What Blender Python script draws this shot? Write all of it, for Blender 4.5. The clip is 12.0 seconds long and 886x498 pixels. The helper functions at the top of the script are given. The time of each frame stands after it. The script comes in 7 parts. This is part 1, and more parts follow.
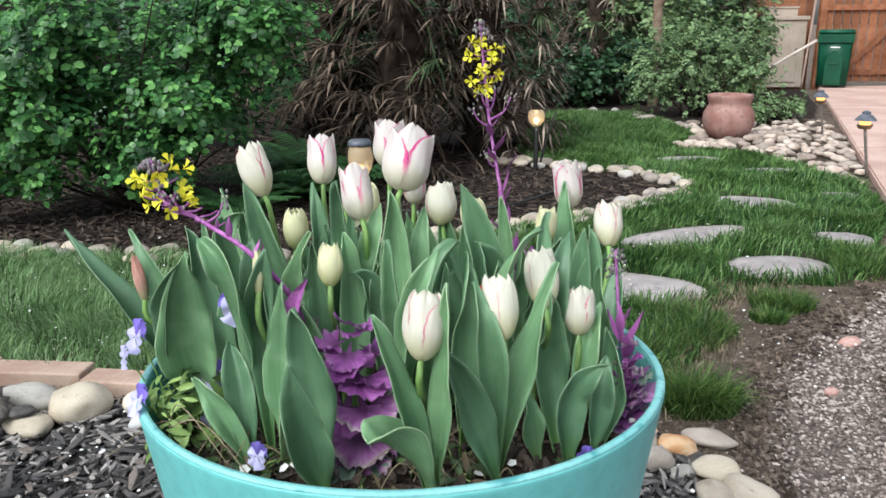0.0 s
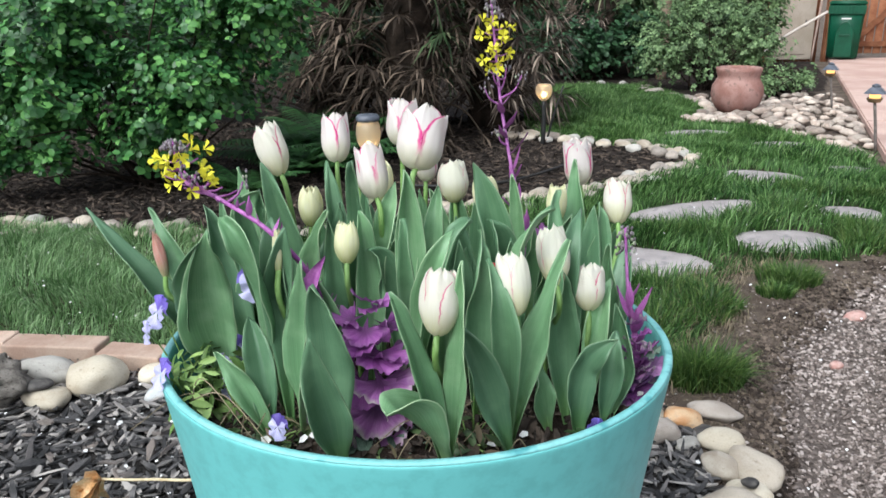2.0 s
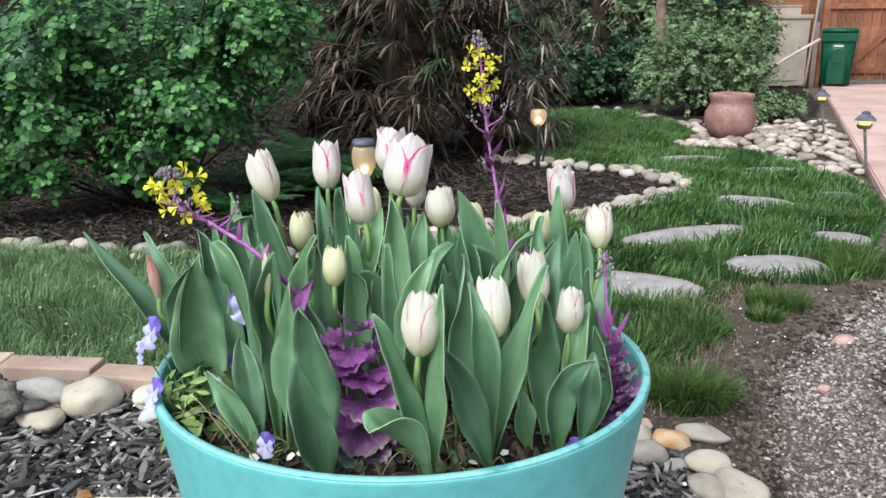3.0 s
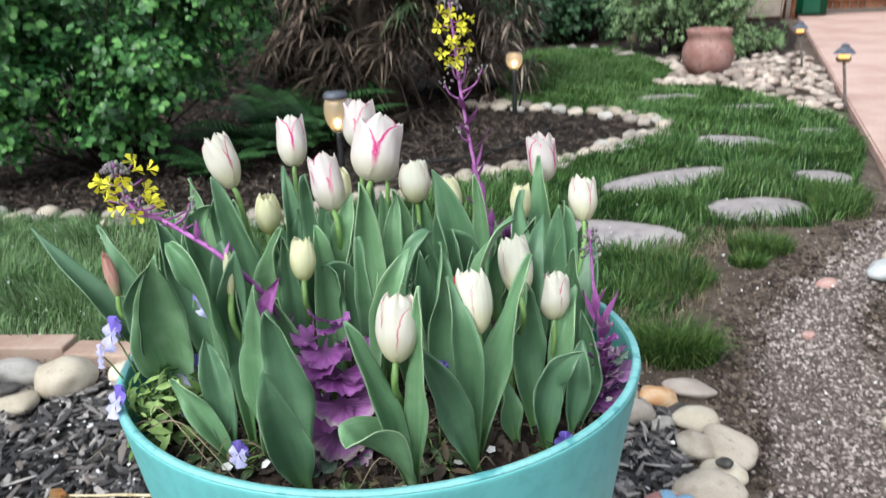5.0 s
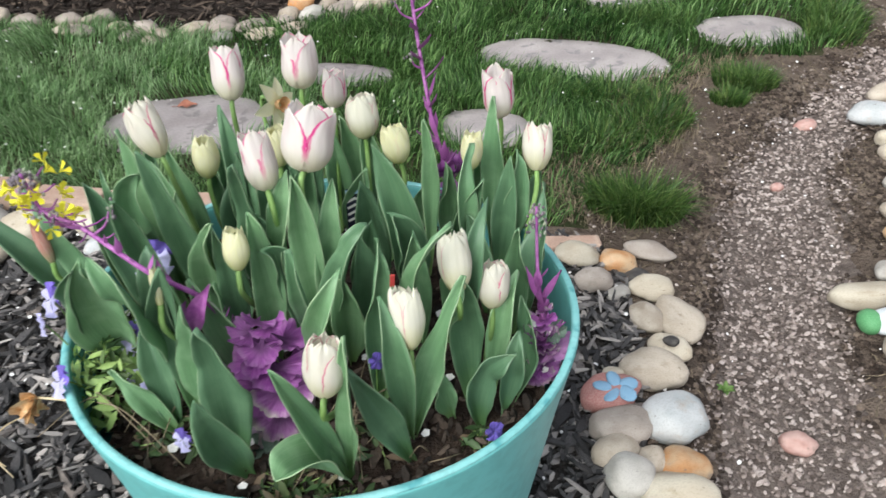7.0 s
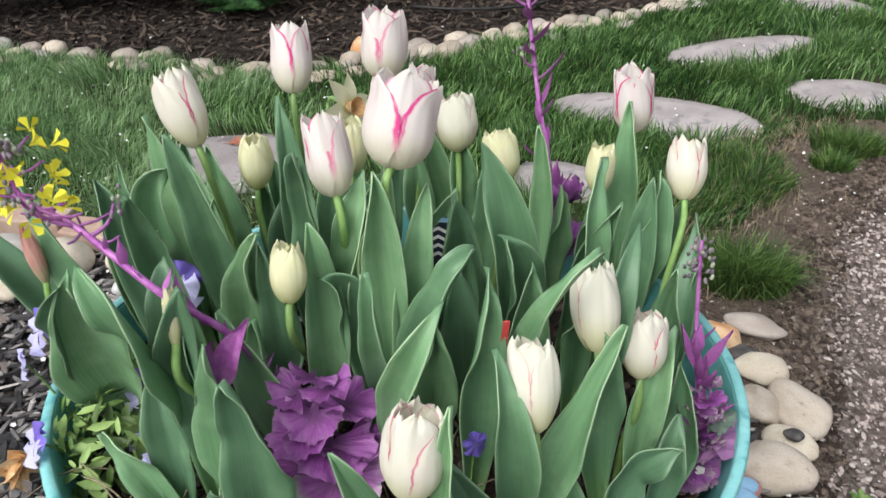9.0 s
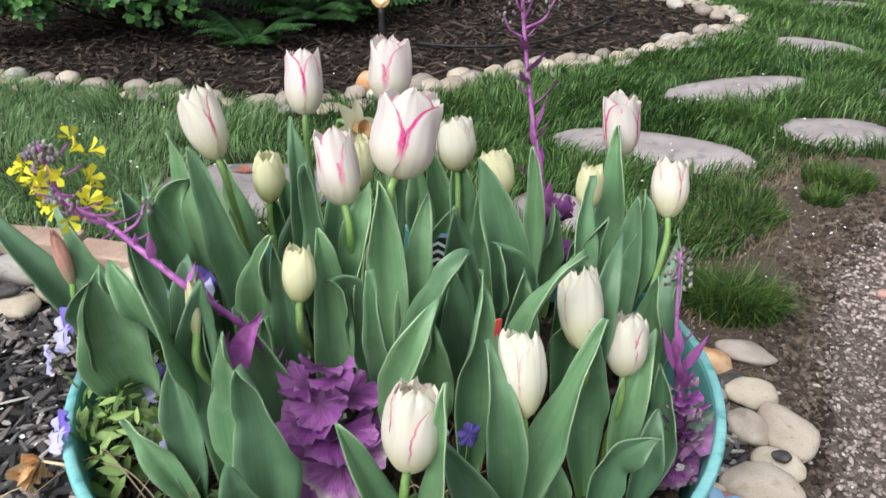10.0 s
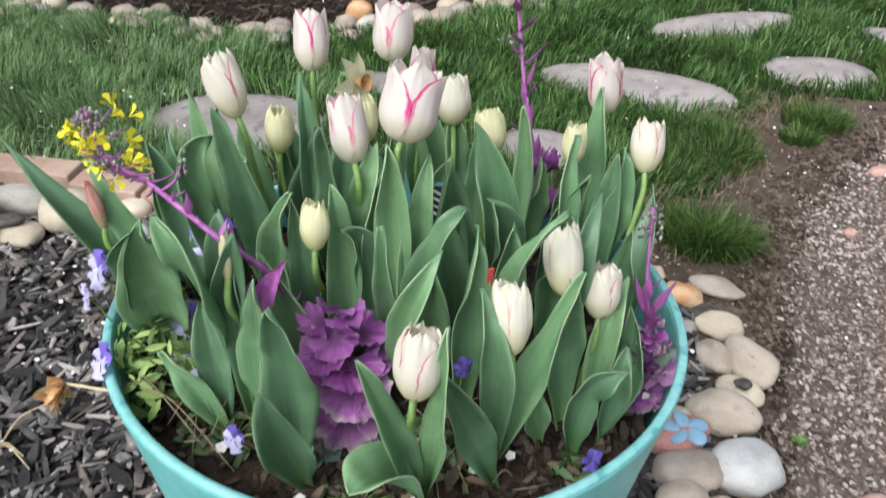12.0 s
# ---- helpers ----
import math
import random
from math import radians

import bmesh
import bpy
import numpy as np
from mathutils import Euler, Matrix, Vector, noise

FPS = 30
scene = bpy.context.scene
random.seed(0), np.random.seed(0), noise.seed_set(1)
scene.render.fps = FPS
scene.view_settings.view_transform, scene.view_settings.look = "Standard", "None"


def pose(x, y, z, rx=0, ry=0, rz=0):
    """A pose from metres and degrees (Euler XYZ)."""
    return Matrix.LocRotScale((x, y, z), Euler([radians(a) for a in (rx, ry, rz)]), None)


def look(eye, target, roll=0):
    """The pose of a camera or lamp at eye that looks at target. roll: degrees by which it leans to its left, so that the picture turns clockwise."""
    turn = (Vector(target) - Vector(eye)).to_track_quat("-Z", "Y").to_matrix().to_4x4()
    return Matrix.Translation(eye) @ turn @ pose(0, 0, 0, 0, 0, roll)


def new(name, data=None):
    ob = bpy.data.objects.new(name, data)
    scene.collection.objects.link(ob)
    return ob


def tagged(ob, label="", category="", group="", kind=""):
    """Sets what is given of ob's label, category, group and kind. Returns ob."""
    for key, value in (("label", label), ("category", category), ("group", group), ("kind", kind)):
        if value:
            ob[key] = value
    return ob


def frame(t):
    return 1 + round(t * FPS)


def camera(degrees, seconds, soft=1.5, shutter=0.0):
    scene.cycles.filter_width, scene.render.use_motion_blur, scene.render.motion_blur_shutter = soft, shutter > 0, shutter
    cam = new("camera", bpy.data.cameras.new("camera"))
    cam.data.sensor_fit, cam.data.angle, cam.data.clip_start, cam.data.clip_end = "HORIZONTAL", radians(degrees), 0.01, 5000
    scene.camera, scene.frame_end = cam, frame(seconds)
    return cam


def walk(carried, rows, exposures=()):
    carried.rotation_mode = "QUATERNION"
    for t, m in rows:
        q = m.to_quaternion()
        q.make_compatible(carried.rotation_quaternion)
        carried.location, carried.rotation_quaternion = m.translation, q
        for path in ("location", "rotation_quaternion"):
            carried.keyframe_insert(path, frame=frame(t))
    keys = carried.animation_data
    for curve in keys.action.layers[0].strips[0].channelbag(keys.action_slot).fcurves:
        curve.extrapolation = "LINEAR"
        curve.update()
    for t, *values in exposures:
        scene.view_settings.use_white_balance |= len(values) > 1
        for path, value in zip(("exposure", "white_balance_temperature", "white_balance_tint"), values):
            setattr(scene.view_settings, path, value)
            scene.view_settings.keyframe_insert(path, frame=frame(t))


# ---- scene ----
cam = camera(58.7, 12.0, shutter=0.5)
PATH = [
    (0, (0.065, 0.051, 1.1), (0.022, 1.975, 0.553), -0.6),
    (0.5, (0.054, 0.082, 1.116), (-0.016, 1.999, 0.552), -1),
    (1, (0.047, 0.098, 1.107), (-0.032, 1.998, 0.488), -0.9),
    (1.5, (0.056, 0.069, 1.097), (0.001, 1.963, 0.458), -0.9),
    (2, (0.056, 0.029, 1.112), (-0.003, 1.932, 0.502), -0.8),
    (2.5, (0.066, -0.003, 1.123), (0.022, 1.918, 0.569), -0.3),
    (2.7, (0.07, -0.006, 1.124), (0.021, 1.916, 0.573), -0.37),
    (4.3, (0.083, -0.0, 1.117), (0.037, 1.912, 0.532), -1.09),
    (4.5, (0.076, 0.012, 1.113), (0.047, 1.923, 0.527), -0.7),
    (5, (0.08, 0.076, 1.157), (0.074, 1.952, 0.465), -2.3),
    (5.2, (0.084, 0.089, 1.213), (0.106, 1.916, 0.401), -0.89),
    (5.5, (0.088, 0.079, 1.348), (0.041, 1.817, 0.359), -1),
    (5.7, (0.099, 0.086, 1.424), (-0.009, 1.788, 0.38), -1.9),
    (6, (0.119, 0.08, 1.469), (0.024, 1.732, 0.346), -0.6),
    (6.2, (0.129, 0.115, 1.444), (0.044, 1.718, 0.252), -1.81),
    (6.5, (0.144, 0.16, 1.421), (0.105, 1.772, 0.238), -1.7),
    (6.7, (0.147, 0.197, 1.402), (0.123, 1.784, 0.185), -2.27),
    (7, (0.149, 0.236, 1.391), (0.157, 1.821, 0.171), -1.1),
    (7.2, (0.138, 0.262, 1.385), (0.159, 1.84, 0.157), 0.05),
    (7.5, (0.103, 0.298, 1.39), (0.094, 1.913, 0.211), -1.3),
    (7.7, (0.081, 0.326, 1.391), (0.028, 1.95, 0.226), -2.05),
    (9.3, (0.067, 0.444, 1.177), (-0.02, 2.165, 0.161), 0.41),
    (9.5, (0.072, 0.426, 1.187), (-0.002, 2.166, 0.203), 0.7),
    (10, (0.073, 0.372, 1.204), (-0.025, 2.104, 0.21), 0.8),
    (10.2, (0.066, 0.37, 1.181), (-0.045, 2.08, 0.15), 0.74),
    (10.5, (0.06, 0.371, 1.168), (-0.062, 2.054, 0.095), 0.7),
    (10.7, (0.058, 0.375, 1.17), (-0.057, 2.051, 0.084), 1.02),
    (11, (0.066, 0.388, 1.18), (-0.033, 2.079, 0.116), 1.2),
    (11.5, (0.072, 0.342, 1.245), (-0.012, 2.032, 0.179), 1.5),
    (12, (0.059, 0.306, 1.28), (0.012, 1.938, 0.125), 2.4),
]
walk(cam, [(t, look(eye, target, roll)) for t, eye, target, roll in PATH],
     [(0, 0.67, 6150, 8), (2, 0.67, 6030, 7.5), (4.5, 0.67, 6060, 8), (5, 0.67, 6080, 8), (6, 0.67, 6180, 9), (7, 0.62, 6330, 9), (7.5, 0.62, 6400, 9), (9.5, 0.6, 6380, 11.5), (12, 0.6, 6360, 11.5)])

# ---- world and light: soft evening daylight under a pale overcast sky ----
world = bpy.data.worlds.new("sky")
scene.world = world
world.use_nodes = True
wn, wl = world.node_tree.nodes, world.node_tree.links
sky = wn.new("ShaderNodeTexSky")
sky.sky_type, sky.sun_disc = "NISHITA", False
sky.sun_elevation, sky.sun_rotation = radians(48), radians(215)
sky.air_density, sky.dust_density, sky.ozone_density = 1.0, 4.0, 1.0
pale = wn.new("ShaderNodeHueSaturation")
pale.inputs["Saturation"].default_value = 0.35
wl.new(sky.outputs["Color"], pale.inputs["Color"])
wl.new(pale.outputs["Color"], wn["Background"].inputs["Color"])
wn["Background"].inputs["Strength"].default_value = 0.15
sun = new("sun", bpy.data.lights.new("sun", "SUN"))
sun.data.energy, sun.data.angle, sun.data.color = 1.3, radians(40), (0.95, 1.0, 0.94)
sun.matrix_world = look((0, 0, 0), (math.sin(radians(215)) * -0.67, math.cos(radians(215)) * -0.67, -0.74))


# ---- materials ----
def nodes_of(name):
    m = bpy.data.materials.new(name)
    m.use_nodes = True
    return m, m.node_tree.nodes, m.node_tree.links, m.node_tree.nodes["Principled BSDF"]


def mixed(n, l, a, b, fac, blend="MIX"):
    """A colour mix; a, b, fac are sockets or values."""
    x = n.new("ShaderNodeMix")
    x.data_type, x.blend_type = "RGBA", blend
    for socket, v in ((x.inputs[0], fac), (x.inputs[6], a), (x.inputs[7], b)):
        if isinstance(v, bpy.types.NodeSocket):
            l.new(v, socket)
        elif isinstance(v, tuple):
            socket.default_value = (*v, 1)
        else:
            socket.default_value = v
    return x.outputs[2]


def ramp(n, l, src, lo, hi, out_lo=0.0, out_hi=1.0):
    r = n.new("ShaderNodeMapRange")
    r.interpolation_type = "SMOOTHSTEP"
    l.new(src, r.inputs[0])
    for i, v in enumerate((lo, hi, out_lo, out_hi)):
        r.inputs[i + 1].default_value = v
    return r.outputs[0]


def noise_tex(n, l, scale, detail=4.0, rough=0.55, vec=None):
    t = n.new("ShaderNodeTexNoise")
    t.inputs["Scale"].default_value, t.inputs["Detail"].default_value, t.inputs["Roughness"].default_value = scale, detail, rough
    if vec is None:
        vec = n.new("ShaderNodeTexCoord").outputs["Object"]
    l.new(vec, t.inputs["Vector"])
    return t.outputs["Fac"]


def relief(n, l, bsdf, height, strength, distance):
    b = n.new("ShaderNodeBump")
    b.inputs["Strength"].default_value, b.inputs["Distance"].default_value = strength, distance
    l.new(height, b.inputs["Height"])
    l.new(b.outputs["Normal"], bsdf.inputs["Normal"])


def surface(name, c1, c2, rough=0.7, scale=8.0, fine=90.0, bump=0.4, dist=0.004, vary="", spread=0.35, c3=None, thin=0.0, metal=0.0):
    """Two-scale mottled surface. vary: 'island' or 'object' shifts the tone piece by piece; thin: light let through, for leaves."""
    m, n, l, p = nodes_of(name)
    big, small = noise_tex(n, l, scale), noise_tex(n, l, fine, 3.0, 0.6)
    col = mixed(n, l, c1, c2, ramp(n, l, big, 0.35, 0.65))
    if vary:
        rnd = n.new("ShaderNodeNewGeometry").outputs["Random Per Island"] if vary == "island" else n.new("ShaderNodeObjectInfo").outputs["Random"]
        if c3:
            col = mixed(n, l, col, c3, ramp(n, l, rnd, 0.55, 1.0))
        hsv = n.new("ShaderNodeHueSaturation")
        l.new(ramp(n, l, rnd, 0.0, 1.0, 1.0 - spread, 1.0 + spread), hsv.inputs["Value"])
        l.new(col, hsv.inputs["Color"])
        col = hsv.outputs["Color"]
    elif c3:
        col = mixed(n, l, col, c3, ramp(n, l, noise_tex(n, l, scale * 3.1, 2.0), 0.58, 0.7))
    col = mixed(n, l, col, (0.75, 0.75, 0.75), ramp(n, l, small, 0.3, 0.6, 0.5, 0.0), "MULTIPLY")
    l.new(col, p.inputs["Base Color"])
    p.inputs["Roughness"].default_value, p.inputs["Metallic"].default_value = rough, metal
    p.inputs["Specular IOR Level"].default_value = 0.15 if rough > 0.6 else 0.35
    if bump:
        relief(n, l, p, small, bump, dist)
    if thin:
        tr = n.new("ShaderNodeBsdfTranslucent")
        l.new(col, tr.inputs["Color"])
        mx = n.new("ShaderNodeMixShader")
        mx.inputs[0].default_value = thin
        l.new(p.outputs[0], mx.inputs[1])
        l.new(tr.outputs[0], mx.inputs[2])
        l.new(mx.outputs[0], n["Material Output"].inputs["Surface"])
    return m


def veined(name, dark, light, edge, thin=0.28, rough=0.40, foot=(0.20, 0.36, 0.11)):
    """Long leaf or petal with lengthwise veins and a paler rim, by its own u, v."""
    m, n, l, p = nodes_of(name)
    uv = n.new("ShaderNodeTexCoord").outputs["UV"]
    sep = n.new("ShaderNodeSeparateXYZ")
    l.new(uv, sep.inputs[0])
    stretch = n.new("ShaderNodeMapping")
    stretch.inputs["Scale"].default_value = (26, 1.2, 1)
    l.new(uv, stretch.inputs["Vector"])
    vein = noise_tex(n, l, 1.6, 2.0, 0.5, stretch.outputs[0])
    blot = noise_tex(n, l, 22.0)
    rnd = n.new("ShaderNodeObjectInfo").outputs["Random"]
    fine = n.new("ShaderNodeMapping")
    fine.inputs["Scale"].default_value = (70, 0.8, 1)
    l.new(uv, fine.inputs["Vector"])
    lines = noise_tex(n, l, 1.3, 2.0, 0.6, fine.outputs[0])
    col = mixed(n, l, dark, light, ramp(n, l, vein, 0.3, 0.75, 0.0, 0.35))
    col = mixed(n, l, col, tuple(v * 0.75 for v in dark), ramp(n, l, lines, 0.55, 0.35, 0.0, 0.28))
    col = mixed(n, l, col, light, ramp(n, l, blot, 0.45, 0.75, 0.0, 0.6))
    off = n.new("ShaderNodeMath")
    off.operation = "SUBTRACT"
    l.new(sep.outputs[0], off.inputs[0])
    off.inputs[1].default_value = 0.5
    ab = n.new("ShaderNodeMath")
    ab.operation = "ABSOLUTE"
    l.new(off.outputs[0], ab.inputs[0])
    col = mixed(n, l, col, edge, ramp(n, l, ab.outputs[0], 0.484, 0.498, 0.0, 0.45))
    col = mixed(n, l, col, foot, ramp(n, l, sep.outputs[1], 0.3, 0.0, 0.0, 0.85))
    hsv = n.new("ShaderNodeHueSaturation")
    l.new(ramp(n, l, rnd, 0, 1, 0.75, 1.3), hsv.inputs["Value"])
    l.new(ramp(n, l, rnd, 1, 0, 0.485, 0.515), hsv.inputs["Hue"])
    l.new(col, hsv.inputs["Color"])
    col = hsv.outputs["Color"]
    l.new(col, p.inputs["Base Color"])
    p.inputs["Roughness"].default_value = rough
    relief(n, l, p, lines, 0.22, 0.001)
    tr = n.new("ShaderNodeBsdfTranslucent")
    l.new(col, tr.inputs["Color"])
    mx = n.new("ShaderNodeMixShader")
    mx.inputs[0].default_value = thin
    l.new(p.outputs[0], mx.inputs[1])
    l.new(tr.outputs[0], mx.inputs[2])
    l.new(mx.outputs[0], n["Material Output"].inputs["Surface"])
    return m


def petal_mat(name, body, foot, flame, amount, mid=0.0, inner=0.41):
    """Tulip petal: creamy body, greenish foot, pink flames along the margins and, if mid, along the middle."""
    m, n, l, p = nodes_of(name)
    uv = n.new("ShaderNodeTexCoord").outputs["UV"]
    sep = n.new("ShaderNodeSeparateXYZ")
    l.new(uv, sep.inputs[0])
    off = n.new("ShaderNodeMath")
    off.operation = "SUBTRACT"
    l.new(sep.outputs[0], off.inputs[0])
    off.inputs[1].default_value = 0.5
    ab = n.new("ShaderNodeMath")
    ab.operation = "ABSOLUTE"
    l.new(off.outputs[0], ab.inputs[0])
    stretch = n.new("ShaderNodeMapping")
    stretch.inputs["Scale"].default_value = (18, 2.0, 1)
    l.new(uv, stretch.inputs["Vector"])
    streak = noise_tex(n, l, 1.5, 3.0, 0.6, stretch.outputs[0])
    rnd = n.new("ShaderNodeObjectInfo").outputs["Random"]
    col = mixed(n, l, foot, body, ramp(n, l, sep.outputs[1], 0.0, 0.55))
    col = mixed(n, l, col, (0.80, 0.78, 0.70), ramp(n, l, streak, 0.35, 0.7, 0.0, 0.4))
    col = mixed(n, l, col, (0.77, 0.73, 0.52), ramp(n, l, noise_tex(n, l, 2.4, 2.0), 0.45, 0.7, 0.0, 0.25))
    rim = ramp(n, l, ab.outputs[0], inner, inner * 0.55 + 0.23)
    up = ramp(n, l, sep.outputs[1], 0.15, 0.5)
    grain = ramp(n, l, streak, 0.3, 0.5, 0.35, 1.0)
    f = n.new("ShaderNodeMath")
    f.operation = "MULTIPLY"
    l.new(rim, f.inputs[0])
    l.new(up, f.inputs[1])
    g = n.new("ShaderNodeMath")
    g.operation = "MULTIPLY"
    l.new(f.outputs[0], g.inputs[0])
    l.new(grain, g.inputs[1])
    h = n.new("ShaderNodeMath")
    h.operation = "MULTIPLY"
    l.new(g.outputs[0], h.inputs[0])
    l.new(ramp(n, l, rnd, 0.0, 0.6, amount * 0.6, amount), h.inputs[1])
    col = mixed(n, l, col, flame, h.outputs[0])
    if mid:
        line = ramp(n, l, ab.outputs[0], 0.07, 0.0, 0.0, mid)
        k = n.new("ShaderNodeMath")
        k.operation = "MULTIPLY"
        l.new(line, k.inputs[0])
        l.new(grain, k.inputs[1])
        col = mixed(n, l, col, flame, k.outputs[0])
    l.new(col, p.inputs["Base Color"])
    p.inputs["Roughness"].default_value = 0.5
    relief(n, l, p, streak, 0.3, 0.001)
    tr = n.new("ShaderNodeBsdfTranslucent")
    l.new(col, tr.inputs["Color"])
    mx = n.new("ShaderNodeMixShader")
    mx.inputs[0].default_value = 0.4
    l.new(p.outputs[0], mx.inputs[1])
    l.new(tr.outputs[0], mx.inputs[2])
    l.new(mx.outputs[0], n["Material Output"].inputs["Surface"])
    return m


def frilled(name, dark, light, edge, much):
    """Kale leaf by its own u (angle), v (radius): ribs fanning out, a paler frilled edge, painted shade towards the
    stalk.
    """
    m, n, l, p = nodes_of(name)
    uv = n.new("ShaderNodeTexCoord").outputs["UV"]
    sep = n.new("ShaderNodeSeparateXYZ")
    l.new(uv, sep.inputs[0])
    stretch = n.new("ShaderNodeMapping")
    stretch.inputs["Scale"].default_value = (14, 1.5, 1)
    l.new(uv, stretch.inputs["Vector"])
    rib = noise_tex(n, l, 1.4, 3.0, 0.6, stretch.outputs[0])
    col = mixed(n, l, dark, light, ramp(n, l, rib, 0.25, 0.8))
    # shade between the leaves put into the colour, darkest at the stalk
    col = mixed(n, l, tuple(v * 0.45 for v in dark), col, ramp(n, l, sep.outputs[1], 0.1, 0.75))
    mottle = ramp(n, l, noise_tex(n, l, 5.0), 0.35, 0.6, 0.2, 1.0)
    k = n.new("ShaderNodeMath")
    k.operation = "MULTIPLY"
    l.new(ramp(n, l, sep.outputs[1], 0.72, 1.0, 0.0, much), k.inputs[0])
    l.new(mottle, k.inputs[1])
    col = mixed(n, l, col, edge, k.outputs[0])
    hsv = n.new("ShaderNodeHueSaturation")
    l.new(ramp(n, l, n.new("ShaderNodeObjectInfo").outputs["Random"], 0, 1, 0.75, 1.25), hsv.inputs["Value"])
    l.new(col, hsv.inputs["Color"])
    l.new(hsv.outputs["Color"], p.inputs["Base Color"])
    p.inputs["Roughness"].default_value = 0.5
    relief(n, l, p, rib, 0.3, 0.02)
    tr = n.new("ShaderNodeBsdfTranslucent")
    l.new(hsv.outputs["Color"], tr.inputs["Color"])
    mx = n.new("ShaderNodeMixShader")
    mx.inputs[0].default_value = 0.2
    l.new(p.outputs[0], mx.inputs[1])
    l.new(tr.outputs[0], mx.inputs[2])
    l.new(mx.outputs[0], n["Material Output"].inputs["Surface"])
    return m


def glowing(name, colour, strength):
    m, n, l, p = nodes_of(name)
    p.inputs["Base Color"].default_value = (*colour, 1)
    p.inputs["Emission Color"].default_value, p.inputs["Emission Strength"].default_value = (*colour, 1), strength
    return m


def glassy(name, tint, rough=0.08):
    m, n, l, p = nodes_of(name)
    p.inputs["Base Color"].default_value = (*tint, 1)
    p.inputs["Transmission Weight"].default_value, p.inputs["Roughness"].default_value, p.inputs["IOR"].default_value = 0.9, rough, 1.45
    return m


def river_stone(name, c1, c2, c3, spread=0.18, rough=0.62):
    """Smooth water-worn stone: broad tonal drift, faint speckle, a few dark pits; on a stone of unit size."""
    m, n, l, p = nodes_of(name)
    rnd = n.new("ShaderNodeObjectInfo").outputs["Random"]
    shift = n.new("ShaderNodeVectorMath")
    shift.operation = "ADD"
    l.new(n.new("ShaderNodeTexCoord").outputs["Object"], shift.inputs[0])
    l.new(ramp(n, l, rnd, 0, 1, 0, 40), shift.inputs[1])
    vec = shift.outputs[0]
    col = mixed(n, l, c1, c2, ramp(n, l, noise_tex(n, l, 1.7, 3.0, 0.5, vec), 0.35, 0.65))
    col = mixed(n, l, col, c3, ramp(n, l, noise_tex(n, l, 3.1, 5.0, 0.6, vec), 0.55, 0.72, 0.0, 0.7))
    grain = noise_tex(n, l, 34.0, 3.0, 0.65, vec)
    col = mixed(n, l, col, (0.62, 0.60, 0.58), ramp(n, l, grain, 0.36, 0.52, 0.35, 0.0), "MULTIPLY")
    pits = ramp(n, l, noise_tex(n, l, 9.0, 2.0, 0.5, vec), 0.68, 0.74, 0.0, 0.55)
    col = mixed(n, l, col, tuple(v * 0.45 for v in c3), pits)
    hsv = n.new("ShaderNodeHueSaturation")
    l.new(ramp(n, l, rnd, 0.0, 1.0, 1.0 - spread, 1.0 + spread), hsv.inputs["Value"])
    l.new(col, hsv.inputs["Color"])
    l.new(hsv.outputs["Color"], p.inputs["Base Color"])
    p.inputs["Roughness"].default_value, p.inputs["Specular IOR Level"].default_value = rough, 0.3
    relief(n, l, p, grain, 0.18, 0.004)
    return m


M_SOIL = surface("dry_soil", (0.13, 0.098, 0.078), (0.22, 0.172, 0.138), 0.95, 4, 110, 1.0, 0.03, c3=(0.075, 0.053, 0.042))
# dark bank earth, with the trench's shade put into the colour
M_SOIL_SHADE = surface("dark_soil_painted_shade", (0.050, 0.037, 0.030), (0.095, 0.072, 0.058), 0.95, 9, 110, 1.0, 0.01, "island", 0.35, (0.14, 0.108, 0.086))
M_TURF = surface("turf_soil", (0.024, 0.036, 0.012), (0.055, 0.048, 0.028), 0.95, 5, 90, 0.8, 0.01)
M_MULCH_BASE = surface("mulch_base", (0.022, 0.020, 0.019), (0.060, 0.053, 0.049), 0.9, 20, 120, 1.0, 0.015)
M_MULCH_BROWN = surface("mulch_brown", (0.020, 0.015, 0.012), (0.048, 0.036, 0.030), 0.9, 14, 90, 1.0, 0.02)
M_CHIP = surface("bark_chip", (0.038, 0.036, 0.036), (0.118, 0.109, 0.107), 0.5, 30, 260, 0.8, 0.002, "island", 0.75, (0.22, 0.20, 0.185))
M_CHIP_ONE = surface("bark_chip_single", (0.035, 0.033, 0.034), (0.105, 0.098, 0.098), 0.5, 30, 260, 0.8, 0.002, "object", 0.6, (0.15, 0.125, 0.11))
M_CHIP_BROWN = surface("bark_chip_brown", (0.025, 0.020, 0.017), (0.062, 0.048, 0.040), 0.75, 30, 200, 0.8, 0.003, "island", 0.5, (0.085, 0.064, 0.050))
M_GRAVEL = surface("gravel_base", (0.115, 0.091, 0.079), (0.19, 0.155, 0.137), 0.9, 25, 160, 1.0, 0.012)
M_PEBBLE = surface("gravel_pebble", (0.165, 0.130, 0.116), (0.28, 0.230, 0.207), 0.8, 40, 300, 0.4, 0.001, "island", 0.42, (0.34, 0.292, 0.27))
M_GRASS = surface("grass_blade", (0.036, 0.110, 0.022), (0.080, 0.178, 0.042), 0.5, 2.0, 40, 0.0, 0.0, "island", 0.55, (0.16, 0.26, 0.09), 0.35)
# brighter, yellower blades for the far end of the lawn
M_GRASS_FAR = surface("far_grass_blade", (0.062, 0.150, 0.034), (0.115, 0.225, 0.060), 0.5, 2.0, 40, 0.0, 0.0, "island", 0.4, (0.17, 0.27, 0.09), 0.35)
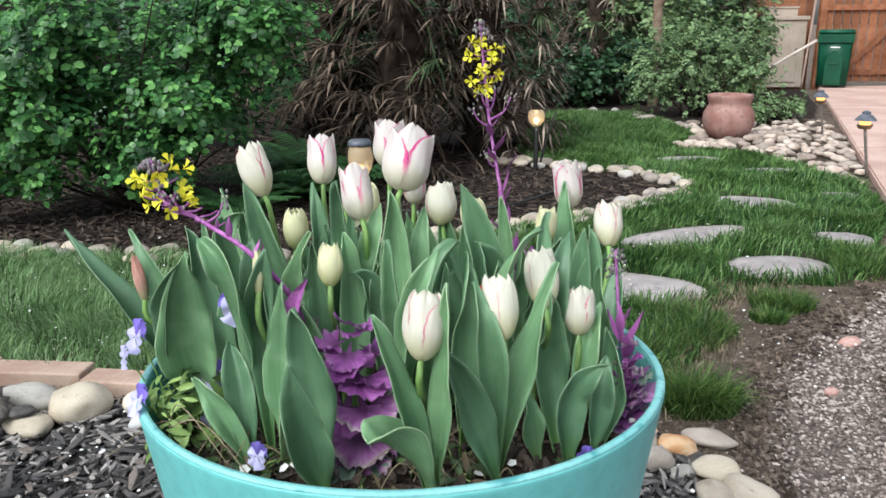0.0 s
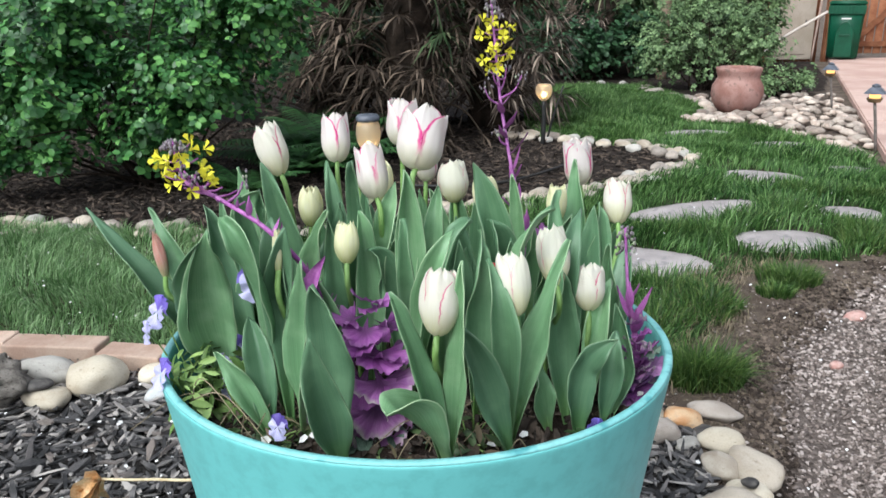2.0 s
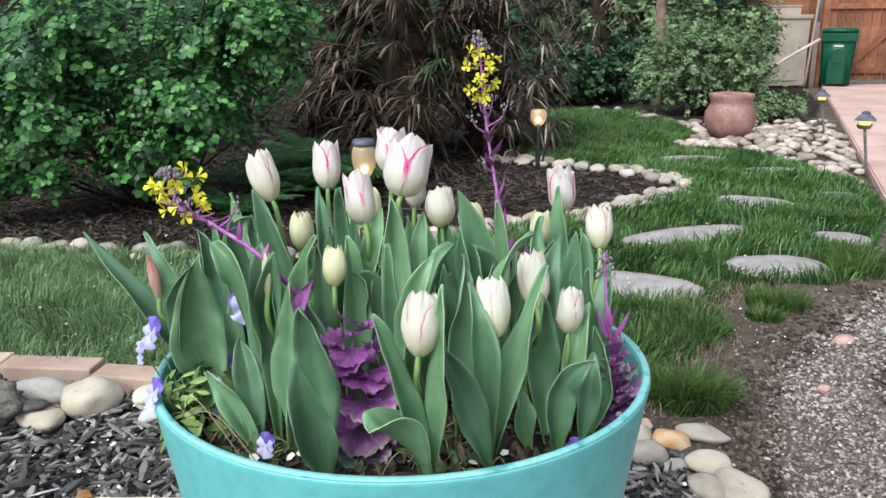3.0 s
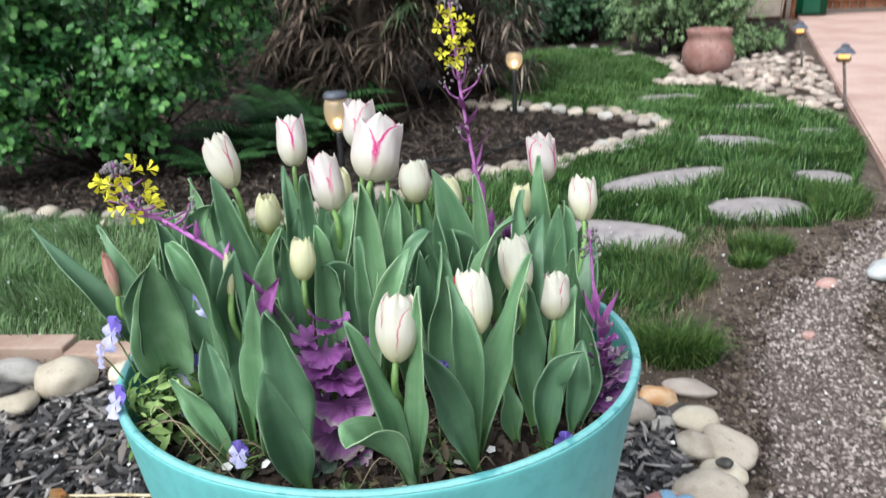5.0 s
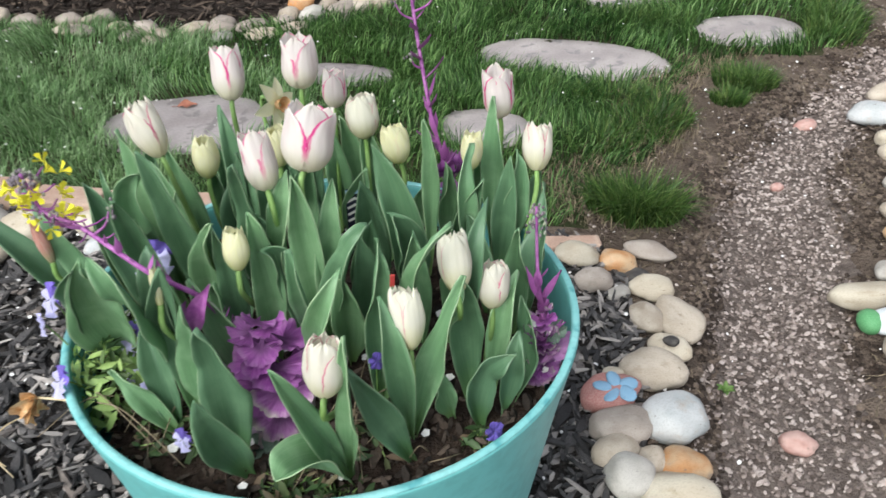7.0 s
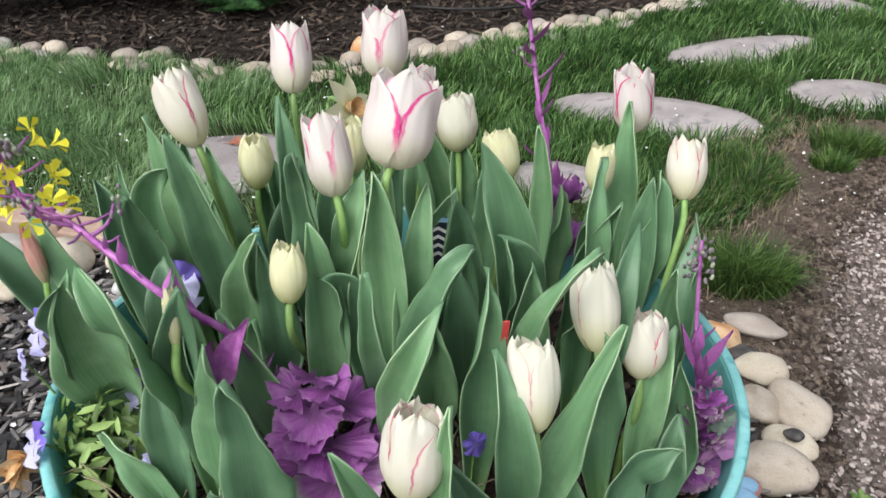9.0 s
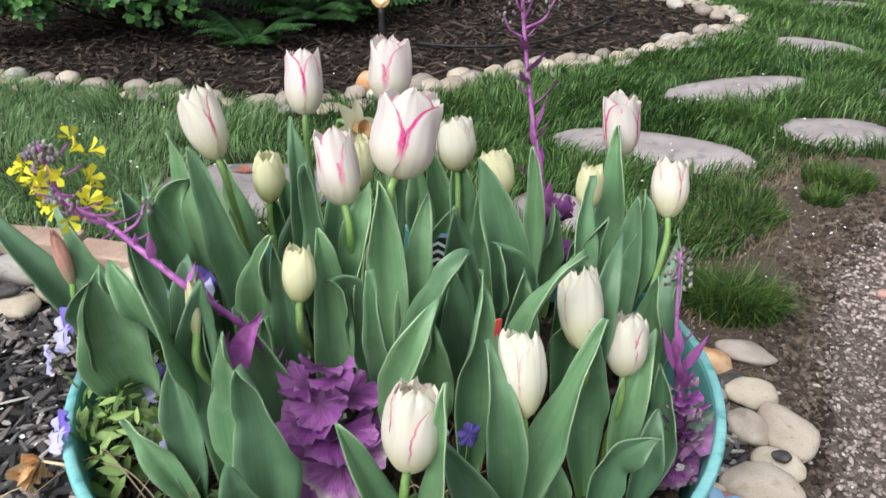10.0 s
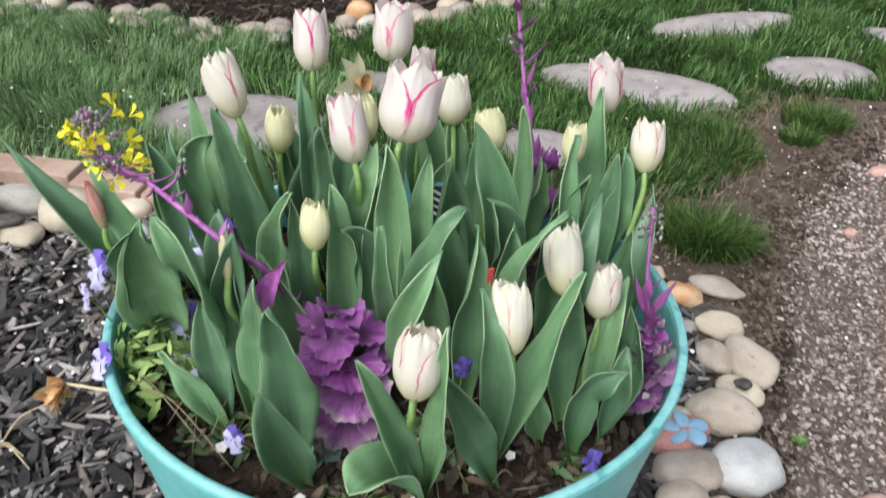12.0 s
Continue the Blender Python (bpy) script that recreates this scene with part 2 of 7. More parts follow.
# pale blades: the lawn's sheen at low view angles is put into the colour
M_GRASS_PALE_SHEEN = surface("pale_sheen_grass_blade", (0.142, 0.275, 0.098), (0.235, 0.385, 0.165), 0.45, 2.5, 40, 0.0, 0.0, "island", 0.45, (0.28, 0.37, 0.21), 0.4)
M_TUFT = surface("grass_tuft", (0.036, 0.095, 0.018), (0.075, 0.150, 0.032), 0.5, 3.0, 40, 0.0, 0.0, "island", 0.45, (0.12, 0.17, 0.05), 0.25)
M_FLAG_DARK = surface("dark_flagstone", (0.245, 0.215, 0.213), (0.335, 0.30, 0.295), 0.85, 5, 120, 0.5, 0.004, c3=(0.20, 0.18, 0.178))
M_FLAG = surface("flagstone", (0.31, 0.275, 0.27), (0.42, 0.375, 0.365), 0.85, 5, 120, 0.5, 0.004, c3=(0.26, 0.24, 0.24))
M_STONES = [
    river_stone("stone_tan", (0.40, 0.335, 0.265), (0.50, 0.435, 0.36), (0.33, 0.265, 0.20)),
    river_stone("stone_grey", (0.38, 0.355, 0.32), (0.49, 0.46, 0.42), (0.31, 0.285, 0.25)),
    river_stone("stone_cream", (0.49, 0.42, 0.325), (0.57, 0.51, 0.41), (0.40, 0.325, 0.23), 0.15),
    river_stone("stone_rust", (0.52, 0.26, 0.11), (0.60, 0.42, 0.26), (0.36, 0.30, 0.26), 0.12),
    river_stone("stone_brown", (0.29, 0.245, 0.21), (0.38, 0.33, 0.29), (0.22, 0.185, 0.155)),
    river_stone("stone_blue_grey", (0.43, 0.45, 0.455), (0.59, 0.595, 0.595), (0.44, 0.36, 0.30), 0.1, 0.55),
    river_stone("stone_dark", (0.05, 0.045, 0.045), (0.12, 0.11, 0.10), (0.17, 0.15, 0.13), 0.2),
    river_stone("stone_pinkish", (0.40, 0.22, 0.19), (0.52, 0.35, 0.31), (0.33, 0.25, 0.21), 0.15),
]
M_CRAG = surface("craggy_rock", (0.20, 0.175, 0.155), (0.40, 0.36, 0.32), 0.9, 9, 60, 1.0, 0.02, c3=(0.08, 0.068, 0.06))
M_ROCKS = river_stone("river_rock", (0.33, 0.255, 0.21), (0.47, 0.40, 0.34), (0.27, 0.23, 0.21), 0.4, 0.75)
M_BRICK = surface("pink_brick", (0.40, 0.27, 0.21), (0.50, 0.37, 0.295), 0.85, 12, 170, 0.5, 0.003, "object", 0.12)
M_CONCRETE = surface("pink_concrete", (0.50, 0.33, 0.28), (0.60, 0.43, 0.37), 0.85, 1.5, 60, 0.3, 0.004)
M_POT = surface("turquoise_glaze", (0.155, 0.49, 0.485), (0.19, 0.54, 0.53), 0.42, 2.0, 45, 0.05, 0.002)
M_POT_RIM = surface("weathered_rim", (0.20, 0.50, 0.50), (0.27, 0.58, 0.58), 0.45, 9, 130, 0.2, 0.002, c3=(0.09, 0.33, 0.35))
M_POTSOIL = surface("potting_soil", (0.022, 0.015, 0.012), (0.060, 0.042, 0.032), 0.95, 30, 150, 1.0, 0.01)
M_TULIP_LEAF = veined("tulip_leaf", (0.132, 0.276, 0.136), (0.262, 0.44, 0.246), (0.50, 0.62, 0.40), 0.25, 0.36)
M_STEM = surface("tulip_stem", (0.17, 0.30, 0.08), (0.22, 0.36, 0.12), 0.5, 30, 200, 0.1, 0.001, "object", 0.2)
PINK = (0.70, 0.045, 0.27)
M_PETAL_PINK = petal_mat("petal_pink_flamed", (0.78, 0.725, 0.70), (0.74, 0.72, 0.55), PINK, 1.0, 0.0)
M_PETAL_CREAM = petal_mat("petal_cream", (0.80, 0.785, 0.67), (0.68, 0.68, 0.36), (0.62, 0.03, 0.20), 0.5, 0.0, 0.465)
M_PETAL_STREAK = petal_mat("petal_cream_streaked", (0.79, 0.765, 0.67), (0.70, 0.68, 0.42), (0.62, 0.03, 0.20), 0.95, 0.0, 0.452)
M_PETAL_BUD = petal_mat("petal_bud", (0.81, 0.80, 0.50), (0.62, 0.66, 0.24), PINK, 0.06, 0.0)
M_PETAL_ROSY = petal_mat("petal_rosy_bud", (0.62, 0.28, 0.22), (0.36, 0.36, 0.14), PINK, 0.1, 0.0)
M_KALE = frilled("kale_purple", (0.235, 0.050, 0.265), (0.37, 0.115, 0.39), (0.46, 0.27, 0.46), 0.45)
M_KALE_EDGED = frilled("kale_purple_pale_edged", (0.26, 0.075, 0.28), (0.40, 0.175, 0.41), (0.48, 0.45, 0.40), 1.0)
M_KALE_PALE = surface("kale_grey_green", (0.14, 0.23, 0.17), (0.24, 0.32, 0.25), 0.55, 40, 200, 0.4, 0.002, "object", 0.3, (0.34, 0.16, 0.34), 0.15)
M_MAGENTA = surface("magenta_stem", (0.26, 0.065, 0.26), (0.40, 0.15, 0.385), 0.45, 60, 240, 0.2, 0.001, "object", 0.25)
M_YELLOW = surface("yellow_flower", (0.80, 0.73, 0.03), (0.85, 0.81, 0.08), 0.5, 90, 300, 0.1, 0.001, "object", 0.12, None, 0.2)
M_FLOWERBUD = surface("mauve_bud", (0.17, 0.13, 0.17), (0.26, 0.23, 0.24), 0.6, 70, 300, 0.3, 0.001, "object", 0.35, (0.26, 0.30, 0.20))
M_PANSY_BLUE = surface("pansy_violet", (0.12, 0.075, 0.44), (0.24, 0.18, 0.60), 0.5, 90, 300, 0.1, 0.001, "object", 0.3, None, 0.2)
M_PANSY_PALE = surface("pansy_lilac", (0.44, 0.42, 0.76), (0.66, 0.64, 0.86), 0.5, 90, 300, 0.1, 0.001, "object", 0.15, None, 0.25)
M_PANSY_LEAF = surface("pansy_leaf", (0.075, 0.155, 0.035), (0.18, 0.28, 0.08), 0.5, 30, 200, 0.2, 0.001, "island", 0.5, (0.24, 0.34, 0.11), 0.2)
M_LOW_LEAF = surface("low_leaf", (0.045, 0.095, 0.030), (0.10, 0.16, 0.06), 0.5, 30, 200, 0.2, 0.001, "island", 0.5, (0.13, 0.09, 0.06), 0.15)
M_STRAW = surface("dry_stalk", (0.46, 0.36, 0.21), (0.60, 0.50, 0.33), 0.8, 40, 200, 0.3, 0.001, "island", 0.2)
M_STRAW_DULL = surface("dull_straw", (0.18, 0.145, 0.095), (0.28, 0.225, 0.155), 0.85, 40, 200, 0.3, 0.001, "island", 0.3)
M_WILT = surface("wilted_petal", (0.60, 0.32, 0.13), (0.74, 0.52, 0.30), 0.8, 60, 240, 0.4, 0.001, "object", 0.2, None, 0.2)
M_WILT_RED = surface("reddish_leaf", (0.24, 0.09, 0.06), (0.34, 0.15, 0.10), 0.7, 40, 200, 0.3, 0.001)
M_SHRUB = surface("shrub_leaf", (0.026, 0.098, 0.030), (0.075, 0.215, 0.058), 0.36, 3.2, 60, 0.15, 0.002, "island", 0.4, (0.13, 0.29, 0.075), 0.22)
M_SHRUB_DARK = surface("dark_leaf", (0.022, 0.060, 0.025), (0.045, 0.105, 0.042), 0.4, 2.0, 60, 0.15, 0.002, "island", 0.45, (0.05, 0.11, 0.05), 0.2)
M_SPIREA = surface("bush_leaf", (0.11, 0.185, 0.075), (0.185, 0.29, 0.12), 0.5, 2.0, 60, 0.1, 0.002, "island", 0.45, (0.20, 0.28, 0.13), 0.25)
M_FERN = surface("fern_leaf", (0.035, 0.10, 0.03), (0.06, 0.15, 0.045), 0.5, 4, 60, 0.1, 0.002, "island", 0.4, None, 0.2)
M_BARK = surface("bark", (0.018, 0.013, 0.010), (0.05, 0.036, 0.027), 0.9, 12, 90, 0.9, 0.01)
M_TRUNK = surface("tan_trunk", (0.17, 0.12, 0.085), (0.27, 0.20, 0.15), 0.9, 10, 80, 0.8, 0.01)
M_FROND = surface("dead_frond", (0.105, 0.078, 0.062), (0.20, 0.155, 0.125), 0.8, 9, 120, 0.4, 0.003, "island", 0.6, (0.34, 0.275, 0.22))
# darker copy of dead_frond: shade among the palms put into its colour
M_FROND_SHADE = surface("dead_frond_painted_shade", (0.045, 0.033, 0.024), (0.095, 0.070, 0.053), 0.85, 9, 120, 0.4, 0.003, "island", 0.6, (0.13, 0.097, 0.073))
M_FROND_GREEN = surface("living_frond", (0.03, 0.06, 0.02), (0.07, 0.11, 0.045), 0.6, 9, 120, 0.3, 0.003, "island", 0.5, (0.14, 0.15, 0.08), 0.15)
M_FENCE = surface("stained_cedar", (0.20, 0.078, 0.040), (0.29, 0.13, 0.07), 0.75, 5, 90, 0.5, 0.004, "object", 0.22)
M_FENCE_OLD = surface("old_fence", (0.06, 0.045, 0.035), (0.11, 0.085, 0.065), 0.9, 6, 90, 0.5, 0.004, "object", 0.3)
M_BIN = surface("green_plastic", (0.004, 0.060, 0.030), (0.006, 0.082, 0.042), 0.42, 6, 120, 0.15, 0.002)
M_CABINET = surface("beige_paint", (0.36, 0.30, 0.24), (0.43, 0.36, 0.30), 0.7, 4, 80, 0.2, 0.003)
M_TERRA = surface("terracotta", (0.27, 0.135, 0.112), (0.38, 0.228, 0.20), 0.8, 6, 90, 0.4, 0.005, c3=(0.23, 0.145, 0.125))
M_BLACK = surface("black_metal", (0.015, 0.015, 0.015), (0.03, 0.03, 0.03), 0.45, 20, 120, 0.2, 0.001)
M_CAP = surface("lamp_cap", (0.07, 0.08, 0.10), (0.13, 0.14, 0.17), 0.4, 20, 120, 0.2, 0.001)
M_BRONZE = surface("bronze_lamp", (0.16, 0.11, 0.06), (0.26, 0.18, 0.10), 0.4, 20, 120, 0.2, 0.001, metal=0.5)
M_POST = surface("lamp_post_metal", (0.16, 0.14, 0.13), (0.26, 0.23, 0.21), 0.45, 20, 120, 0.2, 0.001, metal=0.5)
M_JAR = glassy("amber_glass", (0.97, 0.86, 0.68), 0.3)
M_GLOW = glowing("lamp_glow", (1.0, 0.62, 0.26), 9.0)
M_WHITE = surface("white_petal_scrap", (0.74, 0.72, 0.70), (0.82, 0.80, 0.79), 0.7, 60, 240, 0.1, 0.001)
M_BLUEPAINT = surface("blue_paint", (0.17, 0.38, 0.58), (0.34, 0.50, 0.64), 0.5, 40, 200, 0.2, 0.001)
M_REDPAINT = surface("faded_red_paint", (0.42, 0.17, 0.15), (0.50, 0.27, 0.24), 0.6, 30, 200, 0.2, 0.001)
M_GREENPAINT = surface("green_paint", (0.08, 0.27, 0.11), (0.14, 0.36, 0.16), 0.6, 30, 200, 0.2, 0.001)
M_PALEPAINT = surface("pale_paint", (0.62, 0.66, 0.68), (0.72, 0.75, 0.77), 0.6, 30, 200, 0.2, 0.001)
M_PIPE = surface("pale_pipe", (0.55, 0.48, 0.42), (0.62, 0.55, 0.5), 0.5, 20, 120, 0.1, 0.001)
M_ROSEPIPE = surface("pinkish_pipe", (0.36, 0.25, 0.21), (0.44, 0.32, 0.27), 0.6, 20, 120, 0.1, 0.001)
M_REDTAG = surface("red_plastic", (0.55, 0.06, 0.06), (0.62, 0.10, 0.09), 0.4, 30, 150, 0.1, 0.001)
M_NAVY = surface("navy_card", (0.012, 0.014, 0.03), (0.025, 0.028, 0.05), 0.4, 30, 150, 0.1, 0.001)
M_HOSE = surface("black_hose", (0.012, 0.012, 0.012), (0.03, 0.028, 0.026), 0.5, 20, 150, 0.2, 0.001)


# ---- mesh helpers ----
def mesh_from(name, verts, faces, material, smooth=True, uvs=None):
    me = bpy.data.meshes.new(name)
    me.from_pydata([tuple(v) for v in verts], [], [tuple(f) for f in faces])
    if uvs is not None:
        lay = me.uv_layers.new(name="uv")
        idx = np.empty(len(me.loops), dtype=np.int32)
        me.loops.foreach_get("vertex_index", idx)
        lay.data.foreach_set("uv", np.asarray(uvs, dtype=np.float32)[idx].ravel())
    me.materials.append(material)
    if smooth:
        me.polygons.foreach_set("use_smooth", np.ones(len(me.polygons), dtype=bool))
    me.update()
    return me


def put(name, me, parent=None, m=None, label=""):
    ob = new(name, me)
    if m is not None:
        ob.matrix_basis = m
    if parent is not None:
        ob.parent = parent
    return tagged(ob, label)


def bm_mesh(name, bm, material, smooth=True):
    me = bpy.data.meshes.new(name)
    bm.to_mesh(me)
    bm.free()
    me.materials.append(material)
    if smooth:
        me.polygons.foreach_set("use_smooth", np.ones(len(me.polygons), dtype=bool))
    return me


def part(name, bm, material, parent, label="", smooth=False):
    return put(name, bm_mesh(name, bm, material, smooth), parent, None, label)


def thing(name, label, category, group="", at=(0, 0, 0), kind=""):
    ob = new(name)
    ob.location = at
    ob.empty_display_size = 0.1
    return tagged(ob, label, category, group, kind)


def box_bm(size, at=(0, 0, 0), bevel=0.0, bm=None):
    bm = bm or bmesh.new()
    made = bmesh.ops.create_cube(bm, size=1.0)["verts"]
    for v in made:
        v.co = Vector((v.co.x * size[0] + at[0], v.co.y * size[1] + at[1], v.co.z * size[2] + at[2]))
    if bevel:
        edges = list({e for v in made for e in v.link_edges})
        bmesh.ops.bevel(bm, geom=edges, offset=bevel, segments=2, affect="EDGES", profile=0.5)
    return bm


def lathe_bm(profile, steps=48, sx=1.0, sy=1.0, closed=False):
    """A turned shape round z: profile of (radius, height)."""
    bm = bmesh.new()
    rings = []
    for r, z in profile:
        rings.append([bm.verts.new((r * sx * math.cos(2 * math.pi * i / steps), r * sy * math.sin(2 * math.pi * i / steps), z)) for i in range(steps)])
    pairs = list(zip(rings, rings[1:])) + ([(rings[-1], rings[0])] if closed else [])
    for a, b in pairs:
        for i in range(steps):
            bm.faces.new((a[i], a[(i + 1) % steps], b[(i + 1) % steps], b[i]))
    if not closed:
        bm.faces.new(list(reversed(rings[0])))
        bm.faces.new(rings[-1])
    bmesh.ops.recalc_face_normals(bm, faces=bm.faces)
    return bm


def curve_points(pts, steps):
    """Smooth run through the points (Catmull-Rom)."""
    p = [Vector(q) for q in pts]
    p = [p[0] * 2 - p[1], *p, p[-1] * 2 - p[-2]]
    out = []
    for i in range(1, len(p) - 2):
        for s in range(steps):
            t = s / steps
            a, b, c, d = p[i - 1], p[i], p[i + 1], p[i + 2]
            out.append(0.5 * ((2 * b) + (c - a) * t + (2 * a - 5 * b + 4 * c - d) * t * t + (3 * b - a - 3 * c + d) * t ** 3))
    return out + [p[-2]]


def tube_arrays(pts, r0, r1, sides=6):
    """Verts and faces of a tapered tube along points."""
    verts, faces = [], []
    n = len(pts)
    for i, q in enumerate(pts):
        tan = (pts[min(i + 1, n - 1)] - pts[max(i - 1, 0)]).normalized()
        a = tan.cross(Vector((0.31, 0.2, 0.93)) if abs(tan.z) < 0.9 else Vector((1, 0.1, 0))).normalized()
        b = tan.cross(a)
        r = r0 + (r1 - r0) * i / max(n - 1, 1)
        for k in range(sides):
            w = 2 * math.pi * k / sides
            verts.append(q + a * (r * math.cos(w)) + b * (r * math.sin(w)))
    for i in range(n - 1):
        for k in range(sides):
            k2 = (k + 1) % sides
            faces.append((i * sides + k, i * sides + k2, (i + 1) * sides + k2, (i + 1) * sides + k))
    faces.append(tuple(range(sides - 1, -1, -1)))
    faces.append(tuple(range((n - 1) * sides, n * sides)))
    return verts, faces


def tube_mesh(name, pts, r0, r1, material, steps=6, sides=7):
    return mesh_from(name, *tube_arrays(curve_points(pts, steps), r0, r1, sides), material)


def join_arrays(chunks):
    verts, faces, base = [], [], 0
    for v, f in chunks:
        verts.extend(v)
        faces.extend(tuple(i + base for i in q) for q in f)
        base += len(v)
    return verts, faces


def scatter(tv, tf, pos, basis):
    """Joined copies of a small shape: tv (n, 3), basis (m, 3, 3) with columns x, y, z, pos (m, 3)."""
    tv = np.asarray(tv, dtype=float)
    v = np.einsum("mij,nj->mni", basis, tv) + pos[:, None, :]
    off = (np.arange(len(pos)) * len(tv))[:, None]
    faces = []
    for q in tf:
        faces.append((off + np.asarray(q)[None, :]).tolist())
    return v.reshape(-1, 3), [q for group in faces for q in group]


def turned(rng, n, up=None, size=None, flat=1.0):
    """Random bases; up (n, 3): the wanted z of each."""
    z = rng.normal(size=(n, 3)) if up is None else np.asarray(up, dtype=float)
    z = z / np.linalg.norm(z, axis=1, keepdims=True)
    x = np.cross(z, rng.normal(size=(n, 3)))
    x /= np.linalg.norm(x, axis=1, keepdims=True)
    y = np.cross(z, x)
    b = np.stack([x, y, z], axis=2)
    if size is not None:
        b = b * np.asarray(size)[:, None, :] if np.ndim(size) == 2 else b * np.asarray(size)[:, None, None]
    return b


def inside(poly, x, y):
    x, y = np.asarray(x, dtype=float), np.asarray(y, dtype=float)
    hit = np.zeros(x.shape, dtype=bool)
    for (x0, y0), (x1, y1) in zip(poly, poly[1:] + poly[:1]):
        if y0 != y1:
            hit ^= ((y0 > y) != (y1 > y)) & (x < (x1 - x0) * (y - y0) / (y1 - y0) + x0)
    return hit


def wavy(x, y, s=1.0):
    """Smooth uneven field, about -1 to 1."""
    return (np.sin(x * 2.3 * s + 1.3 * np.sin(y * 1.7 * s)) + np.sin(y * 3.1 * s + 1.1 * np.sin(x * 2.9 * s + 0.7)) + np.sin((x + y) * 5.3 * s + 2.0)) / 3


# ---- the ground: lawn, beds, gravel path, bare soil ----
BED_FRONT = [(-2.3, 3.85), (-1.43, 3.8), (-0.96, 3.64), (-0.5, 3.8), (-0.19, 3.97), (0.22, 4.22), (0.68, 4.5), (1.06, 4.84), (1.5, 5.25), (1.6, 5.5), (1.57, 5.75), (1.31, 6.04), (1.03, 6.25), (0.6, 6.5)]
BED_BACK = [(0.6, 7.5), (0.9, 9.0), (1.2, 10.2), (2.3, 10.2), (2.46, 8.9)]
ROCK_BED = [(2.02, 7.2), (2.4, 7.85), (2.46, 8.9), (4.3, 9.6), (3.74, 7.6), (3.06, 5.9), (2.84, 5.4), (2.75, 6.2), (2.55, 6.8)]
BED = [(-5.0, 3.9)] + BED_FRONT + BED_BACK + [(4.3, 9.6), (4.95, 11.0), (5.95, 13.9), (-5.0, 13.9)]
LAWN = [(-5.0, 2.4), (-1.45, 2.4), (-0.87, 2.29), (0.3, 2.15), (0.58, 2.15), (0.62, 2.42), (0.84, 2.52), (1.0, 2.72), (1.02, 2.95), (1.12, 3.12), (1.35, 3.32), (1.7, 3.34), (2.0, 3.48), (2.2, 3.95), (2.6, 4.65), (2.84, 5.4), (2.75, 6.2), (2.55, 6.8), (2.02, 7.2), (2.4, 7.85)] + BED_BACK[::-1] + BED_FRONT[::-1] + [(-5.0, 3.9)]
POT_BED = [(-5.0, -1.0), (0.58, -1.0), (0.58, 1.2), (0.64, 1.6), (0.66, 1.9), (0.60, 2.1), (0.3, 2.13), (-0.87, 2.27), (-1.45, 2.38), (-5.0, 2.4)]
GRAVEL = [(0.69, -1.0), (0.69, 1.2), (0.74, 1.42), (0.77, 1.55), (0.81, 1.67), (0.91, 1.97), (1.03, 2.30), (1.17, 2.55), (1.37, 2.80), (1.62, 3.02), (2.2, 3.6), (2.65, 4.5), (2.82, 5.0), (2.75, 4.2), (2.15, 3.25), (1.72, 2.78), (1.52, 2.52), (1.45, 2.28), (1.38, 2.05), (1.28, 1.85), (1.2, 1.6), (1.14, 1.4), (1.1, -1.0)]
WALK = [(2.35, 3.9), (2.86, 5.12), (3.15, 5.88), (3.83, 7.6), (5.03, 10.7), (6.2, 13.9), (9.5, 13.9), (9.5, 3.9)]

XS, YS = np.arange(-5.0, 6.5001, 0.05), np.arange(-1.0, 13.9001, 0.05)
GX, GY = np.meshgrid(XS, YS, indexing="ij")
level = np.full(GX.shape, -0.03)
for poly, z in ((LAWN, 0.0), (BED, -0.012), (POT_BED, -0.012), (ROCK_BED, -0.02), (GRAVEL, -0.08)):
    level[inside(poly, GX, GY)] = z
for _ in range(3):
    pad = np.pad(level, 1, mode="edge")
    level = (pad[:-2, 1:-1] + pad[2:, 1:-1] + pad[1:-1, :-2] + pad[1:-1, 2:] + 2 * pad[1:-1, 1:-1]) / 6
level += 0.006 * wavy(GX, GY, 2.0) + 0.004 * wavy(GX, GY, 6.0)


def ground_z(x, y):
    i = np.clip(((np.asarray(x) + 5.0) / 0.05).round().astype(int), 0, len(XS) - 1)
    j = np.clip(((np.asarray(y) + 1.0) / 0.05).round().astype(int), 0, len(YS) - 1)
    return level[i, j]


cx, cy = GX[:-1, :-1] + 0.025, GY[:-1, :-1] + 0.025
owner = np.zeros(cx.shape, dtype=int)
for k, poly in enumerate((LAWN, BED, POT_BED, ROCK_BED, GRAVEL, WALK), 1):
    owner[inside(poly, cx, cy)] = k


def sheet(name, which, material, label):
    """One stretch of the ground, cut out of the height field."""
    ii, jj = np.nonzero(owner == which)
    ny = len(YS)
    quads = np.stack([ii * ny + jj, (ii + 1) * ny + jj, (ii + 1) * ny + jj + 1, ii * ny + jj + 1], axis=1)
    used, inv = np.unique(quads, return_inverse=True)
    v = np.stack([GX.ravel()[used], GY.ravel()[used], level.ravel()[used]], axis=1)
    return tagged(new(name, mesh_from(name, v.tolist(), inv.reshape(-1, 4).tolist(), material)), label, "ground", "", "structure")


sheet("bare_soil", 0, M_SOIL, "bare dry brown soil between lawn and gravel")
lawn = sheet("lawn", 1, M_TURF, "dark turf soil under the lawn")
bed_back = sheet("planting_bed", 2, M_MULCH_BROWN, "planting bed covered with dark brown mulch")
bed_front = sheet("mulch_bed", 3, M_MULCH_BASE, "bed of black bark mulch round the planter")
rock_bed = sheet("rock_bed", 4, M_SOIL, "strip of ground covered with river rocks")
